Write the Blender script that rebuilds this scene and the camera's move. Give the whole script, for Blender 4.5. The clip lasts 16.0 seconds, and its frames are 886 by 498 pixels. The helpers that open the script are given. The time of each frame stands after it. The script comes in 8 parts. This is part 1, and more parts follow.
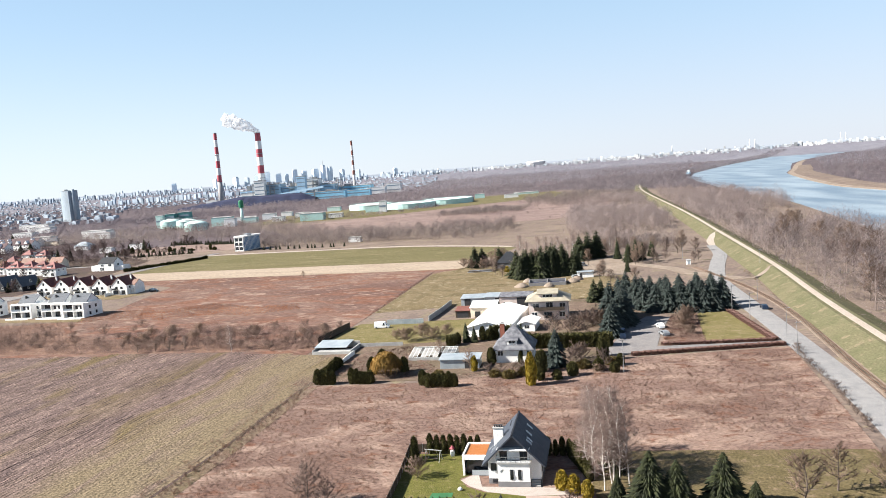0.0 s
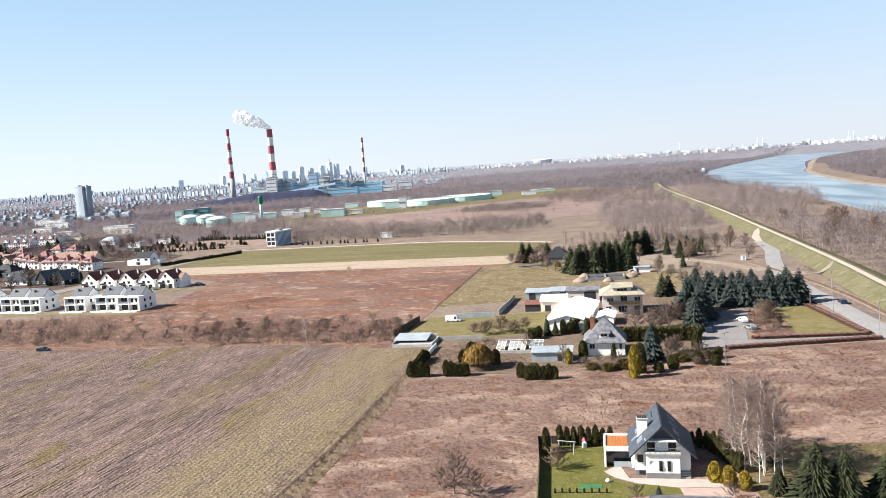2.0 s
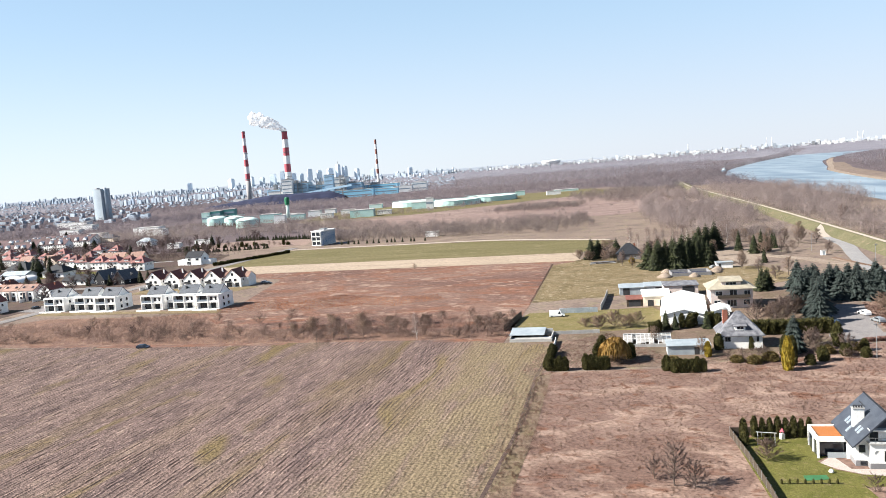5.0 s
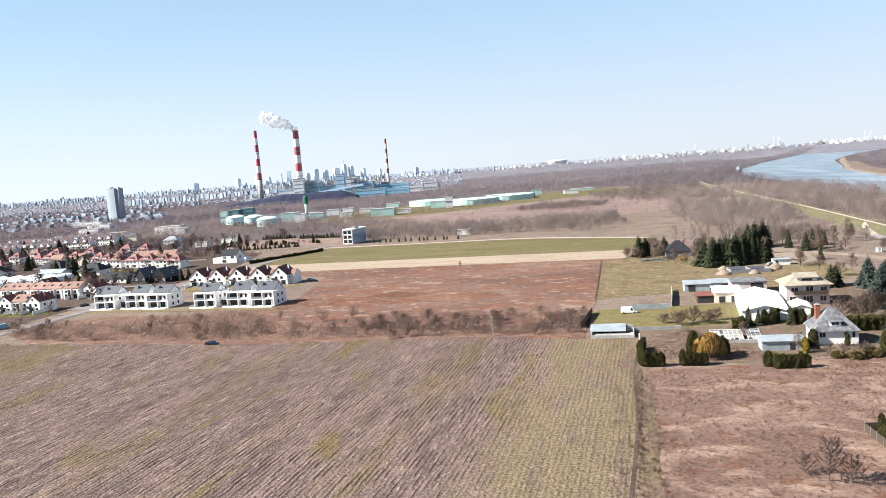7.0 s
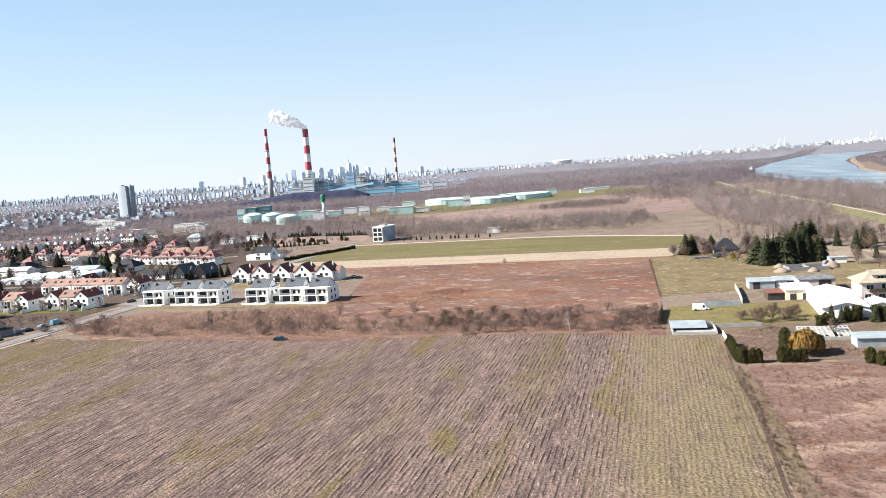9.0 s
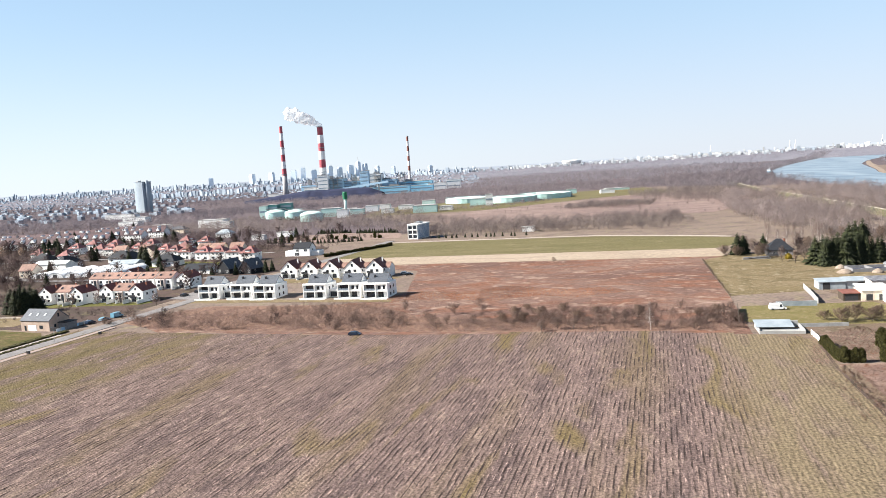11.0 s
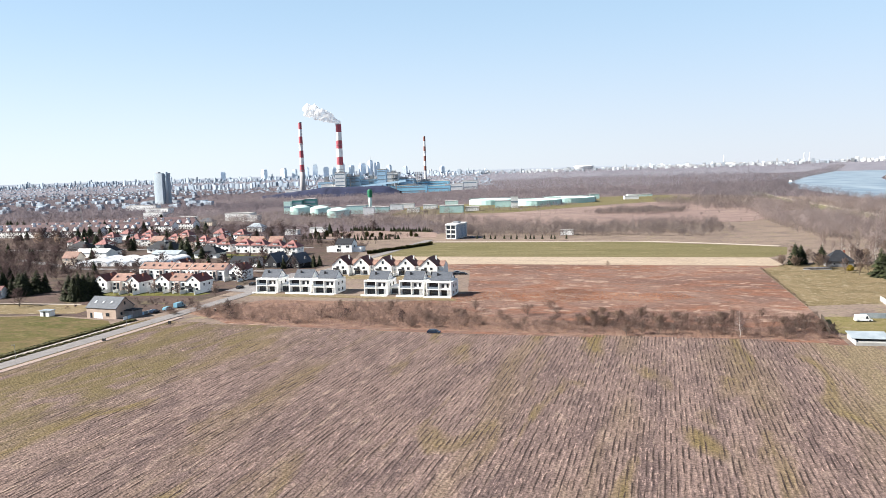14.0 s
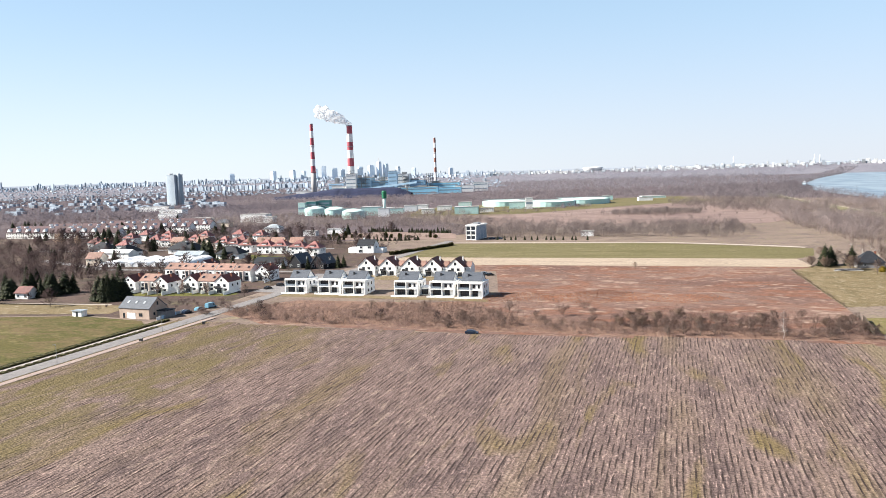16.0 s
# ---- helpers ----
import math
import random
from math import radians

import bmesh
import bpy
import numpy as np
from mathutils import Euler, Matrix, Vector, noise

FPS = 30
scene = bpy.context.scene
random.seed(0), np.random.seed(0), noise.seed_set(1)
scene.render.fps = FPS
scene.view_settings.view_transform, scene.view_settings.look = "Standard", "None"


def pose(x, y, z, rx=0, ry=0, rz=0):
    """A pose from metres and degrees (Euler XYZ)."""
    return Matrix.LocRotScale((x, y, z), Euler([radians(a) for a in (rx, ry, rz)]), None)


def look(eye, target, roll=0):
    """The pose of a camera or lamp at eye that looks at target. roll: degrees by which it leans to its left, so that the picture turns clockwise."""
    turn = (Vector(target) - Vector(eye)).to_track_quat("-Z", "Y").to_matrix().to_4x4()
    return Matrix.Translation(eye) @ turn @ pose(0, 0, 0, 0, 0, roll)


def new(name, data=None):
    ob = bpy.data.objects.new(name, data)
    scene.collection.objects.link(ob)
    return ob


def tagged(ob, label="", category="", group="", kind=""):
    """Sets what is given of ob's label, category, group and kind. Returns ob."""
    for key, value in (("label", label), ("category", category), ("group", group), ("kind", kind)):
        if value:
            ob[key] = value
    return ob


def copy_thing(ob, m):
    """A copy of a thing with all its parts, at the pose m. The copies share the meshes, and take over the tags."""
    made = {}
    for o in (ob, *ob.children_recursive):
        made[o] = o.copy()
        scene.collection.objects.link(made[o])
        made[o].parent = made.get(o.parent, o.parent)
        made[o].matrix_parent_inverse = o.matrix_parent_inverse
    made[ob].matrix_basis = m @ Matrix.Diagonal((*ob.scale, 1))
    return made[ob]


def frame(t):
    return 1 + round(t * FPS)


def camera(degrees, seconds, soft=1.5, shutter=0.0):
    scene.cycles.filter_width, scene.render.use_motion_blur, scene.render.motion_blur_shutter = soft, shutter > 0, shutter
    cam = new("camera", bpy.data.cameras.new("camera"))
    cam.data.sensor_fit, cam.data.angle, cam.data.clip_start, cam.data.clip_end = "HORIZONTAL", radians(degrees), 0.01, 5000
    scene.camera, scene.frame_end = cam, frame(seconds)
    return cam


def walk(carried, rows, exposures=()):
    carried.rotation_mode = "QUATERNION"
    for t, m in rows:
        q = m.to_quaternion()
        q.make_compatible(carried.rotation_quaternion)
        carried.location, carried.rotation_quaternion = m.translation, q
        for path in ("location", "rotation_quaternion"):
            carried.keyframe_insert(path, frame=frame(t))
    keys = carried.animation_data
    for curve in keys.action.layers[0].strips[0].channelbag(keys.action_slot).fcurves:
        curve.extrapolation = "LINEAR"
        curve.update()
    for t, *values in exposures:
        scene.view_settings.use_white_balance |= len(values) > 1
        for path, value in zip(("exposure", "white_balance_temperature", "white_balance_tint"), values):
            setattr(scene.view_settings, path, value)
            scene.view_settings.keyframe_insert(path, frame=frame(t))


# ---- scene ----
cam = camera(61.0, 16.0, soft=0.85)
PATH = [
    (0, (-5.625, 0.921, 52.868), (-5.739, 2.907, 52.657), -4.3),
    (0.5, (-11.689, 0.991, 52.947), (-11.804, 2.976, 52.733), -4.2),
    (1, (-17.679, 1.043, 52.947), (-17.797, 3.028, 52.732), -4.1),
    (1.5, (-23.617, 1.078, 52.874), (-23.735, 3.063, 52.658), -4.1),
    (2, (-29.495, 1.208, 52.778), (-29.616, 3.193, 52.562), -4.1),
    (2.5, (-35.283, 1.473, 52.68), (-35.405, 3.458, 52.465), -4.1),
    (3, (-41.049, 1.619, 52.554), (-41.172, 3.604, 52.339), -4.1),
    (3.5, (-46.744, 1.708, 52.438), (-46.869, 3.692, 52.225), -4.2),
    (4, (-52.334, 1.793, 52.355), (-52.461, 3.778, 52.143), -4.3),
    (4.2, (-54.603, 1.828, 52.342), (-54.727, 3.813, 52.133), -4.4),
    (6.3, (-78.711, 2.426, 52.498), (-78.847, 4.411, 52.287), -4.3),
    (6.5, (-81.038, 2.458, 52.504), (-81.174, 4.443, 52.294), -4.3),
    (7, (-86.855, 2.49, 52.553), (-86.99, 4.474, 52.344), -4.4),
    (7.5, (-92.654, 2.536, 52.618), (-92.79, 4.52, 52.408), -4.3),
    (8, (-98.449, 2.632, 52.666), (-98.586, 4.617, 52.458), -4.3),
    (8.5, (-104.271, 2.746, 52.725), (-104.408, 4.731, 52.516), -4.2),
    (9, (-110.222, 2.874, 52.779), (-110.359, 4.858, 52.569), -4.2),
    (9.2, (-112.611, 2.85, 52.788), (-112.746, 4.834, 52.58), -4.1),
    (11.3, (-137.365, 1.818, 53.239), (-137.516, 3.801, 53.028), -3.5),
    (11.5, (-139.488, 1.781, 53.254), (-139.637, 3.764, 53.043), -3.3),
    (12, (-144.17, 1.815, 53.311), (-144.32, 3.798, 53.102), -2.7),
    (12.5, (-148.395, 1.939, 53.352), (-148.544, 3.922, 53.143), -2.3),
    (13, (-152.405, 2.06, 53.368), (-152.556, 4.043, 53.159), -2.2),
    (13.5, (-156.174, 2.226, 53.362), (-156.333, 4.208, 53.154), -2.1),
    (14, (-159.737, 2.349, 53.334), (-159.899, 4.332, 53.127), -1.8),
    (14.5, (-163.132, 2.433, 53.279), (-163.296, 4.416, 53.073), -1.8),
    (15, (-166.133, 2.478, 53.195), (-166.306, 4.46, 52.99), -1.8),
    (15.5, (-168.394, 2.545, 53.106), (-168.574, 4.527, 52.903), -1.9),
    (16, (-170.089, 2.66, 53.058), (-170.269, 4.642, 52.856), -1.8),
]
walk(cam, [(t, look(eye, target, roll)) for t, eye, target, roll in PATH], exposures=[(0, 1.56, 6450, 8.5), (16, 1.56, 6450, 8.5)])

# ---------------- light ----------------
SUN_EL, SUN_TO = 36.0, 7.0           # elevation; heading of the shadows, counter-clockwise from +x
sun_dir = Vector((math.cos(radians(SUN_EL)) * math.cos(radians(SUN_TO)), math.cos(radians(SUN_EL)) * math.sin(radians(SUN_TO)), -math.sin(radians(SUN_EL))))
world = bpy.data.worlds.new("sky")
scene.world = world
world.use_nodes = True
wn = world.node_tree.nodes
sky = wn.new("ShaderNodeTexSky")
sky.sky_type = 'NISHITA'
sky.sun_disc = False
sky.sun_elevation = radians(SUN_EL)
sky.sun_rotation = math.atan2(-sun_dir.x, -sun_dir.y)
sky.altitude = 100
sky.air_density, sky.dust_density, sky.ozone_density = 0.7, 0.1, 1.0
wn["Background"].inputs["Strength"].default_value = 0.05
haze = wn.new("ShaderNodeMix")            # thin even haze over the clear sky
haze.data_type = 'RGBA'
aim = wn.new("ShaderNodeTexCoord")
up = wn.new("ShaderNodeSeparateXYZ")
thin = wn.new("ShaderNodeMapRange")        # thick towards the horizon, clear overhead
thin.inputs["From Min"].default_value, thin.inputs["From Max"].default_value = 0.0, 0.75
thin.inputs["To Min"].default_value, thin.inputs["To Max"].default_value = 0.9, 0.0
world.node_tree.links.new(aim.outputs["Generated"], up.inputs[0])
world.node_tree.links.new(up.outputs["Z"], thin.inputs["Value"])
world.node_tree.links.new(thin.outputs[0], haze.inputs[0])
side = wn.new("ShaderNodeMapRange")        # the haze is brightest on the sun's side
side.interpolation_type = 'SMOOTHSTEP'
side.inputs["From Min"].default_value, side.inputs["From Max"].default_value = -0.55, 0.5
glow = wn.new("ShaderNodeMix")
glow.data_type = 'RGBA'
glow.inputs[6].default_value, glow.inputs[7].default_value = (5.95, 6.5, 7.1, 1), (5.15, 5.5, 6.3, 1)
world.node_tree.links.new(up.outputs["X"], side.inputs["Value"])
world.node_tree.links.new(side.outputs[0], glow.inputs[0])
tall = wn.new("ShaderNodeMapRange")        # white at the horizon, pale blue above
tall.interpolation_type = 'SMOOTHSTEP'
tall.inputs["From Min"].default_value, tall.inputs["From Max"].default_value = 0.0, 0.24
blue = wn.new("ShaderNodeMix")
blue.data_type = 'RGBA'
blue.inputs[7].default_value = (4.25, 5.9, 7.5, 1)
world.node_tree.links.new(up.outputs["Z"], tall.inputs["Value"])
world.node_tree.links.new(tall.outputs[0], blue.inputs[0])
world.node_tree.links.new(glow.outputs[2], blue.inputs[6])
world.node_tree.links.new(blue.outputs[2], haze.inputs[7])
world.node_tree.links.new(sky.outputs[0], haze.inputs[6])
world.node_tree.links.new(haze.outputs[2], wn["Background"].inputs["Color"])
sun = new("sun", bpy.data.lights.new("sun", "SUN"))
sun.data.energy, sun.data.angle, sun.data.color = 5.0, radians(0.6), (1.0, 0.95, 0.87)
sun.matrix_world = look((0, 0, 300), Vector((0, 0, 300)) + sun_dir)

# ---------------- materials ----------------
MATS = {}
TONE = 0.71                             # all colours but the whites lie this far under their swatches


def mat(name, a, b=None, scale=1.0, rough=0.85, metal=0.0, bump=0.25, fine=14.0, stretch=(1, 1, 1), spec=0.3, vary=0.0, island=0.0, coords="Object", thin=0.0):
    """Plain surface with stains at one scale, grain at another and a fine relief."""
    if name in MATS:
        return MATS[name]
    b = b or tuple(c * 0.72 for c in a)
    if max(a) < 0.6:
        a, b = (tuple(c * TONE for c in q) for q in (a, b))
    m = MATS[name] = bpy.data.materials.new(name)
    m.use_nodes = True
    nt, L = m.node_tree, m.node_tree.links.new
    N = nt.nodes.new
    bs = nt.nodes["Principled BSDF"]
    bs.inputs["Roughness"].default_value = rough
    bs.inputs["Metallic"].default_value = metal
    bs.inputs["Specular IOR Level"].default_value = spec
    mp = N("ShaderNodeMapping")
    mp.inputs["Scale"].default_value = stretch
    if coords == "World":
        L(N("ShaderNodeNewGeometry").outputs["Position"], mp.inputs["Vector"])
    else:
        L(N("ShaderNodeTexCoord").outputs["Object"], mp.inputs["Vector"])
    n1, n2 = N("ShaderNodeTexNoise"), N("ShaderNodeTexNoise")
    for n, s, d in ((n1, scale, 5), (n2, scale * fine, 3)):
        n.inputs["Scale"].default_value, n.inputs["Detail"].default_value = s, d
        L(mp.outputs[0], n.inputs["Vector"])
    r1 = N("ShaderNodeValToRGB")
    r1.color_ramp.elements[0].position, r1.color_ramp.elements[1].position = 0.38, 0.64
    r1.color_ramp.elements[0].color, r1.color_ramp.elements[1].color = (*b, 1), (*a, 1)
    L(n1.outputs["Fac"], r1.inputs["Fac"])
    hs = N("ShaderNodeHueSaturation")
    L(r1.outputs[0], hs.inputs["Color"])
    m1 = N("ShaderNodeMath")
    m1.operation = 'MULTIPLY_ADD'
    m1.inputs[1].default_value, m1.inputs[2].default_value = 0.5, 0.75
    L(n2.outputs["Fac"], m1.inputs[0])
    val = m1.outputs[0]
    if vary or island:
        src = N("ShaderNodeObjectInfo").outputs["Random"] if vary else N("ShaderNodeNewGeometry").outputs["Random Per Island"]
        m2 = N("ShaderNodeMath")
        m2.operation = 'MULTIPLY_ADD'
        k = vary or island
        m2.inputs[1].default_value, m2.inputs[2].default_value = 2 * k, 1 - k
        L(src, m2.inputs[0])
        m3 = N("ShaderNodeMath")
        m3.operation = 'MULTIPLY'
        L(val, m3.inputs[0])
        L(m2.outputs[0], m3.inputs[1])
        val = m3.outputs[0]
    L(val, hs.inputs["Value"])
    L(hs.outputs[0], bs.inputs["Base Color"])
    if bump:
        bp = N("ShaderNodeBump")
        bp.inputs["Strength"].default_value, bp.inputs["Distance"].default_value = bump, 0.05
        L(n2.outputs["Fac"], bp.inputs["Height"])
        L(bp.outputs[0], bs.inputs["Normal"])
    if thin:                                # thin leaves and twigs let some light through
        tl, mx = N("ShaderNodeBsdfTranslucent"), N("ShaderNodeMixShader")
        mx.inputs[0].default_value = thin
        L(hs.outputs[0], tl.inputs["Color"])
        L(bs.outputs[0], mx.inputs[1])
        L(tl.outputs[0], mx.inputs[2])
        L(mx.outputs[0], nt.nodes["Material Output"].inputs["Surface"])
    return m


SOIL = (0.472, 0.426, 0.405)               # warms all soil and grass colours alike


def ground_mat(name, cols, big=0.03, mid=0.2, fine=2.2, stretch=(1, 1, 1), rot=-10.3, bump=0.6, dist=0.4, lines=0.0, island=0.0, side=None):
    """Soil and grass: four colours mixed at three scales in world metres; lines: rows of that spacing along the fields;
    side: colour and the two strips along the field's long sides where it shows."""
    cols = [tuple(c * k for c, k in zip(col, SOIL)) for col in cols]
    m = MATS[name] = bpy.data.materials.new(name)
    m.use_nodes = True
    nt, L = m.node_tree, m.node_tree.links.new
    N = nt.nodes.new
    bs = nt.nodes["Principled BSDF"]
    bs.inputs["Roughness"].default_value = 0.95
    bs.inputs["Specular IOR Level"].default_value = 0.1
    g = N("ShaderNodeNewGeometry")
    turn = N("ShaderNodeMapping")
    turn.inputs["Rotation"].default_value = (0, 0, radians(-rot))
    L(g.outputs["Position"], turn.inputs["Vector"])
    mp = N("ShaderNodeMapping")
    mp.inputs["Scale"].default_value = stretch
    L(turn.outputs[0], mp.inputs["Vector"])

    def noise_at(s, d=4, dist_=0.0, plain=False):
        n = N("ShaderNodeTexNoise")
        n.inputs["Scale"].default_value, n.inputs["Detail"].default_value, n.inputs["Distortion"].default_value = s, d, dist_
        L((turn if plain else mp).outputs[0], n.inputs["Vector"])
        return n.outputs["Fac"]

    def step(fac, lo, hi):
        r = N("ShaderNodeMapRange")
        r.inputs["From Min"].default_value, r.inputs["From Max"].default_value = lo, hi
        L(fac, r.inputs["Value"])
        return r.outputs[0]

    def mix(f, a, b):
        x = N("ShaderNodeMix")
        x.data_type = 'RGBA'
        L(f, x.inputs[0])
        for k, c in ((6, a), (7, b)):
            if isinstance(c, tuple):
                x.inputs[k].default_value = (*c, 1)
            else:
                L(c, x.inputs[k])
        return x.outputs[2]

    nb, nm, nf = noise_at(big, 3, 0.3), noise_at(mid, 4, dist), noise_at(fine, 4, 0.0, bool(lines))
    col = mix(step(nb, 0.4, 0.62), cols[0], cols[1])
    col = mix(step(nm, 0.45, 0.66), col, cols[2])
    col = mix(step(noise_at(mid * 2.7, 3, dist), 0.56, 0.70), col, cols[3])
    height = nf
    if side:
        ncol, near, fcol, far = side
        ncol, fcol = (tuple(c * k for c, k in zip(q, SOIL)) for q in (ncol, fcol))
        sep = N("ShaderNodeSeparateXYZ")
        L(turn.outputs[0], sep.inputs[0])
        wob = N("ShaderNodeMath")
        wob.operation = 'MULTIPLY_ADD'
        wob.inputs[1].default_value = 26.0
        L(nm, wob.inputs[0])
        L(sep.outputs[0], wob.inputs[2])
        x = step(wob.outputs[0], near[0], near[1])
        y = step(wob.outputs[0], far[0], far[1])
        patchy = noise_at(mid * 0.8, 7, 1.2)
        strips = []
        for f, c, green, k in ((x, ncol, step(patchy, 0.26, 0.55), 0.88), (y, fcol, step(patchy, 0.36, 0.58), 0.8)):
            mm = N("ShaderNodeMath")
            mm.operation = 'MULTIPLY'
            L(f, mm.inputs[0])
            L(green, mm.inputs[1])
            m8 = N("ShaderNodeMath")
            m8.operation = 'MULTIPLY'
            m8.inputs[1].default_value = k
            L(mm.outputs[0], m8.inputs[0])
            strips.append((m8.outputs[0], c))
    if lines:
        w = N("ShaderNodeTexWave")
        w.wave_type, w.bands_direction = 'BANDS', 'X'
        w.inputs["Scale"].default_value = 0.314 / lines
        w.inputs["Distortion"].default_value, w.inputs["Detail"].default_value, w.inputs["Detail Scale"].default_value = 0.7, 3, 0.5
        L(turn.outputs[0], w.inputs["Vector"])
        ml = N("ShaderNodeMath")
        ml.operation = 'MULTIPLY'
        long_ = N("ShaderNodeMapping")            # streaks that run along the rows
        long_.inputs["Scale"].default_value = (1.0, 0.13, 1)
        L(turn.outputs[0], long_.inputs["Vector"])

        def streak(s, d, lo, hi):
            n = N("ShaderNodeTexNoise")
            n.inputs["Scale"].default_value, n.inputs["Detail"].default_value = s, d
            L(long_.outputs[0], n.inputs["Vector"])
            return step(n.outputs["Fac"], lo, hi)
        pale = tuple(c * 1.75 for c in cols[1])
        col = mix(streak(3.0, 5, 0.56, 0.70), col, pale)
        olive = (cols[0][0] * 1.02, cols[0][1] * 1.08, cols[0][2] * 0.60)
        col = mix(streak(0.075, 6, 0.52, 0.90), col, olive)
        col = mix(step(noise_at(0.09, 6, 0.8), 0.57, 0.72), col, olive)
        # broken dark lines: furrow shadow put into the soil colour
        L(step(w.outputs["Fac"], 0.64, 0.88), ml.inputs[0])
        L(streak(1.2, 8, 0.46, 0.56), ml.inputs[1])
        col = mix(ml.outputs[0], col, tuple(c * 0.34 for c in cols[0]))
        for f, c in strips:
            col = mix(f, col, c)
        ma = N("ShaderNodeMath")
        ma.operation = 'MULTIPLY_ADD'
        ma.inputs[1].default_value = 0.12
        L(w.outputs["Fac"], ma.inputs[0])
        L(nf, ma.inputs[2])
        height = ma.outputs[0]
    hs = N("ShaderNodeHueSaturation")
    L(col, hs.inputs["Color"])
    v = N("ShaderNodeMath")
    v.operation = 'MULTIPLY_ADD'
    v.inputs[1].default_value, v.inputs[2].default_value = (2.3, -0.15) if lines else (1.35, 0.33)
    L(nf, v.inputs[0])
    val = v.outputs[0]
    if island:
        v2 = N("ShaderNodeMath")
        v2.operation = 'MULTIPLY_ADD'
        v2.inputs[1].default_value, v2.inputs[2].default_value = 2 * island, 1 - island
        L(g.outputs["Random Per Island"], v2.inputs[0])
        v3 = N("ShaderNodeMath")
        v3.operation = 'MULTIPLY'
        L(val, v3.inputs[0])
        L(v2.outputs[0], v3.inputs[1])
        val = v3.outputs[0]
    L(val, hs.inputs["Value"])
    L(hs.outputs[0], bs.inputs["Base Color"])
    bp = N("ShaderNodeBump")
    bp.inputs["Strength"].default_value, bp.inputs["Distance"].default_value = bump, 0.35
    L(height, bp.inputs["Height"])
    L(bp.outputs[0], bs.inputs["Normal"])
    return m


GROUND = ground_mat("rough_ground", [(0.33, 0.275, 0.24), (0.385, 0.325, 0.275), (0.265, 0.22, 0.20), (0.37, 0.335, 0.235)], 0.012, 0.06, 0.7)
PLOUGH = ground_mat("ploughed_soil", [(0.262, 0.202, 0.188), (0.33, 0.256, 0.233), (0.20, 0.155, 0.152), (0.40, 0.322, 0.28)], 0.03, 0.16, 1.9, stretch=(1.0, 0.25, 1), rot=-12.0, bump=1.0, lines=1.05,
                    side=((0.335, 0.285, 0.185), (-110.0, -98.0), (0.225, 0.195, 0.085), (-266.0, -280.0)))
REED = ground_mat("dry_tall_grass", [(0.33, 0.238, 0.206), (0.26, 0.178, 0.15), (0.53, 0.41, 0.345), (0.27, 0.15, 0.108)], 0.035, 0.13, 2.2, stretch=(0.55, 0.85, 1), dist=1.1, island=0.14, bump=0.8)
CLOD = mat("clods_and_straw", (0.26, 0.185, 0.15), (0.075, 0.055, 0.045), 0.9, 0.95, bump=0.0, island=0.5, coords="World")
PALELAWN = ground_mat("pale_lawn", [(0.29, 0.268, 0.12), (0.33, 0.295, 0.15), (0.24, 0.23, 0.09), (0.42, 0.37, 0.24)], 0.05, 0.2, 3.0)
FIELDL = ground_mat("patchy_field_grass", [(0.128, 0.135, 0.042), (0.175, 0.162, 0.06), (0.235, 0.185, 0.10), (0.27, 0.24, 0.115)], 0.02, 0.12, 1.4, stretch=(0.5, 1.0, 1), dist=1.2)
# asphalt darkened for the spruces' shadow on the parking place; village roads reuse it
DARKASPH = ground_mat("dark_old_asphalt", [(0.37, 0.38, 0.40), (0.41, 0.42, 0.43), (0.32, 0.33, 0.35), (0.46, 0.46, 0.46)], 0.05, 0.4, 6.0, bump=0.15)
YARD = ground_mat("trodden_yard_soil", [(0.25, 0.195, 0.16), (0.30, 0.235, 0.19), (0.21, 0.18, 0.125), (0.38, 0.32, 0.26)], 0.04, 0.15, 1.6)
# olive grass with the shadows under the spruces darkened into its colour
OLIVE = ground_mat("shaded_olive_grass", [(0.225, 0.195, 0.105), (0.26, 0.215, 0.125), (0.19, 0.165, 0.085), (0.36, 0.29, 0.20)], 0.06, 0.2, 2.2)
WEED = ground_mat("red_brown_weeds", [(0.245, 0.16, 0.138), (0.36, 0.255, 0.215), (0.345, 0.185, 0.13), (0.55, 0.43, 0.36)], 0.022, 0.075, 0.8, stretch=(0.55, 1.0, 1), dist=1.2, island=0.07, bump=0.5)
MEADOW = ground_mat("olive_meadow", [(0.315, 0.265, 0.155), (0.365, 0.305, 0.195), (0.255, 0.22, 0.125), (0.50, 0.45, 0.33)], 0.03, 0.14, 2.0)
LAWN = ground_mat("mown_lawn", [(0.205, 0.222, 0.062), (0.24, 0.245, 0.078), (0.175, 0.195, 0.052), (0.31, 0.285, 0.14)], 0.06, 0.3, 4.0)
GREENF = ground_mat("winter_crop", [(0.24, 0.228, 0.115), (0.27, 0.252, 0.135), (0.215, 0.208, 0.10), (0.33, 0.295, 0.175)], 0.015, 0.05, 1.0, stretch=(0.4, 1.5, 1))
TAN = ground_mat("pale_stubble", [(0.60, 0.525, 0.42), (0.65, 0.575, 0.465), (0.54, 0.465, 0.37), (0.68, 0.61, 0.50)], 0.02, 0.08, 1.0, stretch=(0.4, 1.5, 1))
SAND = ground_mat("pale_sand", [(0.47, 0.41, 0.345), (0.55, 0.49, 0.42), (0.40, 0.345, 0.285), (0.50, 0.44, 0.36)], 0.05, 0.3, 3.0)
LEVEE = ground_mat("embankment_grass", [(0.225, 0.232, 0.14), (0.262, 0.255, 0.16), (0.195, 0.21, 0.12), (0.35, 0.31, 0.215)], 0.02, 0.12, 2.0)
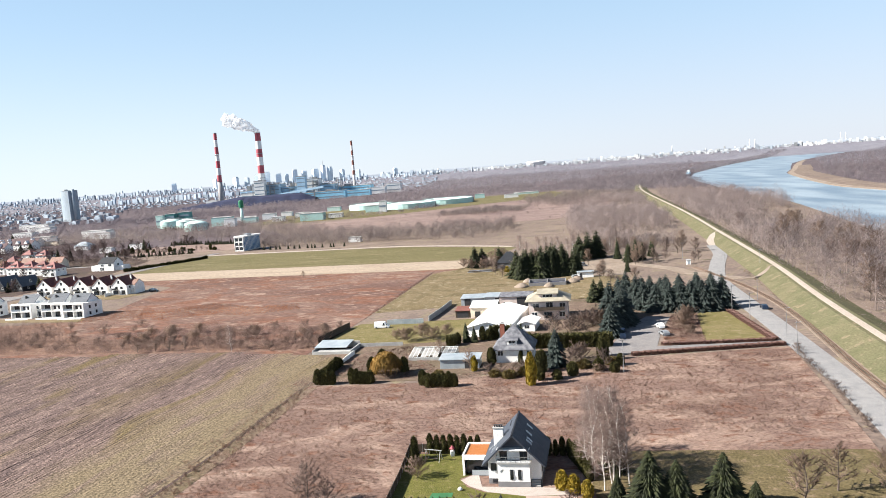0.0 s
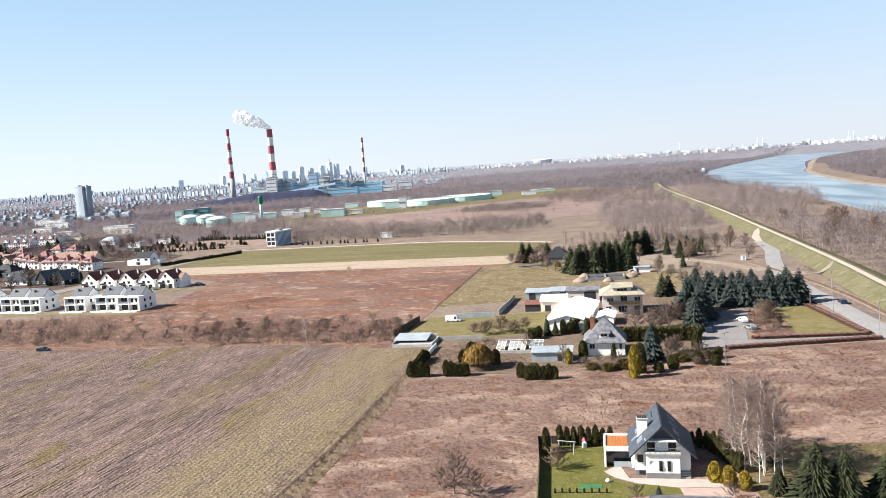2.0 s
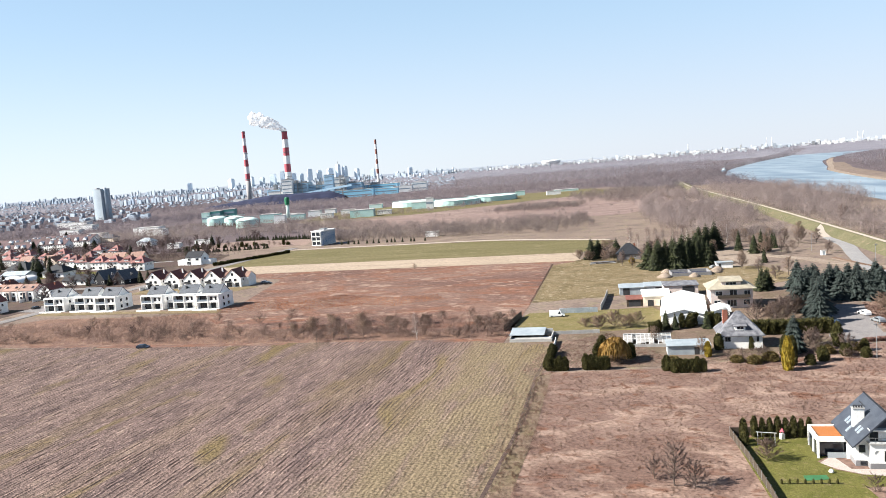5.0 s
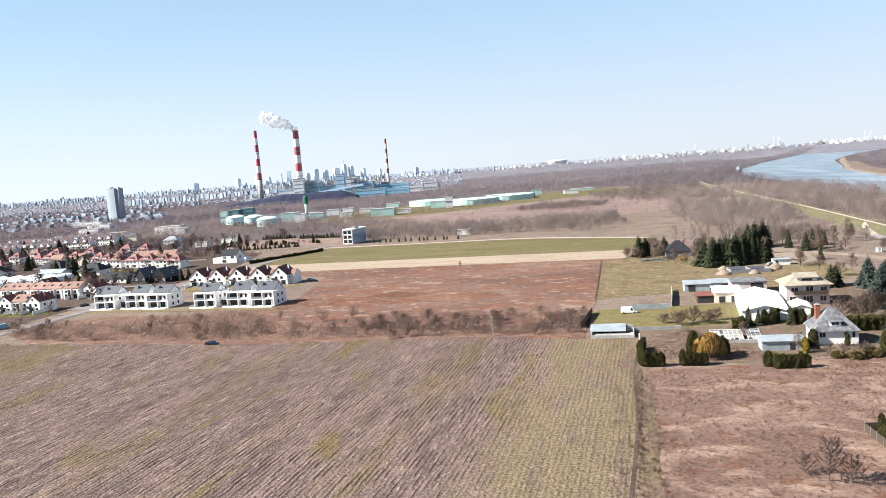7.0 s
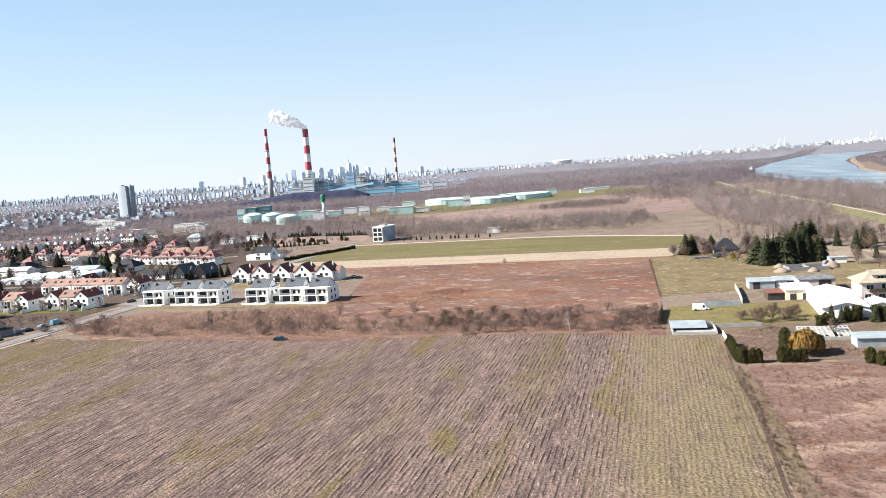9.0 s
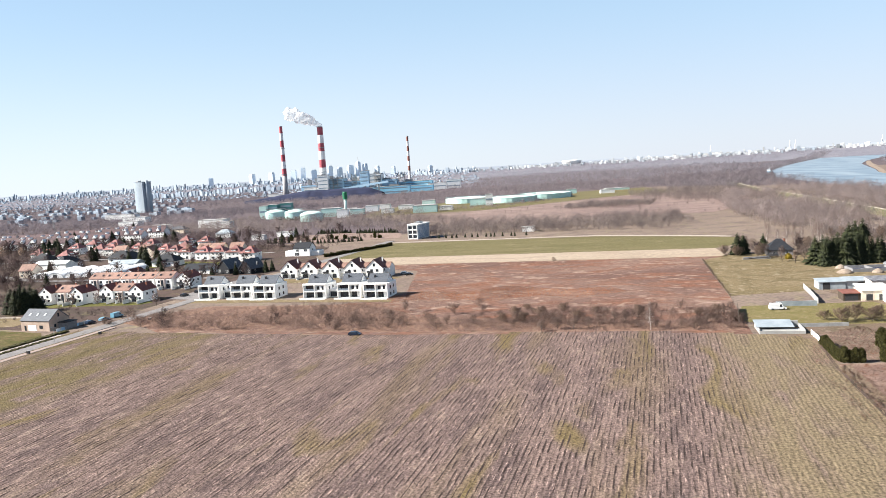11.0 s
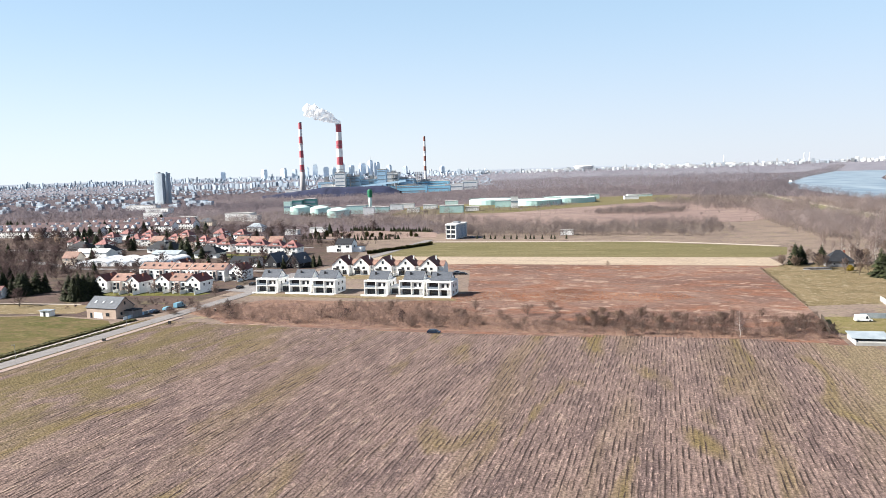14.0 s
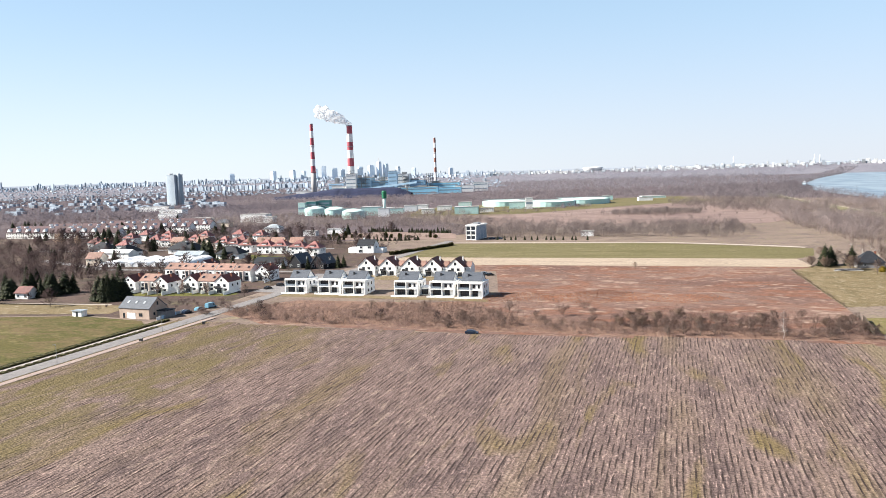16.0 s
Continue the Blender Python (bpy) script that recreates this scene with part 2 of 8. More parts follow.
GRAVEL = ground_mat("pale_gravel", [(0.72, 0.68, 0.61), (0.76, 0.72, 0.66), (0.67, 0.62, 0.55), (0.78, 0.74, 0.68)], 0.05, 0.4, 6.0, bump=0.3)
ASPHALT = ground_mat("worn_asphalt", [(0.46, 0.49, 0.515), (0.50, 0.53, 0.55), (0.41, 0.44, 0.465), (0.54, 0.56, 0.57)], 0.05, 0.4, 6.0, bump=0.15)
PAVING = ground_mat("concrete_paving", [(0.72, 0.69, 0.66), (0.75, 0.72, 0.69), (0.66, 0.63, 0.60), (0.78, 0.75, 0.72)], 0.1, 0.8, 8.0, bump=0.2)

WHITE = mat("white_render", (0.80, 0.79, 0.77), (0.70, 0.69, 0.67), 0.4, 0.8, bump=0.1)
CREAM = mat("cream_render", (0.72, 0.62, 0.50), (0.62, 0.52, 0.42), 0.4, 0.85, bump=0.1)
PINKW = mat("pinkish_render", (0.62, 0.52, 0.48), (0.50, 0.42, 0.39), 0.4, 0.85, bump=0.15)
GREYP = mat("grey_plinth", (0.30, 0.29, 0.30), (0.24, 0.235, 0.24), 0.8, 0.85, bump=0.15)
GREYROOF = mat("grey_roof_tiles", (0.115, 0.125, 0.15), (0.085, 0.095, 0.115), 0.8, 0.65, bump=0.3, stretch=(1, 1, 3), spec=0.25)
DARKROOF = mat("anthracite_roof", (0.035, 0.037, 0.045), (0.025, 0.027, 0.033), 0.8, 0.7, bump=0.3, spec=0.2)
GREENHOUSE = mat("white_greenhouse_film", (0.76, 0.75, 0.75), (0.66, 0.66, 0.67), 0.3, 0.45, bump=0.1)
FARROOF = mat("dull_plum_tiles", (0.11, 0.058, 0.062), (0.07, 0.042, 0.048), 0.6, 0.8, bump=0.3, vary=0.3)
OLDROOF = mat("weathered_slate", (0.25, 0.25, 0.27), (0.10, 0.10, 0.118), 0.8, 0.8, bump=0.5, vary=0.15)
REDROOF = mat("dark_red_tiles", (0.19, 0.065, 0.055), (0.13, 0.045, 0.042), 0.6, 0.7, bump=0.4, vary=0.15)
ORANGEROOF = mat("orange_red_tiles", (0.345, 0.205, 0.16), (0.25, 0.145, 0.115), 0.6, 0.75, bump=0.4, vary=0.2)
YELROOF = mat("mossy_yellow_roof", (0.44, 0.39, 0.30), (0.34, 0.30, 0.235), 0.5, 0.85, bump=0.4)
SHEET = mat("blue_grey_sheet", (0.50, 0.545, 0.58), (0.38, 0.43, 0.47), 0.4, 0.5, metal=0.2, bump=0.2)
WHITESHEET = mat("white_sheeting", (0.82, 0.82, 0.81), (0.76, 0.75, 0.73), 0.15, 0.55, bump=0.1)
BRICK = mat("red_brick", (0.38, 0.14, 0.09), (0.27, 0.10, 0.07), 2.0, 0.9, bump=0.5)
GLASS = mat("window_glass", (0.035, 0.045, 0.055), (0.025, 0.03, 0.04), 0.5, 0.08, bump=0.0, spec=0.6)
FRAMEW = mat("white_frame", (0.75, 0.75, 0.74), None, 3.0, 0.5, bump=0.0)
FRAMED = mat("dark_frame", (0.06, 0.06, 0.065), None, 3.0, 0.5, bump=0.0)
CONC = mat("concrete", (0.50, 0.49, 0.47), (0.40, 0.39, 0.38), 0.5, 0.9, bump=0.3)
STEEL = mat("galvanised_steel", (0.45, 0.46, 0.47), None, 2.0, 0.45, metal=0.6, bump=0.1)
RUST = mat("rusty_rail", (0.22, 0.13, 0.09), None, 2.0, 0.7, metal=0.3, bump=0.2)
DECK = mat("orange_wood_deck", (0.52, 0.20, 0.06), (0.43, 0.15, 0.045), 1.2, 0.7, bump=0.3, stretch=(1, 8, 1))
WOODD = mat("dark_timber", (0.10, 0.075, 0.055), None, 1.5, 0.85, bump=0.4, stretch=(1, 6, 1))
BARK = mat("grey_brown_bark", (0.19, 0.145, 0.115), (0.13, 0.10, 0.085), 3.0, 0.95, bump=0.5)
TWIG = mat("bare_twigs", (0.38, 0.28, 0.24), (0.26, 0.188, 0.165), 0.5, 0.95, bump=0.0, island=0.1, thin=0.7)
DARKTWIG = mat("dark_purple_twigs", (0.135, 0.092, 0.092), (0.085, 0.06, 0.06), 0.5, 0.95, bump=0.0, island=0.1, thin=0.55)
THICKTWIG = mat("red_brown_scrub_twigs", (0.42, 0.295, 0.25), (0.25, 0.172, 0.15), 0.5, 0.95, bump=0.0, island=0.1, thin=0.7)
PALETWIG = mat("pale_bare_twigs", (0.44, 0.32, 0.25), (0.33, 0.235, 0.185), 0.5, 0.95, bump=0.0, island=0.1, thin=0.7)
BIRCH = mat("birch_bark", (0.72, 0.68, 0.64), (0.45, 0.40, 0.37), 2.5, 0.9, bump=0.3, stretch=(1, 1, 0.4))
BIRCHTWIG = mat("birch_twigs", (0.50, 0.38, 0.34), (0.40, 0.295, 0.265), 0.5, 0.95, bump=0.0, island=0.1, thin=0.7)
SPRUCE = mat("dark_spruce_needles", (0.042, 0.048, 0.016), (0.015, 0.019, 0.008), 0.8, 0.9, bump=0.0, island=0.4)
BLUESPR = mat("blue_spruce_needles", (0.042, 0.056, 0.050), (0.016, 0.022, 0.020), 0.8, 0.9, bump=0.0, island=0.4)
THUJA = mat("thuja_leaves", (0.105, 0.095, 0.026), (0.05, 0.047, 0.014), 1.2, 0.9, bump=0.0, island=0.4)
YTHUJA = mat("golden_thuja_leaves", (0.42, 0.30, 0.03), (0.30, 0.22, 0.03), 1.2, 0.9, bump=0.0, island=0.35)
WILLOW = mat("willow_withies", (0.58, 0.355, 0.11), (0.42, 0.25, 0.075), 0.8, 0.9, bump=0.0, island=0.2, thin=0.4)
SHRUB = mat("olive_shrub_twigs", (0.22, 0.165, 0.06), (0.17, 0.125, 0.05), 1.0, 0.95, bump=0.0, island=0.35)
WATER = mat("river_water", (0.33, 0.39, 0.44), (0.155, 0.21, 0.27), 0.03, 0.42, bump=0.6, fine=25, coords="World", spec=0.22, stretch=(1, 0.22, 1))

# ---------------- mesh helpers ----------------
A = radians(10.3)                       # the fields' grid is turned clockwise by this
PX, PY = Vector((math.cos(A), -math.sin(A), 0)), Vector((math.sin(A), math.cos(A), 0))


class Shape:
    """Collects vertices and faces of one mesh."""

    def __init__(self):
        self.v, self.f = [], []

    def add(self, vs, fs):
        k = len(self.v)
        self.v += [tuple(x) for x in vs]
        self.f += [tuple(i + k for i in q) for q in fs]
        return self

    def box(self, x0, x1, y0, y1, z0, z1):
        vs = [(x, y, z) for z in (z0, z1) for x, y in ((x0, y0), (x1, y0), (x1, y1), (x0, y1))]
        return self.add(vs, [(3, 2, 1, 0), (4, 5, 6, 7), (0, 1, 5, 4), (1, 2, 6, 5), (2, 3, 7, 6), (3, 0, 4, 7)])

    def prism(self, pts, z0, z1):
        n = len(pts)
        vs = [(x, y, z0) for x, y in pts] + [(x, y, z1) for x, y in pts]
        return self.add(vs, [tuple(range(n))[::-1], tuple(range(n, 2 * n))] + [(i, (i + 1) % n, n + (i + 1) % n, n + i) for i in range(n)])

    def lathe(self, prof, n=16, cx=0, cy=0, cap=True):
        vs, fs = [], []
        for r, z in prof:
            vs += [(cx + r * math.cos(2 * math.pi * i / n), cy + r * math.sin(2 * math.pi * i / n), z) for i in range(n)]
        for j in range(len(prof) - 1):
            fs += [(j * n + i, j * n + (i + 1) % n, (j + 1) * n + (i + 1) % n, (j + 1) * n + i) for i in range(n)]
        if cap:
            fs += [tuple(range(n))[::-1], tuple((len(prof) - 1) * n + i for i in range(n))]
        return self.add(vs, fs)

    def slab(self, a, b, c, d, t):
        """A plate on the corners a, b, c, d (counter-clockwise from above), t thick downwards."""
        vs = [Vector(p) for p in (a, b, c, d)]
        n = (vs[1] - vs[0]).cross(vs[2] - vs[0]).normalized() * t
        return self.add([*vs, *(p - n for p in vs)], [(0, 1, 2, 3), (7, 6, 5, 4), (1, 0, 4, 5), (2, 1, 5, 6), (3, 2, 6, 7), (0, 3, 7, 4)])

    def stick(self, p, q, r0, r1, n=4):
        p, q = Vector(p), Vector(q)
        w = (q - p).normalized()
        u = w.cross(Vector((0, 0, 1)) if abs(w.z) < 0.9 else Vector((1, 0, 0))).normalized()
        v = w.cross(u)
        vs = [p + (u * math.cos(2 * math.pi * i / n) + v * math.sin(2 * math.pi * i / n)) * r0 for i in range(n)]
        vs += [q + (u * math.cos(2 * math.pi * i / n) + v * math.sin(2 * math.pi * i / n)) * r1 for i in range(n)]
        return self.add(vs, [tuple(range(n)), tuple(range(n, 2 * n))[::-1]] + [(n + i, n + (i + 1) % n, (i + 1) % n, i) for i in range(n)])

    def mesh(self, name, material, smooth=False):
        me = bpy.data.meshes.new(name)
        me.from_pydata(self.v, [], self.f)
        me.materials.append(material)
        if smooth:
            me.shade_smooth()
        me.update()
        return me


def part(name, shape, material, parent, label="", smooth=False):
    ob = new(name, shape if isinstance(shape, bpy.types.Mesh) else shape.mesh(name, material, smooth))
    ob.parent = parent
    if label:
        ob["label"] = label
    return ob


def thing(name, x, y, rz=0.0, label="", category="", group="", z=0.0, kind=""):
    ob = new(name)
    ob.empty_display_size = 0.5
    ob.matrix_basis = pose(x, y, z, 0, 0, rz)
    return tagged(ob, label, category, group, kind)


def solo(name, shape, material, label="", category="", group="", kind="", at=None, smooth=False):
    ob = new(name, shape.mesh(name, material, smooth))
    if at is not None:
        ob.matrix_basis = at
    return tagged(ob, label, category, group, kind)


def patch(name, pts, z, material, label, category, thick=0.0):
    """A flat piece of land; its rim goes down to the sheet below."""
    s = Shape().prism(pts, min(0.0, z - 0.3), z)
    return solo(name, s, material, label, category, kind="structure")


def ribbon(line, width, z0, z1, camber=0.0):
    """A band of that width along a line of (x, y) or (x, y, z) points, with sides."""
    s = Shape()
    L = [Vector((p[0], p[1], p[2] if len(p) > 2 else 0)) for p in line]
    sec = []
    for i, p in enumerate(L):
        d = (L[min(i + 1, len(L) - 1)] - L[max(i - 1, 0)])
        d.z = 0
        d.normalize()
        n = Vector((d.y, -d.x, 0)) * width / 2
        sec.append([p - n + Vector((0, 0, z0)), p - n + Vector((0, 0, z1)), p + Vector((0, 0, z1 + camber)), p + n + Vector((0, 0, z1)), p + n + Vector((0, 0, z0))])
    s.add([v for q in sec for v in q], [(5 * j + i + 5, 5 * j + i + 6, 5 * j + i + 1, 5 * j + i) for j in range(len(sec) - 1) for i in range(4)])
    return s


def inside(pts, x, y):
    hit = False
    for (x0, y0), (x1, y1) in zip(pts, pts[1:] + pts[:1]):
        if (y0 > y) != (y1 > y) and x < (x1 - x0) * (y - y0) / (y1 - y0) + x0:
            hit = not hit
    return hit


def smoothline(pts, n=6):
    """Catmull-Rom through the points."""
    P = [Vector((*p, 0)[:3]) for p in pts]
    out = []
    for i in range(len(P) - 1):
        a, b, c, d = P[max(i - 1, 0)], P[i], P[i + 1], P[min(i + 2, len(P) - 1)]
        for k in range(n):
            t = k / n
            out.append(0.5 * (2 * b + (c - a) * t + (2 * a - 5 * b + 4 * c - d) * t * t + (3 * b - a - 3 * c + d) * t ** 3))
    out.append(P[-1])
    return [tuple(p) for p in out]


def raw_mesh(name, verts, tris, material, normals=None):
    """A mesh from numpy arrays of vertices and triangles, with soft crown normals where given."""
    me = bpy.data.meshes.new(name)
    me.vertices.add(len(verts))
    me.vertices.foreach_set("co", np.asarray(verts, np.float32).ravel())
    me.loops.add(3 * len(tris))
    me.loops.foreach_set("vertex_index", np.asarray(tris, np.int32).ravel())
    me.polygons.add(len(tris))
    me.polygons.foreach_set("loop_start", np.arange(0, 3 * len(tris), 3, dtype=np.int32))
    me.update(calc_edges=True)
    if normals is not None:
        me.attributes.new("custom_normal", 'FLOAT_VECTOR', 'POINT').data.foreach_set("vector", np.asarray(normals, np.float32).ravel())
        me.update()
    me.materials.append(material)
    return me


# ---------------- land ----------------
sheet = Shape()
R = [-4900, -2500, -1200, -500, -100, 200, 500, 1200, 2500, 4900]
sheet.add([(x, y, 0) for y in R for x in R], [(j * 10 + i, j * 10 + i + 1, j * 10 + i + 11, j * 10 + i + 10) for j in range(9) for i in range(9)])


def rise(x, y):
    """Height of the land far off: it climbs gently towards the horizon."""
    t = min(1.0, max(0.0, (math.hypot(x + 90, y) - 3500) / 1300))
    return 36.0 * t * t * (3 - 2 * t)


solo("ground", sheet, GROUND, "flat brown winter land with dry weeds and soil", "ground", kind="structure")

FIELD = [(-338, 60), (-330, 110), (-299, 279), (-261, 266), (-188, 248), (-145, 241), (-90, 232), (-60, 222), (-47.5, 214), (-54.6, 184), (-61, 146), (-68, 116), (-79, 60), (-96, -20), (-355, -20)]


def plough():
    ps, qs = np.arange(-360, -20, 0.31), np.arange(-90, 330, 2.6)
    rng = np.random.default_rng(4)
    Pg, Qg = np.meshgrid(ps, qs)
    X, Y = Pg * PX.x + Qg * PY.x, Pg * PX.y + Qg * PY.y
    Z = 0.12 + (0.012 + 0.034 * rng.random((420, 120))[((Pg + 400) / 1.05).astype(int), ((Qg + 100) / 7.0).astype(int)] ** 2) * np.interp(Pg, [-330, -290, -280, -122, -112], [0.3, 0.4, 1, 1, 0.06]) * np.sin(Pg * 2 * math.pi / 1.05 + 0.2 * np.sin(Qg / 31)) + rng.normal(0, 0.045, Pg.shape) * np.interp(Pg, [-122, -112], [1, 0.3])
    n = len(ps)
    ok = np.array([[inside(FIELD, X[j, i] + 0.2, Y[j, i] + 2.4) for i in range(0, n, 4)] for j in range(len(qs))])
    ok = np.repeat(ok, 4, axis=1)[:, :n]
    j, i = np.nonzero(ok[:-1, :-1])
    a = j * n + i
    tris = np.concatenate([np.stack([a, a + 1, a + n + 1], 1), np.stack([a, a + n + 1, a + n], 1)])
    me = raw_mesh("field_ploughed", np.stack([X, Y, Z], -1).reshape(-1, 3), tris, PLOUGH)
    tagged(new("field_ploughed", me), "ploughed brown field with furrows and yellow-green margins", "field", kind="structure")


plough()
ROADX = 0.245                           # the village road runs so much to +x for each metre of y


def road_at(y, off=0.0):
    return (-345.5 + ROADX * (y - 60) + off, y)


patch("field_stubble", [(-254, 443), (-18, 393), (-14, 428), (-244, 477)], 0.05, TAN, "pale stubble strip beside the winter crop", "field")
patch("field_crop", [(-244, 477.5), (-14, 428.5), (0, 440), (14, 478), (-11, 496), (-65, 529), (-133, 545), (-221, 562)], 0.05, GREENF, "long dull-green field of winter crop", "field")
BROWN = [(-292, 300), (-261, 266), (-170, 243), (-62, 222), (-51, 279), (-34, 381), (-20, 392.5), (-253, 442), (-178, 400), (-176, 330), (-182, 309)]
patch("field_weeds", BROWN, 0.06, WEED, "fallow field of red-brown dry weeds", "field")
REEDS = [(-67.6, 116), (-60.6, 146), (-54, 187), (-20, 184), (26, 196), (72, 198), (65, 160), (58, 125), (50, 60), (-83, 40)]
patch("field_reeds", REEDS, 0.07, REED, "overgrown field of tall straw-coloured dry grass", "field")
patch("meadow", [(-50, 283), (-33, 384), (-16, 398), (30, 392), (50, 370), (58, 300), (30, 285), (-12, 287)], 0.05, MEADOW, "olive-green rough meadow", "meadow")
patch("lawn_yard", [(-62, 241), (-52, 263), (-10, 260), (-6, 240), (-20, 228), (-46, 229)], 0.06, PALELAWN, "short yellow-green lawn behind the farm", "lawn")
patch("lawn_lot", [(53, 207), (70, 205), (71, 246), (61, 247)], 0.06, PALELAWN, "square yellow-green lawn beside the road", "lawn")
patch("field_left", [(-640, 60), (-351.5, 60), (-337, 120), (-303, 262), (-312, 276), (-345, 288), (-420, 288), (-640, 286)], 0.05, FIELDL, "green winter field beyond the village road", "field")
patch("farmyard", [(-60, 190), (-60, 214), (-45, 232), (-6, 236), (-16, 284), (30, 286), (56, 262), (26, 212), (26, 198), (-18, 186)], 0.05, YARD, "bare brown farmyard soil", "yard")

LITTER = ground_mat("leaf_litter", [(0.195, 0.168, 0.19), (0.23, 0.198, 0.218), (0.155, 0.136, 0.158), (0.27, 0.236, 0.235)], 0.006, 0.03, 0.5)
patch("ground_woods", [(-4700, 720), (-640, 720), (-300, 605), (-240, 605), (-180, 690), (-260, 850), (-310, 940), (-310, 1130), (-60, 1320), (150, 1340), (300, 1100), (340, 800), (4700, 800), (4700, 4800), (-4700, 4800)], 0.02, LITTER, "grey-brown leaf litter under the bare woods", "ground")
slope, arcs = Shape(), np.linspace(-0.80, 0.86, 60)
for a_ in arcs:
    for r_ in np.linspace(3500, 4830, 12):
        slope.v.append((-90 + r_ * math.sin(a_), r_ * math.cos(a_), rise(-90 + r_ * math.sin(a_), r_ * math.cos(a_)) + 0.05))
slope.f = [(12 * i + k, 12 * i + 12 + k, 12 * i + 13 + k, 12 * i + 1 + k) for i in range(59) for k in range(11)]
# distance haze is mixed into this land's blue-grey colours
solo("ground_rise", slope, ground_mat("haze_tinted_land", [(0.33, 0.35, 0.43), (0.38, 0.40, 0.475), (0.28, 0.30, 0.375), (0.42, 0.44, 0.49)], 0.004, 0.02, 0.3), "far land climbing to the horizon, tinted mauve-grey for haze", "ground", kind="structure")
DARKSOIL = ground_mat("garden_soil", [(0.15, 0.112, 0.105), (0.19, 0.145, 0.13), (0.115, 0.098, 0.082), (0.215, 0.19, 0.12)], 0.02, 0.08, 0.9)
patch("ground_village", [(-640, 289), (-346, 290), (-314, 280), (-298, 290), (-288, 340), (-254, 470), (-262, 560), (-300, 600), (-640, 720)], 0.03, DARKSOIL, "dark brown garden soil and leaf litter between the village houses", "ground")

PINKPAVE = ground_mat("pinkish_paving", [(0.56, 0.48, 0.45), (0.60, 0.52, 0.48), (0.50, 0.42, 0.39), (0.62, 0.55, 0.52)], 0.1, 0.8, 8.0, bump=0.2)
# roads
vill = [road_at(y) for y in range(-20, 600, 40)]
solo("road_village", ribbon([(x + 0.7, y) for x, y in vill], 6.6, -0.3, 0.18, 0.05), DARKASPH, "worn pale-grey village road", "road", kind="structure")
solo("pavement_village", ribbon([road_at(y, 6.6) for y in range(-20, 290, 30)], 2.6, -0.3, 0.24), PINKPAVE, "pinkish paved path beside the village road", "pavement", kind="structure")
solo("path_verge", ribbon([road_at(y, -6.5) for y in range(60, 276, 30)], 2.0, -0.3, 0.16), PAVING, "pale path between low hedges beside the road", "path", kind="structure")
farm = smoothline([(-223, 566), (-190, 562), (-133, 549), (-65, 534), (-11, 502), (12, 484)])
solo("road_farm", ribbon(farm, 4.0, -0.3, 0.12, 0.05), GRAVEL, "pale gravel farm track along the crop", "road", kind="structure")
RIV = smoothline([(34, -60), (51, 60), (68, 145), (76, 205), (82, 262), (88, 310), (100, 350), (112, 385), (119, 420)])
solo("road_river", ribbon(RIV, 6.8, -0.3, 0.10, 0.08), ASPHALT, "worn pale-grey road along the embankment", "road", kind="structure")
# spruce shadow is part of this asphalt's darker colour
patch("driveway", [(25, 200.5), (72, 202.2), (72, 204.4), (39.5, 206.5), (45, 225), (52, 243), (45, 246), (36, 232), (30, 216), (25, 206)], 0.09, DARKASPH, "pale asphalt driveway and parking place", "driveway")

VERGE = ground_mat("rough_verge_grass", [(0.315, 0.25, 0.185), (0.345, 0.275, 0.215), (0.265, 0.225, 0.145), (0.42, 0.345, 0.27)], 0.05, 0.2, 2.0, bump=0.8)
patch("verge_ditch", [(-67.2, 116), (-60.2, 146), (-53.8, 184), (-51, 186), (-57.6, 146), (-63.6, 116), (-74, 60), (-78, 60)], 0.11, VERGE, "rough olive grass verge along the field ditch", "verge")
solo("ditch", ribbon([(-79.4, 60), (-68.2, 116), (-61.2, 146), (-54.9, 184), (-49.5, 207)], 0.8, -0.3, 0.135), DARKSOIL, "narrow dark field ditch with bare soil", "ditch", kind="structure")

# flood embankment: cross-section swept along its crest
CREST = smoothline([(32, -160), (59, 0), (82, 130), (99.6, 239.6), (114.7, 322.6), (135.4, 460), (162.7, 648), (213.7, 1043), (262, 1300)], 8)


def embankment():
    prof = [(-10, -0.2), (-9, 0.25), (-2.4, 3.0), (2.4, 3.0), (9, 0.5), (11, -0.2)]
    s, rows = Shape(), []
    for i, p in enumerate(CREST):
        d = Vector(CREST[min(i + 1, len(CREST) - 1)]) - Vector(CREST[max(i - 1, 0)])
        d.normalize()
        n = Vector((d.y, -d.x, 0))
        rows.append([Vector((p[0], p[1], 0)) + n * a + Vector((0, 0, h)) for a, h in prof])
    s.add([v for r in rows for v in r], [(6 * j + i + 1, 6 * j + i + 7, 6 * j + i + 6, 6 * j + i) for j in range(len(rows) - 1) for i in range(5)])
    solo("embankment", s, LEVEE, "grassy flood embankment beside the river", "embankment", kind="structure")
    path = [(p[0], p[1], 3.0) for p in CREST]
    solo("path_crest", ribbon(path, 2.2, -0.1, 0.08, 0.02), GRAVEL, "pale gravel path on the embankment's crest", "path", kind="structure")


embankment()
ramp = [(119, 420, 0.1), (123, 438, 0.9), (129, 452, 2.2), (136.5, 464, 3.05)]
solo("ramp", ribbon(ramp, 4.0, -1.0, 0.1), GRAVEL, "pale gravel ramp up the embankment", "ramp", kind="structure")

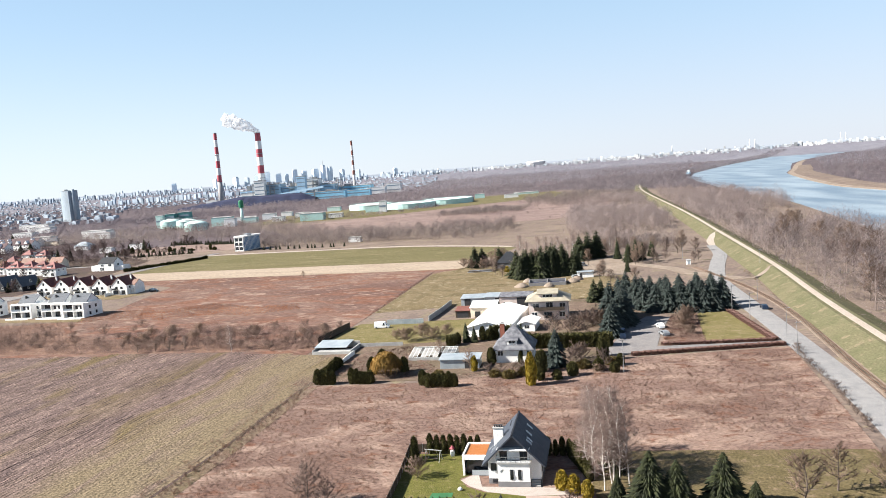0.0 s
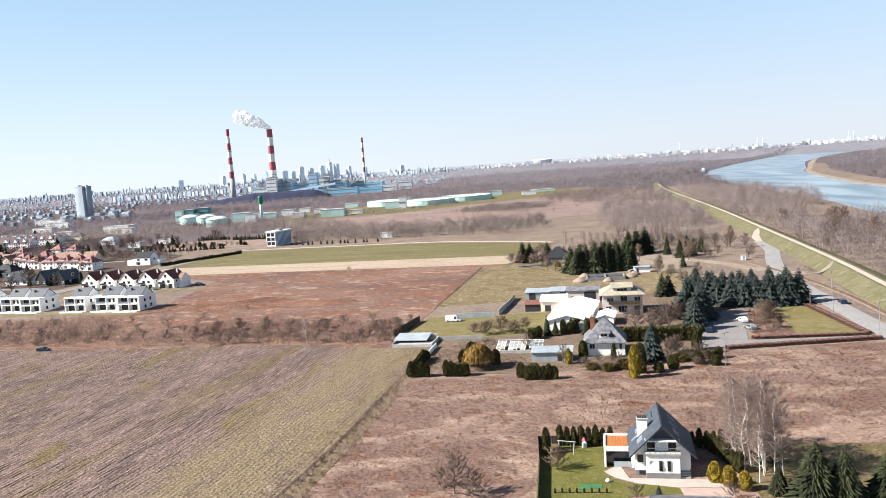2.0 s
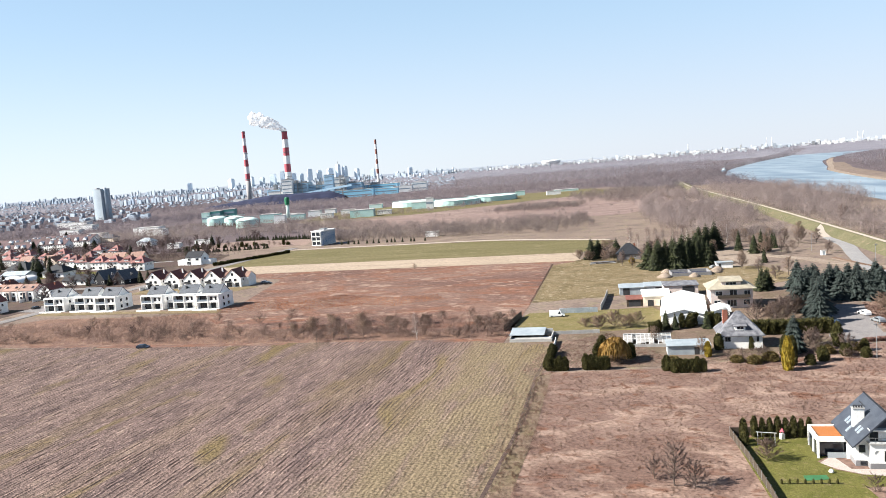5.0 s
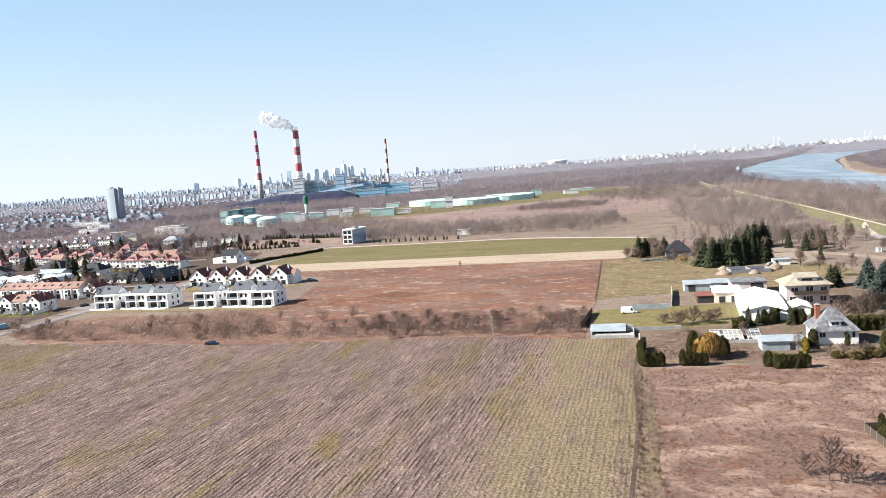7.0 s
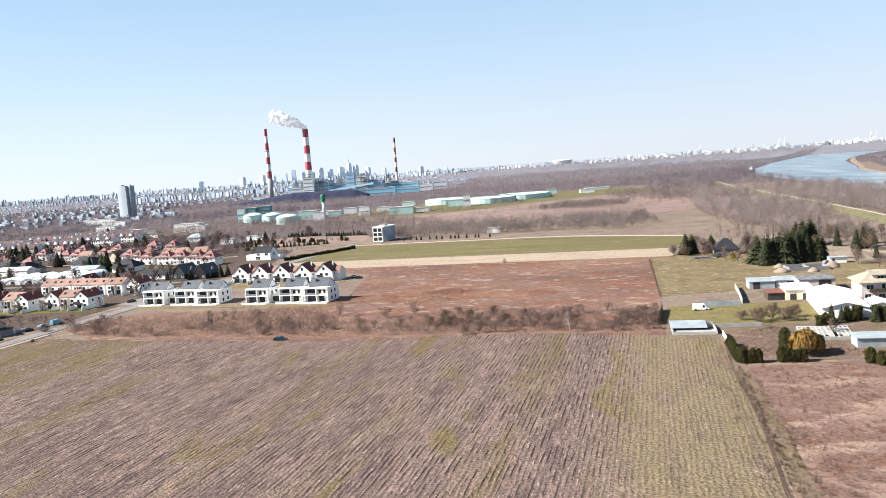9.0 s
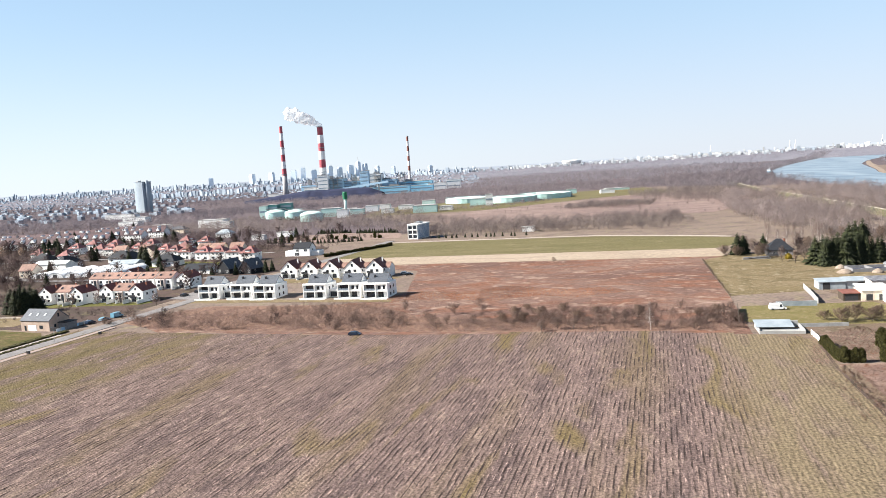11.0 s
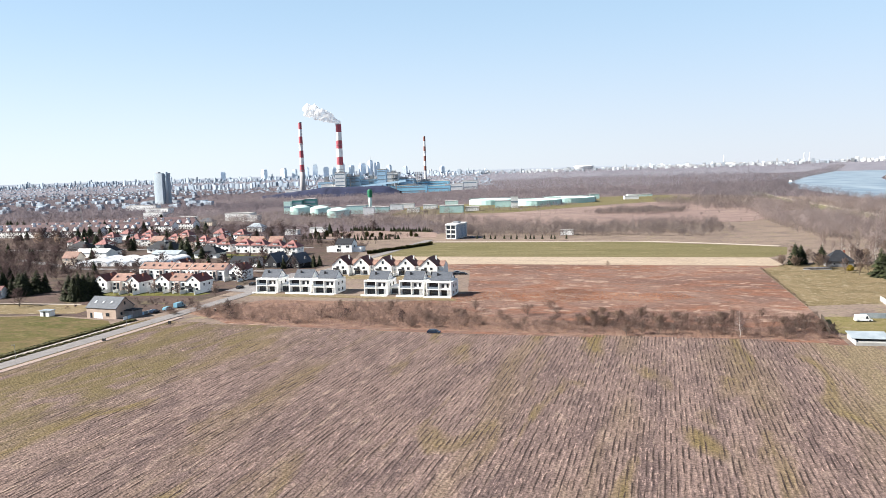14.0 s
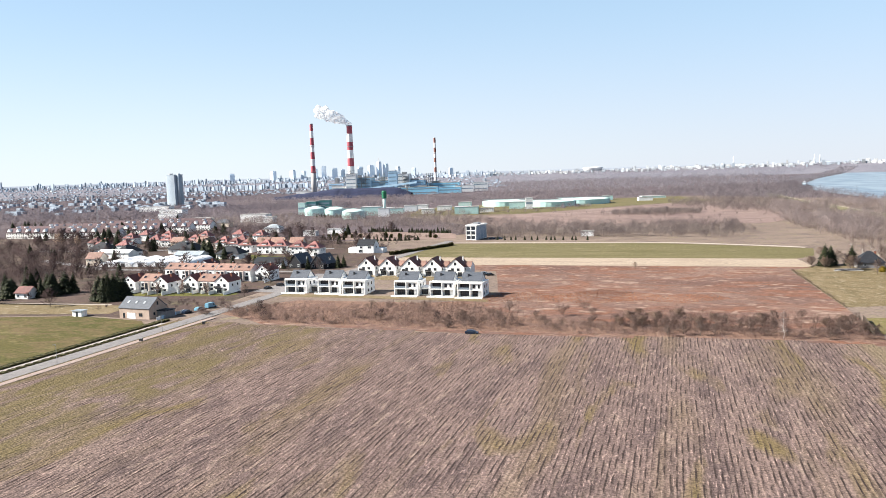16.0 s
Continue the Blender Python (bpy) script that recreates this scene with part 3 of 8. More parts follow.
# river with its sandy far bank
BANK = [(60, -300), (150, 60), (196, 300), (215, 430), (231, 504), (280, 735), (298, 913), (391, 1466), (484, 1762), (808, 2476), (1545, 3868), (2150, 4890)]
FAR = [(3000, 4890), (1760, 3511), (960, 2316), (612, 1545), (524, 1337), (418, 970), (389, 800), (400, 500), (420, 100), (420, -300)]
solo("river", Shape().prism([*smoothline(BANK, 3), *smoothline(FAR, 3)] and [p[:2] for p in smoothline(BANK, 3)] + [p[:2] for p in smoothline(FAR, 3)], -0.3, 0.25), WATER, "wide blue-grey river with faint ripples", "river", kind="structure")
SANDB = [p[:2] for p in smoothline([(392, 640), (391, 800), (420, 970), (527, 1337), (616, 1545), (780, 1930), (940, 2270)], 5)]
SANDW = np.interp(np.linspace(0, 1, len(SANDB)), [0, 0.2, 0.45, 0.7, 1], [14, 22, 26, 18, 8])
solo("sandbank", Shape().prism([(x - 2, y) for x, y in SANDB] + [(x + w, y) for (x, y), w in zip(SANDB[::-1], SANDW[::-1])], -0.2, 0.6), SAND, "sandy far bank of the river with dry grass", "sandbank", kind="structure")
patch("meadow_bank", [(x + 9, y) for x, y in SANDB[:24]] + [(x + w + 20, y) for (x, y), w in zip(SANDB[:24][::-1], SANDW[:24][::-1])], 0.75, GROUND, "dry brown grass behind the sandy bank", "meadow")

# ---------------- plants ----------------
def tri_mesh(name, tris, material, soft=False):
    v = np.asarray(tris, np.float32).reshape(-1, 3)
    n = None
    if soft:                                # shaded as one soft crown
        n = v - np.array([0, 0, v[:, 2].max() * 0.3])
        n += np.random.default_rng(1).normal(0, 0.15 * np.abs(n).mean(), n.shape)
        n /= np.linalg.norm(n, axis=1, keepdims=True) + 1e-6
    return raw_mesh(name, v, np.arange(len(v)).reshape(-1, 3), material, n)


def blade(rng, p, d, length, width):
    """One thin twig triangle from p along d."""
    d = d / (np.linalg.norm(d) + 1e-9)
    s = np.cross(d, rng.normal(size=3))
    s = s / (np.linalg.norm(s) + 1e-9) * width / 2
    return [p - s, p + s, p + d * length]


def bare_tree(seed, h, spread=0.32, low=0.25, limbs=22, twigs=520, width=0.05, droop=0.0, trunk_r=0.018):
    """Trunk and limbs as one shape, twigs as triangles; a leafless crown with an uneven outline."""
    rng = np.random.default_rng(seed)
    s, out = Shape(), []
    top = np.array([rng.normal(0, 0.03) * h, rng.normal(0, 0.03) * h, h * 0.92])
    knots = [np.array([0, 0, 0.0])]
    for k in range(1, 6):
        knots.append(top * k / 5 + np.append(rng.normal(0, 0.018 * h, 2), 0))
    r = lambda t: h * trunk_r * (1 - 0.9 * t) + 0.012
    for k in range(5):
        s.stick(knots[k], knots[k + 1], r(k / 5), r((k + 1) / 5), 5)
    at = lambda t: knots[min(int(t * 5), 4)] * (1 - (t * 5 - min(int(t * 5), 4))) + knots[min(int(t * 5), 4) + 1] * (t * 5 - min(int(t * 5), 4))
    ends = []
    for i in range(limbs):
        t = low + (0.95 - low) * (i + rng.random()) / limbs
        a = i * 2.4 + rng.normal(0, 0.4)
        reach = spread * h * (1.15 - 0.85 * t) * rng.uniform(0.6, 1.25)
        p = at(t)
        rise = reach * rng.uniform(0.45, 1.1)
        m = p + np.array([math.cos(a) * reach * 0.55, math.sin(a) * reach * 0.55, rise * 0.45])
        e = p + np.array([math.cos(a) * reach, math.sin(a) * reach, rise - droop * reach])
        s.stick(p, m, r(t) * 0.55, r(t) * 0.3 + 0.008, 3)
        s.stick(m, e, r(t) * 0.3 + 0.008, 0.008, 3)
        ends += [(p, m), (m, e), (m, e)]
    for k in range(twigs):
        p, e = ends[rng.integers(len(ends))]
        u = rng.uniform(0.2, 1.05)
        b = p + (e - p) * u
        d = (e - p) / (np.linalg.norm(e - p) + 1e-6) + rng.normal(0, 0.75, 3) + np.array([0, 0, 0.35 - droop])
        out.append(blade(rng, b, d, h * rng.uniform(0.06, 0.15), width * rng.uniform(0.7, 1.4)))
    return s, out


def spruce(seed, h, rad, layers=16, per=12, slim=1.0):
    rng = np.random.default_rng(seed)
    s, out = Shape(), []
    s.stick((0, 0, 0), (0, 0, h * 0.97), h * 0.018, 0.02, 6)
    for k in range(layers):
        t = (k + rng.uniform(-0.2, 0.2)) / layers
        z = h * (0.05 + 0.93 * max(t, 0))
        rr = rad * (1 - max(t, 0)) ** 0.78 * (1 + 0.14 * math.sin(2.1 * k + seed)) + 0.08
        n = max(5, int(per * (1 - 0.5 * t)))
        for i in range(n):
            a = 2 * math.pi * (i + rng.uniform(-0.3, 0.3)) / n + k * 0.7
            L = rr * rng.uniform(0.66, 1.28)
            c, si = math.cos(a), math.sin(a)
            root = np.array([0, 0, z + 0.16 * L])
            tip = np.array([c * L, si * L, z - 0.28 * L + rng.normal(0, 0.05)])
            mid = root * 0.42 + tip * 0.58 + np.array([0, 0, 0.10 * L])
            side = np.array([-si, c, 0]) * L * slim * rng.uniform(0.24, 0.36)
            dn = np.array([0, 0, -0.16 * L])
            A1, A2 = mid + side + dn, mid - side + dn
            out += [[root, A1, mid], [root, mid, A2], [mid, A1, tip], [mid, tip, A2]]
            for q in range(2):
                w = mid * rng.uniform(0.5, 1.1) + tip * 0
                out.append(blade(rng, w, np.array([c * 0.5, si * 0.5, -0.9]) + rng.normal(0, 0.3, 3), L * 0.3, L * 0.18 * slim))
    for a in range(10):                       # dense inner needles
        c0, s0, c1, s1 = math.cos(a * 0.628), math.sin(a * 0.628), math.cos((a + 1) * 0.628), math.sin((a + 1) * 0.628)
        for z0, z1, q in ((0.04, 0.55, 0.62), (0.3, 0.85, 0.42)):
            out.append([np.array([c0 * rad * q, s0 * rad * q, h * z0]), np.array([c1 * rad * q, s1 * rad * q, h * z0]), np.array([0, 0, h * z1])])
    return s, out


def leafy(seed, h, rx, ry, n=900, shape="column", size=0.3, up=0.9):
    """A dense evergreen: a dark core and a coat of small upright sprays with an uneven outline."""
    rng = np.random.default_rng(seed)
    core, out = Shape(), []
    prof = {"column": lambda t: min(1.0, 0.72 + 1.6 * t) * (1 - max(0, t - 0.5) ** 1.7 * 2.4 if t < 0.97 else 0.15),
            "box": lambda t: 1.0 if t < 0.93 else 0.85, "dome": lambda t: math.sqrt(max(0.02, 1 - (max(0, t - 0.25) / 0.75) ** 2))}[shape]
    ring = [(max(0.02, 0.82 * prof(t)), h * 0.97 * t) for t in np.linspace(0, 1, 9)]
    core.lathe(ring, 10)
    core.v = [(x * rx * (1 + 0.07 * math.sin(9 * x + 7 * z)), y * ry * (1 + 0.07 * math.cos(8 * y + 5 * z)), z) for x, y, z in core.v]
    for k in range(n):
        t, a = rng.random() ** 0.85, rng.uniform(0, 2 * math.pi)
        lump = 1 + 0.16 * math.sin(3 * a + seed) * math.cos(7 * t + seed) + 0.1 * math.sin(5 * a - 11 * t) + rng.normal(0, 0.08)
        rr = prof(min(t, 0.985)) * lump * 0.97
        ca, sa = math.cos(a), math.sin(a)
        if shape == "box":
            q = 1 / max(abs(ca), abs(sa)) ** 0.8
            ca, sa = ca * q, sa * q
        p = np.array([ca * rr * rx, sa * rr * ry, h * t])
        d = np.array([ca * (1 - up * 0.6), sa * (1 - up * 0.6), up]) + rng.normal(0, 0.3, 3)
        out.append(blade(rng, p, d, size * rng.uniform(0.7, 1.5), size * rng.uniform(0.5, 0.9)))
    return core, out


def withies(seed, h, rad, n=5200):
    rng = np.random.default_rng(seed)
    s, out = Shape(), []
    s.stick((0, 0, 0), (0.1, 0, h * 0.45), 0.28, 0.2, 6)
    for i in range(9):
        a = i * 0.7
        s.stick((0.1, 0, h * 0.4), (math.cos(a) * rad * 0.5, math.sin(a) * rad * 0.5, h * rng.uniform(0.75, 0.95)), 0.13, 0.04, 4)
    for k in range(n):
        a, u = rng.uniform(0, 2 * math.pi), math.sqrt(rng.random())
        rr = rad * u * (1 + 0.07 * math.sin(5 * a) + rng.normal(0, 0.03))
        z0 = h * (0.98 - 0.42 * u ** 2.2) * rng.uniform(0.9, 1.03)
        p = np.array([math.cos(a) * rr * 0.93, math.sin(a) * rr * 0.93, z0])
        d = np.array([math.cos(a) * 0.25, math.sin(a) * 0.25, -1.0]) + rng.normal(0, 0.12, 3)
        out.append(blade(rng, p, d, min(z0 - 0.15, h * rng.uniform(0.15, 0.45)), 0.13))
    return s, out


PLANTS = {}


def plant(kind, name, maker, wood, leaf, crown="crown"):
    """Keeps the meshes of one kind of plant, to be planted many times."""
    s, tris = maker
    PLANTS[kind] = (name, s.mesh("trunk", wood), tri_mesh(crown, tris, leaf, "bare" in name or name in ("birch", "willow")), crown)


def put(kind, x, y, s=1.0, sz=None, rz=None, z=0.0, label="", category="tree", group=""):
    name, trunk, crown, cname = PLANTS[kind]
    k = random.random()
    ob = new(name)
    ob.matrix_basis = pose(x, y, z - 0.03, 0, 0, 360 * k if rz is None else rz) @ Matrix.Diagonal((s, s, sz or s, 1))
    for n, me in (("core" if cname == "foliage" else "trunk", trunk), (cname, crown)):
        o = new(n, me)
        o.parent = ob
    return tagged(ob, label, category, group)


for i in range(4):
    plant("bare%d" % i, "bare_tree", bare_tree(10 + i, 8.0, 0.36, 0.14, 30, 1000, 0.085), BARK, TWIG)
    plant("pale%d" % i, "bare_tree", bare_tree(30 + i, 9.0, 0.32, 0.2, 30, 1000, 0.08), BARK, PALETWIG)
    plant("bush%d" % i, "bare_bush", bare_tree(50 + i, 3.4, 0.6, 0.03, 30, 900, 0.075, trunk_r=0.012), BARK, TWIG)
    plant("dark%d" % i, "bare_tree", bare_tree(200 + i, 9.0, 0.42, 0.1, 30, 1400, 0.095), BARK, DARKTWIG)
    plant("thick%d" % i, "bare_bush", bare_tree(210 + i, 2.2, 0.95, 0.02, 34, 900, 0.06, trunk_r=0.012), BARK, THICKTWIG)
    plant("birch%d" % i, "birch", bare_tree(70 + i, 18.0, 0.15, 0.22, 40, 2300, 0.03, droop=0.25, trunk_r=0.0085), BIRCH, BIRCHTWIG)
    plant("spruce%d" % i, "spruce", spruce(90 + i, 12.0, 3.2, 24, 20, 0.75), BARK, SPRUCE)
    plant("blue%d" % i, "blue_spruce", spruce(110 + i, 11.5, 3.4, 25, 21, 0.7), BARK, BLUESPR)
for i in range(3):
    plant("thuja%d" % i, "thuja", leafy(130 + i, 3.8, 0.55, 0.55, 750, "column", 0.26), THUJA, THUJA, "foliage")
    plant("fat%d" % i, "thuja", leafy(140 + i, 5.0, 1.35, 1.35, 1300, "column", 0.42), THUJA, THUJA, "foliage")
    plant("gold%d" % i, "golden_thuja", leafy(150 + i, 3.4, 1.0, 1.0, 1100, "column", 0.3), YTHUJA, YTHUJA, "foliage")
    plant("shrub%d" % i, "shrub", leafy(160 + i, 2.6, 1.7, 1.7, 1100, "dome", 0.5, 0.6), SHRUB, SHRUB, "foliage")
for i in range(3):
    plant("hedge%d" % i, "hedge", leafy(180 + i, 2.2, 1.15, 1.0, 1100, "box", 0.34, 0.7), THUJA, THUJA, "foliage")
for i in range(2):
    plant("full%d" % i, "spruce", spruce(240 + i, 12.0, 3.4, 46, 44, 0.42), BARK, SPRUCE)
HEDGER = mat("red_brown_hedge_leaves", (0.26, 0.14, 0.11), (0.16, 0.085, 0.07), 1.2, 0.9, bump=0.0, island=0.4)
for i in range(2):
    plant("redhedge%d" % i, "hedge", leafy(190 + i, 1.3, 1.05, 0.8, 800, "box", 0.24, 0.7), HEDGER, HEDGER, "foliage")
    plant("tan%d" % i, "bare_bush", bare_tree(230 + i, 4.2, 0.62, 0.02, 46, 3600, 0.06, trunk_r=0.008), BARK, PALETWIG)
plant("willow", "willow", withies(171, 6.6, 4.0), BARK, WILLOW)

# ---------------- buildings ----------------
WINS = {}


def window(parent, x, y, z, rz, w, h, frame_mat=None, name="window", mull=True):
    """A window or glazed door whose lower middle is at x, y, z: frame with mullion, and a pane."""
    frame_mat = frame_mat or FRAMEW
    key = (round(w, 2), round(h, 2), frame_mat.name, mull)
    if key not in WINS:
        s = Shape()
        t = 0.09
        s.box(-w / 2, -w / 2 + t, -0.06, 0.05, 0, h).box(w / 2 - t, w / 2, -0.06, 0.05, 0, h)
        s.box(-w / 2 + t, w / 2 - t, -0.06, 0.05, 0, t).box(-w / 2 + t, w / 2 - t, -0.06, 0.05, h - t, h)
        if mull and w > 1.0:
            n = max(1, int(w / 1.3))
            for k in range(n):
                c = -w / 2 + w * (k + 1) / (n + 1)
                s.box(c - 0.04, c + 0.04, -0.05, 0.05, t, h - t)
        WINS[key] = (s.mesh("window", frame_mat), Shape().box(-w / 2 + t, w / 2 - t, -0.03, 0.02, t, h - t).mesh("pane", GLASS))
    f, g = WINS[key]
    ob = part(name, f, None, parent)
    ob.matrix_basis = pose(x, y, z, 0, 0, rz)
    part("pane", g, None, ob)
    return ob


def facade(parent, w, d, face, items, frame_mat=None):
    """items: (across, z, width, height) on one face: f -y, b +y, l -x, r +x."""
    for u, z, ww, hh in items:
        x, y, rz = {"f": (u, -d / 2, 0), "b": (-u, d / 2, 180), "l": (-w / 2, -u, 270), "r": (w / 2, u, 90)}[face]
        window(parent, x, y, z, rz, ww, hh, frame_mat, "door" if z < 0.2 and hh < 2.6 and ww < 1.3 else "window")


def gable_walls(w, d, eave, ridge, axis):
    s = Shape()
    if axis == "y":
        pr = [(-w / 2, 0), (w / 2, 0), (w / 2, eave), (0, ridge - 0.15), (-w / 2, eave)]
        vs = [(x, -d / 2, z) for x, z in pr] + [(x, d / 2, z) for x, z in pr]
    else:
        pr = [(-d / 2, 0), (d / 2, 0), (d / 2, eave), (0, ridge - 0.15), (-d / 2, eave)]
        vs = [(w / 2, y, z) for y, z in pr] + [(-w / 2, y, z) for y, z in pr]
    return s.add(vs, [(0, 1, 2, 3, 4), (9, 8, 7, 6, 5)] + [((i + 1) % 5, i, 5 + i, 5 + (i + 1) % 5) for i in range(5)])


def gable_roof(w, d, eave, ridge, axis, over=0.5, t=0.22):
    s = Shape()
    half, length = (w / 2, d / 2 + over) if axis == "y" else (d / 2, w / 2 + over)
    k = (ridge - eave) / half
    lo, o = eave - k * over, half + over
    for sg in (-1, 1):
        a, b, c, e = (sg * o, -length, lo), (sg * o, length, lo), (0, length, ridge), (0, -length, ridge)
        q = [a, b, c, e] if sg < 0 else [b, a, e, c]
        if axis == "x":
            q = [(p[1], p[0], p[2]) for p in q][::-1]
        q = [(p[0], p[1], p[2] + 0.12) for p in q]
        if sg < 0:
            q = q[::-1]
        n = (Vector(q[1]) - Vector(q[0])).cross(Vector(q[2]) - Vector(q[0]))
        if n.z < 0:
            q = q[::-1]
        s.slab(*q, t)
    return s


def hip_roof(w, d, eave, ridge, over=0.6):
    a, b = w / 2 + over, d / 2 + over
    r = max(w - d, 0) / 2 * 0.9
    q = max(d - w, 0) / 2 * 0.9
    z = eave - 0.1
    vs = [(-a, -b, z), (a, -b, z), (a, b, z), (-a, b, z), (-r - 0.2, -q, ridge), (r + 0.2, q if q else 0.0, ridge)]
    if d > w:
        vs[4], vs[5] = (0, -q - 0.2, ridge), (0, q + 0.2, ridge)
        fs = [(0, 1, 4), (1, 2, 5, 4), (2, 3, 5), (3, 0, 4, 5), (3, 2, 1, 0)]
    else:
        fs = [(0, 1, 5, 4), (1, 2, 5), (2, 3, 4, 5), (3, 0, 4), (3, 2, 1, 0)]
    s = Shape().add(vs, fs)
    s.box(-a, a, -b, b, z - 0.16, z - 0.004)
    return s


def chimney_stack(parent, x, y, z0, z1, m, w=0.7, cap=None):
    s = Shape().box(x - w / 2, x + w / 2, y - w / 2, y + w / 2, z0, z1)
    c = part("chimney", s, m, parent)
    part("cap", Shape().box(x - w / 2 - 0.08, x + w / 2 + 0.08, y - w / 2 - 0.08, y + w / 2 + 0.08, z1, z1 + 0.12).box(x - w / 4, x + w / 4, y - w / 4, y + w / 4, z1 + 0.12, z1 + 0.4), cap or CONC, c)


def house(name, x, y, rz, w, d, eave, ridge, axis, walls, roof, label, group="", hip=False, over=0.5, wins=(), chim=None, category="house", plinth=None, frames=None):
    h = thing(name, x, y, rz, label, category, group)
    part("wall", Shape().box(-w / 2, w / 2, -d / 2, d / 2, 0, eave) if hip else gable_walls(w, d, eave, ridge, axis), walls, h)
    part("roof", hip_roof(w, d, eave, ridge, over) if hip else gable_roof(w, d, eave, ridge, axis, over), roof, h)
    for face, items in wins:
        facade(h, w, d, face, items, frames)
    if chim:
        chimney_stack(h, *chim)
    if plinth:
        part("plinth", Shape().box(-w / 2 - 0.03, w / 2 + 0.03, -d / 2 - 0.03, d / 2 + 0.03, 0, plinth), GREYP, h)
    return h


def copies(ob, spots):
    for x, y, rz in spots:
        copy_thing(ob, pose(x, y, 0, 0, 0, rz))


def car(x, y, rz, paint, label, van=False):
    c = thing("van" if van else "car", x, y, rz, label, "van" if van else "car")
    L, W, H = (5.2, 1.95, 2.2) if van else (4.4, 1.78, 1.46)
    s = Shape()
    prof = [(-L / 2, 0.35), (L / 2, 0.35), (L / 2, 0.75), (L / 2 - 0.9, 1.0), (L / 2 - 1.5, H), (-L / 2 + 0.1, H), (-L / 2, 1.0)] if van else \
        [(-L / 2, 0.3), (L / 2, 0.3), (L / 2 + 0.02, 0.68), (L / 2 - 1.05, 0.9), (L / 2 - 1.75, H - 0.06), (0.1, H), (-L / 2 + 0.75, H - 0.08), (-L / 2 + 0.1, 0.95)]
    n = len(prof)
    vs = [(px, -W / 2 * (0.86 if pz > 1.1 else 1), pz) for px, pz in prof] + [(px, W / 2 * (0.86 if pz > 1.1 else 1), pz) for px, pz in prof]
    s.add(vs, [tuple(range(n)), tuple(range(n, 2 * n))[::-1]] + [((i + 1) % n, i, n + i, n + (i + 1) % n) for i in range(n)])
    part("body", s, paint, c)
    z0, z1 = (1.1, H - 0.25) if van else (0.95, H - 0.14)
    x0, x1 = (L / 2 - 2.2, L / 2 - 1.35) if van else (-L / 2 + 0.75, L / 2 - 1.6)
    for sg in (-1, 1):
        ya, yb = sg * W / 2 * 0.97, sg * W / 2 * 0.885
        g = Shape()
        q = [(x0, ya, z0), (x1, ya, z0), (x1 - 0.25, yb, z1), (x0 + 0.25, yb, z1)]
        g.add([(a, b + sg * 0.03, cc) for a, b, cc in q] + [(a, b - sg * 0.05, cc) for a, b, cc in q], [(0, 1, 2, 3), (7, 6, 5, 4), (0, 4, 5, 1), (1, 5, 6, 2), (2, 6, 7, 3), (3, 7, 4, 0)])
        part("side_window", g, GLASS, c)
    ws = Shape().slab((L / 2 - 0.92, -W / 2 * 0.8, 1.0), (L / 2 - 0.92, W / 2 * 0.8, 1.0), (L / 2 - 1.58, W / 2 * 0.76, H - 0.12), (L / 2 - 1.58, -W / 2 * 0.76, H - 0.12), -0.05)
    part("windscreen", ws, GLASS, c)
    for wx in (-L / 2 + 0.8, L / 2 - 0.85):
        for sg in (-1, 1):
            t = Shape().lathe([(0.2, -0.11), (0.33, -0.11), (0.33, 0.11), (0.2, 0.11)], 14)
            t.v = [(vx, vz, vy) for vx, vy, vz in t.v]
            wheel = part("wheel", t, TYRE, c)
            wheel.matrix_basis = pose(wx, sg * (W / 2 - 0.1), 0.33)
            rim = Shape().lathe([(0.02, -0.115), (0.2, -0.10), (0.2, 0.10), (0.02, 0.115)], 10)
            rim.v = [(vx, vz, vy) for vx, vy, vz in rim.v]
            part("rim", rim, STEEL, wheel)
    return c


TYRE = mat("tyre_rubber", (0.03, 0.03, 0.032), None, 3.0, 0.9, bump=0.1)
CARBLUE = mat("dark_blue_paint", (0.03, 0.05, 0.09), (0.025, 0.04, 0.075), 0.5, 0.25, metal=0.4, bump=0.0, spec=0.6)
CARSILVER = mat("silver_paint", (0.48, 0.50, 0.52), (0.44, 0.46, 0.48), 0.5, 0.3, metal=0.5, bump=0.0, spec=0.6)
CARWHITE = mat("white_paint", (0.80, 0.80, 0.80), (0.76, 0.76, 0.76), 0.5, 0.3, bump=0.0, spec=0.5)
CARTEAL = mat("light_blue_paint", (0.20, 0.42, 0.55), (0.17, 0.37, 0.5), 0.5, 0.35, bump=0.0, spec=0.5)
CARBLACK = mat("black_paint", (0.02, 0.02, 0.022), None, 0.5, 0.25, bump=0.0, spec=0.6)

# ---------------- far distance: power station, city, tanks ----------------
# estate walls take their pale blue from painted-in distance haze
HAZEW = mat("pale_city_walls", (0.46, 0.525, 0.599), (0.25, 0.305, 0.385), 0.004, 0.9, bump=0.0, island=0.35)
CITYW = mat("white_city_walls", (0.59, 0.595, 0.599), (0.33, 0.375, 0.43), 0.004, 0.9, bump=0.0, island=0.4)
BANDG = mat("dull_glazing_band", (0.33, 0.41, 0.48), (0.26, 0.335, 0.40), 0.05, 0.4, bump=0.0)
MINTP = mat("pale_mint_roof", (0.56, 0.70, 0.66), (0.49, 0.63, 0.59), 0.05, 0.6, bump=0.0)
STOREB = mat("grey_blue_silo_concrete", (0.47, 0.54, 0.599), (0.41, 0.48, 0.55), 0.03, 0.8, bump=0.1)
BLUEW = mat("blue_cladding", (0.42, 0.58, 0.70), (0.32, 0.47, 0.60), 0.03, 0.6, bump=0.0, vary=0.2)
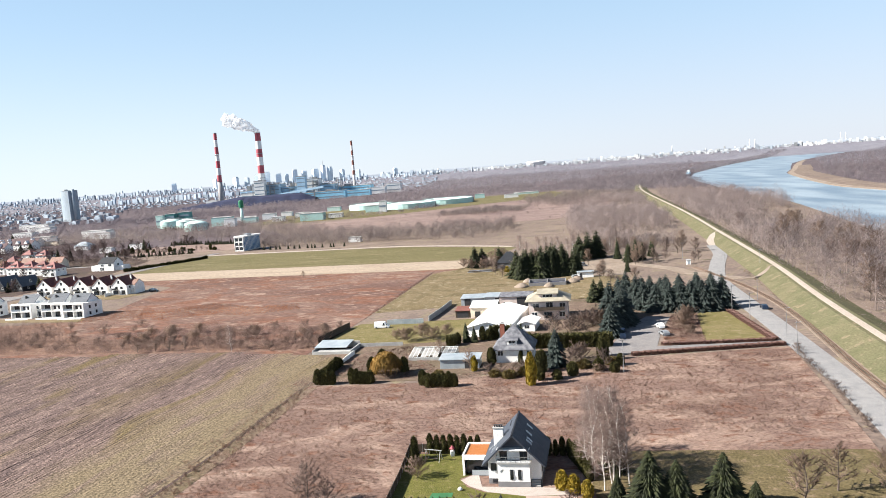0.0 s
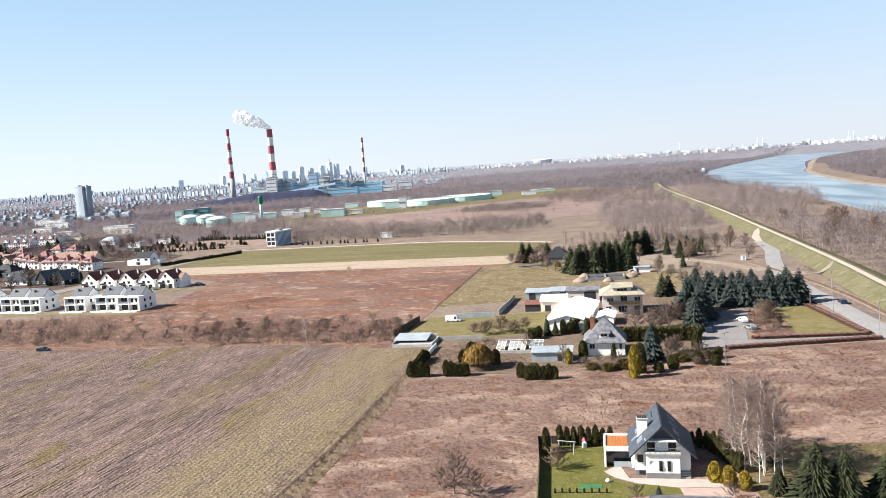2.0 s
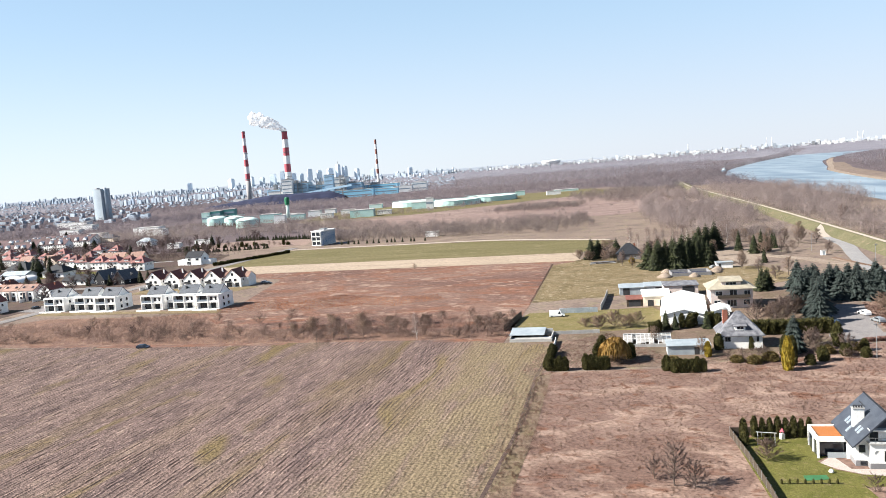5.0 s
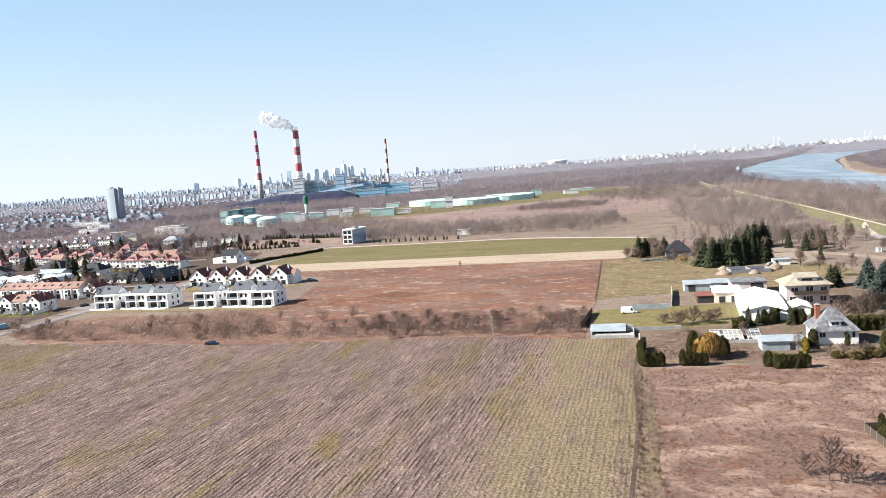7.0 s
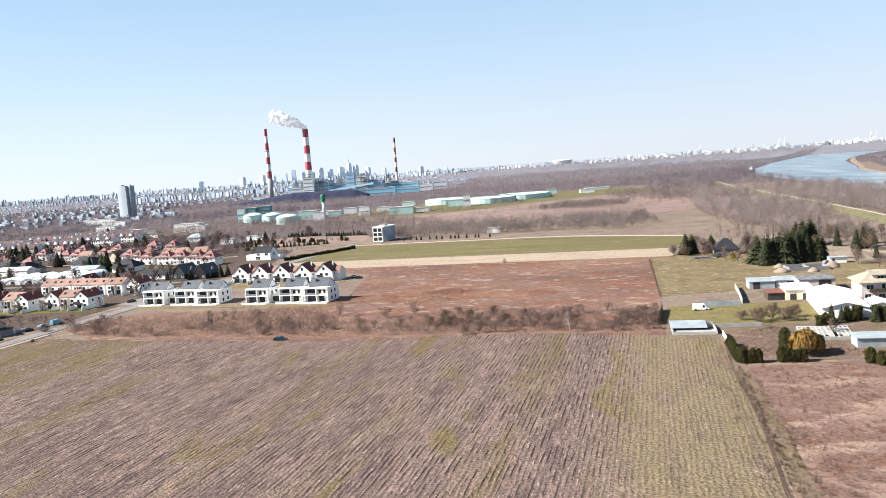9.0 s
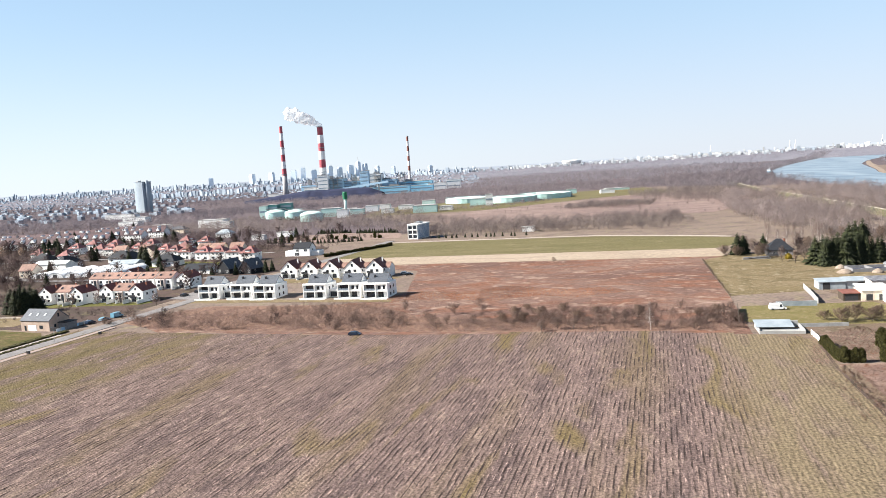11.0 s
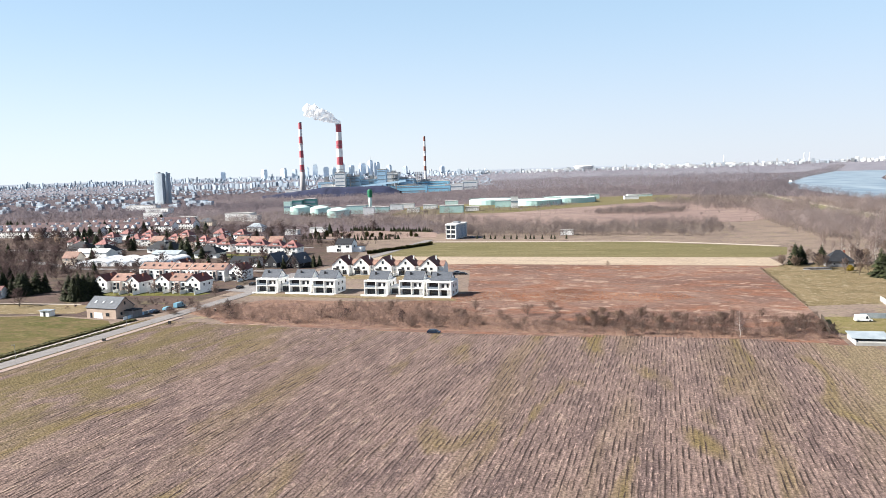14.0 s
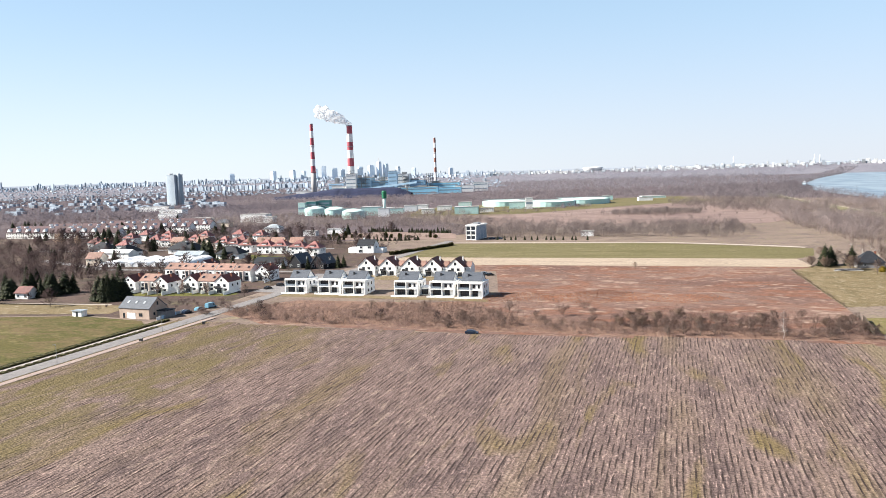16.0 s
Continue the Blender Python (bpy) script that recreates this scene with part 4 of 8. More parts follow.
# blue-grey tower glass, lightened in colour for the haze before it
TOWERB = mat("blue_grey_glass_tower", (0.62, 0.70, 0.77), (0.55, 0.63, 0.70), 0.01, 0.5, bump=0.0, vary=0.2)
# red paint whose pink cast is distance haze put into the colour
STACKR = mat("hazed_red_band_paint", (0.55, 0.12, 0.15), (0.46, 0.10, 0.13), 0.05, 0.7, bump=0.0)
STACKW = mat("white_band_paint", (0.78, 0.77, 0.76), (0.70, 0.69, 0.68), 0.05, 0.7, bump=0.0)
STACKG = mat("stack_concrete", (0.52, 0.50, 0.50), (0.45, 0.43, 0.43), 0.03, 0.9, bump=0.0)
RUSTBAND = mat("faded_brown_band", (0.33, 0.14, 0.11), (0.27, 0.12, 0.10), 0.05, 0.8, bump=0.0)
MINT = mat("mint_green_tank", (0.46, 0.64, 0.61), (0.39, 0.57, 0.54), 0.05, 0.6, bump=0.0)
TEAL = mat("teal_cladding", (0.10, 0.30, 0.30), (0.08, 0.25, 0.25), 0.05, 0.6, bump=0.0)
BLACKCLAD = mat("black_cladding", (0.02, 0.021, 0.027), (0.014, 0.015, 0.02), 0.5, 0.8, bump=0.2)
COAL = mat("coal", (0.03, 0.037, 0.085), (0.018, 0.022, 0.055), 0.05, 0.9, bump=0.3)
# crown colours paled and blued in two steps to paint in distance haze
FARWOOD = mat("hazed_bare_crowns", (0.43, 0.365, 0.378), (0.25, 0.215, 0.24), 0.05, 0.95, bump=0.0, island=0.06, coords="World", thin=0.45)
FARWOOD2 = mat("more_hazed_bare_crowns", (0.50, 0.45, 0.49), (0.36, 0.335, 0.38), 0.02, 0.95, bump=0.0, island=0.05, coords="World", thin=0.45)


def stack(x, y, top, r0, r1, base, bands, dark=False, label=""):
    c = thing("chimney_stack", x, y, 0, label, "chimney", "power station chimneys")
    rad = lambda z: r0 + (r1 - r0) * z / top
    part("shaft", Shape().lathe([(rad(0), -1), (rad(base), base)], 20), STACKG, c, "bare grey concrete shaft", True)
    step = (top - base) / bands
    for i in range(bands):
        z0, z1 = base + i * step, base + (i + 1) * step
        red = (bands - 1 - i) % 2 == 0
        part("band", Shape().lathe([(rad(z0), z0), (rad(z1), z1)], 20, cap=False), (RUSTBAND if dark else STACKR) if red else STACKW, c, "red painted band" if red else "white painted band", True)
    part("rim", Shape().lathe([(r1 + 0.4, top - 1.5), (r1 + 0.4, top + 0.5), (r1 - 1.0, top + 0.5), (r1 - 1.0, top - 1.5)], 20, cap=False), STACKG, c)
    for k in (0.35, 0.7):
        z = top * k
        part("gallery", Shape().lathe([(rad(z) + 0.1, z - 0.3), (rad(z) + 1.1, z - 0.3), (rad(z) + 1.1, z + 1.0), (rad(z) + 0.1, z + 0.4)], 20), STEEL, c)


stack(-661, 1870, 184.5, 7.0, 3.9, 62, 7, label="tall slender red-and-white striped power station chimney")
stack(-593.4, 2007, 186, 9.6, 7.4, 34, 7, label="thick red-and-white striped power station chimney with steam")
stack(-395.6, 2314, 160, 4.4, 3.2, 40, 8, True, label="thin faded red-and-white striped chimney")


def steam():
    rng = np.random.default_rng(3)
    bm = bmesh.new()
    m = bpy.data.materials.new("steam")
    m.use_nodes = True
    nt = m.node_tree
    out = nt.nodes["Material Output"]
    d, tr, mx = nt.nodes.new("ShaderNodeBsdfTranslucent"), nt.nodes.new("ShaderNodeBsdfTransparent"), nt.nodes.new("ShaderNodeMixShader")
    df, m2 = nt.nodes.new("ShaderNodeBsdfDiffuse"), nt.nodes.new("ShaderNodeMixShader")
    for n in (d, df):
        n.inputs["Color"].default_value = (0.9, 0.9, 0.9, 1)
    nt.links.new(d.outputs[0], m2.inputs[1])
    nt.links.new(df.outputs[0], m2.inputs[2])
    mx.inputs[0].default_value = 0.62
    nt.links.new(tr.outputs[0], mx.inputs[1])
    nt.links.new(m2.outputs[0], mx.inputs[2])
    nt.links.new(mx.outputs[0], out.inputs["Surface"])
    for k in range(34):
        t = k / 33
        c = Vector((-594 - 78 * t ** 0.8, 2007, 190 + 34 * t ** 0.6)) + Vector(rng.normal(0, 1 + 6 * t, 3))
        r = 6 + 9 * math.sin(min(1, t * 1.5) * 1.57) * (1 - 0.55 * t) * rng.uniform(0.7, 1.3)
        res = bmesh.ops.create_icosphere(bm, subdivisions=3, radius=r, matrix=Matrix.Translation(c))
        for v in res["verts"]:
            v.co += (v.co - c).normalized() * r * 0.5 * noise.noise(v.co * 0.13)
    me = bpy.data.meshes.new("steam_plume")
    bm.to_mesh(me)
    bm.free()
    me.shade_smooth()
    me.materials.append(m)
    ob = new("steam_plume", me)
    rm = ob.modifiers.new("merge", "REMESH")
    rm.mode, rm.voxel_size, rm.use_smooth_shade = "VOXEL", 2.0, True
    sm = ob.modifiers.new("soften", "SMOOTH")
    sm.factor, sm.iterations = 0.7, 12
    tagged(ob, "white steam plume drifting from the thick chimney", "steam", kind="stuff")


steam()


def block(name, x, y, w, d, h, m, label, cat="industrial building", rz=0.0, extras=(), group=""):
    """A plain works building with parapet, roof plant and window bands."""
    b = thing(name, x, y, rz, label, cat, group)
    part("wall", Shape().box(-w / 2, w / 2, -d / 2, d / 2, -0.5, h), m, b)
    part("parapet", Shape().box(-w / 2 - 0.2, w / 2 + 0.2, -d / 2 - 0.2, d / 2 + 0.2, h, h + max(0.6, h * 0.03)), CONC, b)
    for k in range(int(h / 9) if h > 12 else 0):
        z = h * (k + 0.55) / max(1, int(h / 9))
        part("window_band", Shape().box(-w * 0.46, w * 0.46, -d / 2 - 0.15, -d / 2 + 0.3, z - min(1.2, h * 0.1), z + min(1.2, h * 0.1)), BANDG, b)
    for ex, ew, eh in extras:
        part("roof_plant", Shape().box(ex - ew / 2, ex + ew / 2, -d * 0.25, d * 0.25, h + 0.5, h + eh), STEEL, b)
    return b


CYANW = mat("cyan_cladding", (0.30, 0.60, 0.76), (0.24, 0.52, 0.69), 0.03, 0.6, bump=0.0)
G = "power station blocks"
for x, y, w, d, h, m, ex in ((-556, 1960, 60, 60, 42, BLUEW, ((-10, 14, 8), (15, 10, 5))), (-500, 1975, 58, 60, 34, BLUEW, ((0, 12, 9),)), (-452, 1990, 40, 50, 48, STACKW, ((5, 10, 6),)),
                             (-610, 1950, 40, 40, 24, STACKW, ()), (-420, 2000, 54, 50, 33, BLUEW, ((0, 18, 4),)), (-350, 2060, 90, 60, 24, CYANW, ((-20, 20, 6),)), (-520, 1900, 110, 30, 16, BLUEW, ()),
                             (-410, 1905, 120, 30, 17, CYANW, ((20, 24, 5),)), (-290, 2040, 50, 40, 16, STACKW, ()), (-250, 2100, 40, 40, 22, STACKW, ()), (-640, 2040, 40, 40, 30, BLUEW, ((0, 8, 14),)),
                             (-575, 1925, 26, 26, 52, STACKW, ((0, 8, 4),)), (-470, 1940, 22, 22, 56, BLUEW, ()), (-330, 1960, 70, 26, 14, CYANW, ()), (-700, 1960, 60, 30, 14, STACKW, ())):
    block("works_building", x, y, w, d, h * 1.08, m, "pale blue and white power station block", group=G, extras=ex)
for i, (x, y) in enumerate(((-590, 1930), (-545, 1925), (-500, 1945), (-440, 1960), (-380, 1985))):
    t = thing("boiler_frame", x, y, 8 * i, "grey steel frame tower on the power station", "steel frame", "power station frames")
    for sx in (-6, 6):
        for sy in (-6, 6):
            part("post", Shape().box(sx - 0.7, sx + 0.7, sy - 0.7, sy + 0.7, 0, 50 + 3 * (i % 3)), STEEL, t)
    for z in (30, 38, 46):
        part("platform", Shape().box(-7, 7, -7, 7, z, z + 1.2), STEEL, t)
heap = Shape()
rows_ = []
for i in range(60):                        # one long ridge, low at its western end
    t = i / 59
    hh = 5 + 17 * min(1, 2.2 * t) * (1 if t < 0.9 else (1 - t) * 8 + 0.2) + 1.5 * noise.noise(Vector((i * 0.35, 0, 0)))
    x = -745 + 340 * t
    rows_ += [(x, 1768, -1), (x, 1790, hh * 0.8 + noise.noise(Vector((i * 0.6, 5, 0)))), (x, 1802, hh), (x, 1816, hh * 0.9), (x, 1846, -1)]
heap.add(rows_, [(5 * i + k, 5 * i + 5 + k, 5 * i + 6 + k, 5 * i + 1 + k) for i in range(59) for k in range(4)])
solo("coal_ridge", heap, COAL, "long black coal heap before the power station", "coal heap")
conv = thing("conveyor", -470, 1880, -6, "long pale-blue covered conveyor bridge", "conveyor")
part("gallery", Shape().slab((-70, -3, 20), (70, -3, 34), (70, 3, 34), (-70, 3, 20), 5), BLUEW, conv)
for x in (-60, -25, 10, 45):
    part("pylon", Shape().box(x - 1.5, x + 1.5, -2, 2, 0, 22 + x * 0.1), STEEL, conv)

# slab tower left of the station
tw = thing("storage_tower", -897, 1590, -22, "tall grey-blue windowless tower block", "tower")
plan_ = [(-12 - 3 * math.cos(a), 12 * math.sin(a)) for a in np.linspace(1.57, -1.57, 9)] + [(x, -12.0 - 1.2 * math.cos(x / 8)) for x in (-8, -4, 0, 4, 8)] + [(12.8, -12), (12.8, 12)]
part("shaft", Shape().prism(plan_, 0, 66), STOREB, tw)
part("stair_tower", Shape().lathe([(3.2, 0), (3.2, 69)], 14, 16.2, -3), STOREB, tw, smooth=True)
part("rib", Shape().box(-15.6, -14.0, -9, -7.8, 0, 67), STACKG, tw)
part("link", Shape().box(12.85, 14.2, -6, 2, 0, 65), BANDG, tw)
part("roof_edge", Shape().prism([(x * 1.02, y * 1.02) for x, y in plan_], 66.02, 67), STOREB, tw)
part("lift_house", Shape().box(-12, -7, -4, 4, 67.01, 69.5), STACKG, tw)

# sewage works: round mint-green tanks and low halls
def tank(x, y, r, h, dome, label, group):
    t = thing("tank", x, y, 0, label, "tank", group)
    part("shell", Shape().lathe([(r, -0.3), (r, h)], 28), MINT, t, smooth=False)
    part("roof", Shape().lathe([(r + 0.25, h), (r * 0.96, h + dome * 0.25), (r * 0.6, h + dome * 0.75), (r * 0.12, h + dome)], 28), MINTP, t, smooth=True)
    part("walkway", Shape().box(-r, r, -0.7, 0.7, h + dome, h + dome + 0.9), STEEL, t)
    part("stair", Shape().slab((r + 0.2, -2, 0.2), (r + 1.6, -2, 0.2), (r + 1.6, 4, h), (r + 0.2, 4, h), 0.3), STEEL, t)


for x, y in ((-438, 1020), (-402, 988), (-362, 915)):
    tank(x, y, 14, 8.5, 4.0, "round mint-green digester tank with a pale dome", "digester tanks")
for x, y, r in ((-178, 1160, 34), (-112, 1105, 36), (-60, 1160, 40)):
    tank(x, y, r, 7, 2, "wide low mint-green settling tank", "settling tanks")
for x, y, w, d, h, m in ((-462, 1046, 10, 14, 17, MINTP), (-450, 1054, 14, 14, 18, TEAL), (-434, 1064, 16, 12, 19, TEAL), (-352, 985, 26, 16, 11, MINT), (-322, 1010, 18, 12, 7, MINT), (-278, 990, 16, 12, 6, STACKW), (-225, 960, 30, 18, 9, MINT),
                         (-200, 985, 18, 12, 5, STACKW), (-160, 1060, 22, 14, 9, MINT), (-144, 1040, 10, 10, 15, STACKW), (-350, 1080, 26, 16, 5, STACKW), (-300, 1120, 16, 12, 6, STACKW), (-240, 1180, 20, 14, 6, MINTP), (-310, 1060, 18, 12, 8, STACKW), (-330, 950, 14, 10, 10, STACKW), (-262, 1060, 20, 12, 6, STACKW),
                         (40, 1200, 22, 12, 5, STACKW), (-10, 1260, 16, 12, 7, MINT), (70, 1300, 40, 20, 3, MINTP)):
    block("works_hall", x, y, w, d, h, m, "low mint and white hall of the sewage works", group="sewage works halls")
gt = thing("gas_flare", -345, 1045, 0, "slim green-topped tower of the sewage works", "tower")
part("shaft", Shape().lathe([(2.2, 0), (2.2, 20)], 14), MINTP, gt, smooth=True)
part("head", Shape().lathe([(3.4, 20.01), (3.4, 29), (2.4, 30.5)], 14), mat("bright_green_paint", (0.03, 0.24, 0.12), None, 0.3, 0.6, bump=0.0), gt, "bright green head")
HEATH = ground_mat("mauve_heath", [(0.385, 0.30, 0.285), (0.45, 0.36, 0.33), (0.30, 0.235, 0.23), (0.50, 0.42, 0.37)], 0.014, 0.05, 0.6, stretch=(0.35, 1, 1), dist=1.2)
patch("lawn_works", [(-300, 930), (-150, 930), (20, 1080), (130, 1140), (120, 1330), (-80, 1290), (-300, 1120)], 0.10, GREENF, "green grass round the sewage works", "lawn")
patch("field_heath", [(-170, 700), (60, 690), (140, 800), (150, 1060), (60, 1090), (-130, 935), (-250, 860)], 0.08, HEATH, "far meadow of reddish dry weeds", "field")
FALLOW = ground_mat("pinkish_fallow", [(0.42, 0.335, 0.30), (0.47, 0.375, 0.335), (0.37, 0.29, 0.26), (0.50, 0.42, 0.36)], 0.02, 0.08, 1.0)
patch("field_far_plough", [(-331, 621), (-262, 603), (-214, 604), (-217, 645), (-222, 657), (-272, 688), (-325, 686)], 0.08, FALLOW, "pinkish-brown fallow field behind the village", "field")

# city on the horizon
def city():
    rng = np.random.default_rng(11)
    s = Shape()

    def add(ang, dist, w, d, h):
        x, y = -90 + dist * math.sin(radians(ang)), dist * math.cos(radians(ang))
        q = radians(rng.choice((-40, -32, -24)) + rng.normal(0, 4))      # most streets lie askew to the view
        cq, sq = math.cos(q), math.sin(q)
        s.prism([(x + a * cq - b * sq, y + a * sq + b * cq) for a, b in ((-w / 2, -d / 2), (w / 2, -d / 2), (w / 2, d / 2), (-w / 2, d / 2))], rise(x, y) - 1.0, rise(x, y) + h)
    for k in range(3000):                       # left half: estates out to the horizon
        a = rng.uniform(-38, -2)
        add(a, 4790 - 2300 * rng.random() ** 2.0, rng.uniform(5, 16), 6, rng.uniform(2, 4.5) if rng.random() < 0.96 else rng.uniform(7, 13))
    for k in range(520):                        # the skyline itself
        a = rng.uniform(-40, -2)
        add(a, rng.uniform(4300, 4800), rng.uniform(6, 18), 6, 5 + rng.gamma(2.2, 4.0))
    for k in range(46):                         # a row of slabs
        a = -26 + 11 * (k + rng.uniform(-0.3, 0.3)) / 46
        add(a, rng.uniform(3500, 3800), rng.uniform(14, 22), 6, rng.uniform(18, 25))
    for k in range(150):                        # low roofs before the slabs
        a = rng.uniform(-40, -24)
        add(a, rng.uniform(1500, 2600), rng.uniform(8, 24), 8, rng.uniform(4, 8))
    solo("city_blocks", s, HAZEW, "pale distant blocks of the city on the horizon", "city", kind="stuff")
    s = Shape()
    for k in range(420):
        a = rng.uniform(-3, 20)
        add(a, rng.uniform(4300, 4800), rng.uniform(6, 18), 6, 4 + rng.gamma(1.8, 2.6))
    for k in range(460):                        # white estates over the river
        a = rng.uniform(9, 44)
        add(a, rng.uniform(4450, 4800), rng.uniform(6, 20), 6, 5 + rng.gamma(2.0, 3.6))
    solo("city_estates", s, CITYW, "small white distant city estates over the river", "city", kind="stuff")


city()
for ang, w, h in ((-18.6, 40, 96), (-17.2, 34, 100), (-15.6, 36, 105), (-14.9, 26, 118), (-14.1, 34, 102), (-12.9, 30, 120), (-12.2, 30, 108), (-11.4, 40, 116), (-10.8, 24, 136), (-10.3, 28, 122), (-9.4, 30, 102), (-21.5, 40, 88), (-8.2, 34, 92),
                  (-5.4, 30, 84), (-16.4, 26, 92), (-13.5, 24, 96)):
    x, y = -90 + 4620 * math.sin(radians(ang)), 4620 * math.cos(radians(ang))
    t = thing("office_tower", x, y, 12 * ang, "distant hazy blue-grey office tower of the city centre", "tower", "city centre towers")
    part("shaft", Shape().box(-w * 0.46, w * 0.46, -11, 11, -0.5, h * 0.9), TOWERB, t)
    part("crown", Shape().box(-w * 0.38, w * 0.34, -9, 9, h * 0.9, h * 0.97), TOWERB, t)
    if h > 130:
        part("spire", Shape().stick((0, 0, h), (0, 0, h + 22), 2.2, 0.5, 6), STACKG, t)
st = thing("stadium", 330, 4600, 0, "low white distant stadium bowl on the horizon", "stadium")
part("bowl", Shape().lathe([(54, -1), (56, 50), (60, 53), (54, 57), (30, 59.5)], 32), STACKW, st, smooth=True)
for x, y in ((1530, 4400), (1560, 4400), (2080, 4500), (2110, 4500), (1120, 4500)):
    m_ = thing("bridge_pylon", x, y, 0, "thin white distant bridge pylon on the horizon", "pylon", "far pylons")
    part("mast", Shape().stick((-7, 0, -1), (0, 0, 92), 2.6, 1.2, 6), STACKW, m_)
    part("leg", Shape().stick((7, 0, -1), (0, 0, 70), 2.2, 1.2, 6), STACKW, m_)

# far edge of the land: a band that glows pale blue in place of haze
back = Shape()
HAZE = mat("glowing_haze", (0.2, 0.22, 0.25), None, 0.01, 1.0, bump=0.0)
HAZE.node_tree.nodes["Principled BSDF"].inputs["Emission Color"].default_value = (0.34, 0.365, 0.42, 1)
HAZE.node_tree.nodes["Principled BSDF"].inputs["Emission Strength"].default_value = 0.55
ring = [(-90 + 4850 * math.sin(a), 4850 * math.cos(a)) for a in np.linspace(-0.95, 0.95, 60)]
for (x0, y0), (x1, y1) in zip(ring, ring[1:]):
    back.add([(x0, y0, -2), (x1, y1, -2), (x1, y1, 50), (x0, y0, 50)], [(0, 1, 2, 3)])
solo("backdrop", back, HAZE, "glowing pale-blue haze band behind the land", "backdrop", kind="structure")


# ---------------- woods ----------------
def woods(name, regions, material, twigs, size, label, seed, low=0.16, gap=-0.35):
    """Bare woods as one mesh. regions: polygon, number of trees, least and greatest height. low: foot of the crowns."""
    rng = np.random.default_rng(seed)
    base = []
    for pts, n, h0, h1 in regions:
        xs, ys = [p[0] for p in pts], [p[1] for p in pts]
        got = 0
        while got < n:
            x, y = rng.uniform(min(xs), max(xs)), rng.uniform(min(ys), max(ys))
            lump = noise.noise(Vector((x * 0.011, y * 0.011, seed)))
            if inside(pts, x, y) and lump > gap:
                base.append((x, y, rng.uniform(h0, h1) * (0.84 + 0.35 * lump + 0.22 * noise.noise(Vector((x * 0.045, y * 0.045, 3.0))))))
                got += 1
    B = np.array(base)
    n = len(B)
    H = B[:, 2][:, None, None]
    C = np.array([(x, y, rise(x, y)) for x, y, _ in base])[:, None, :]
    u = rng.normal(size=(n, twigs, 3))
    u /= np.linalg.norm(u, axis=2, keepdims=True)
    rad = rng.random((n, twigs, 1)) ** 0.42
    wide = rng.uniform(0.30, 0.46, (n, 1, 1))
    mid, half = (1 + low) / 2 - 0.06, (1 - low) / 2
    P = C + np.concatenate([u[..., :2] * rad * wide * H, (mid + half * 0.92 * u[..., 2:] * rad) * H], 2)
    D = u * 0.8 + rng.normal(0, 0.4, u.shape) + np.array([0, 0, 0.3])
    D /= np.linalg.norm(D, axis=2, keepdims=True)
    S = np.cross(D, rng.normal(size=u.shape))
    S /= np.linalg.norm(S, axis=2, keepdims=True)
    L = H * rng.uniform(0.06, 0.16, (n, twigs, 1))
    W = size * rng.uniform(0.5, 1.4, (n, twigs, 1))
    tri = np.stack([P - S * W, P + S * W, P + D * L], 2).reshape(-1, 3)
    out = np.repeat((P - C - np.array([0, 0, 0.4]) * H)[:, :, None, :], 3, 2).reshape(-1, 3)
    out = out / (np.linalg.norm(out, axis=1, keepdims=True) + 1e-6) + rng.normal(0, 0.12, out.shape)
    # trunks: two crossed slivers each
    T = []
    for ax in ((1, 0, 0), (0, 1, 0)):
        w = np.array(ax) * 0.012 * H[:, 0]
        c = C[:, 0, :]
        T.append(np.stack([c - w, c + w, c + np.concatenate([np.zeros((n, 2)), H[:, 0] * 0.8], 1)], 1))
    T = np.concatenate(T).reshape(-1, 3)
    V = np.concatenate([tri, T])
    out = np.concatenate([out, np.tile((-0.8, -0.6, 0.1), (len(T), 1))])
    out /= np.linalg.norm(out, axis=1, keepdims=True) + 1e-6
    me = raw_mesh(name, V, np.arange(len(V)).reshape(-1, 3), material, out)
    tagged(new(name, me), label, "woods", kind="stuff")


woods("woods_near", [
    ([(-200, 600), (-60, 572), (-14, 560), (20, 600), (20, 660), (-60, 672), (-150, 690), (-235, 680)], 900, 7, 12),
    ([(100, 800), (150, 960), (190, 960), (204, 1060), (60, 1130), (40, 1000)], 420, 8, 14),
    ([(60, 405), (100, 420), (106, 460), (60, 470), (40, 440)], 60, 6, 10),
    ([(-70, 850), (-20, 826), (34, 836), (50, 890), (-20, 912)], 380, 6, 9),
    ([(-480, 980), (-420, 960), (-300, 930), (-150, 945), (-110, 985), (-200, 970), (-300, 968), (-470, 1030)], 260, 6, 10),
    ([(-170, 700), (60, 690), (140, 800), (150, 1060), (60, 1090), (-130, 935)], 120, 2, 4.5),
    ([(-460, 940), (-250, 860), (-180, 800), (-150, 720), (-240, 715), (-420, 760), (-560, 840)], 760, 8, 14),
], mat("bare_wood_crowns", (0.43, 0.355, 0.325), (0.25, 0.20, 0.20), 0.08, 0.95, bump=0.0, island=0.07, coords="World", thin=0.6), 125, 0.085, "bare brown winter woods and thickets", 5, gap=-0.6)
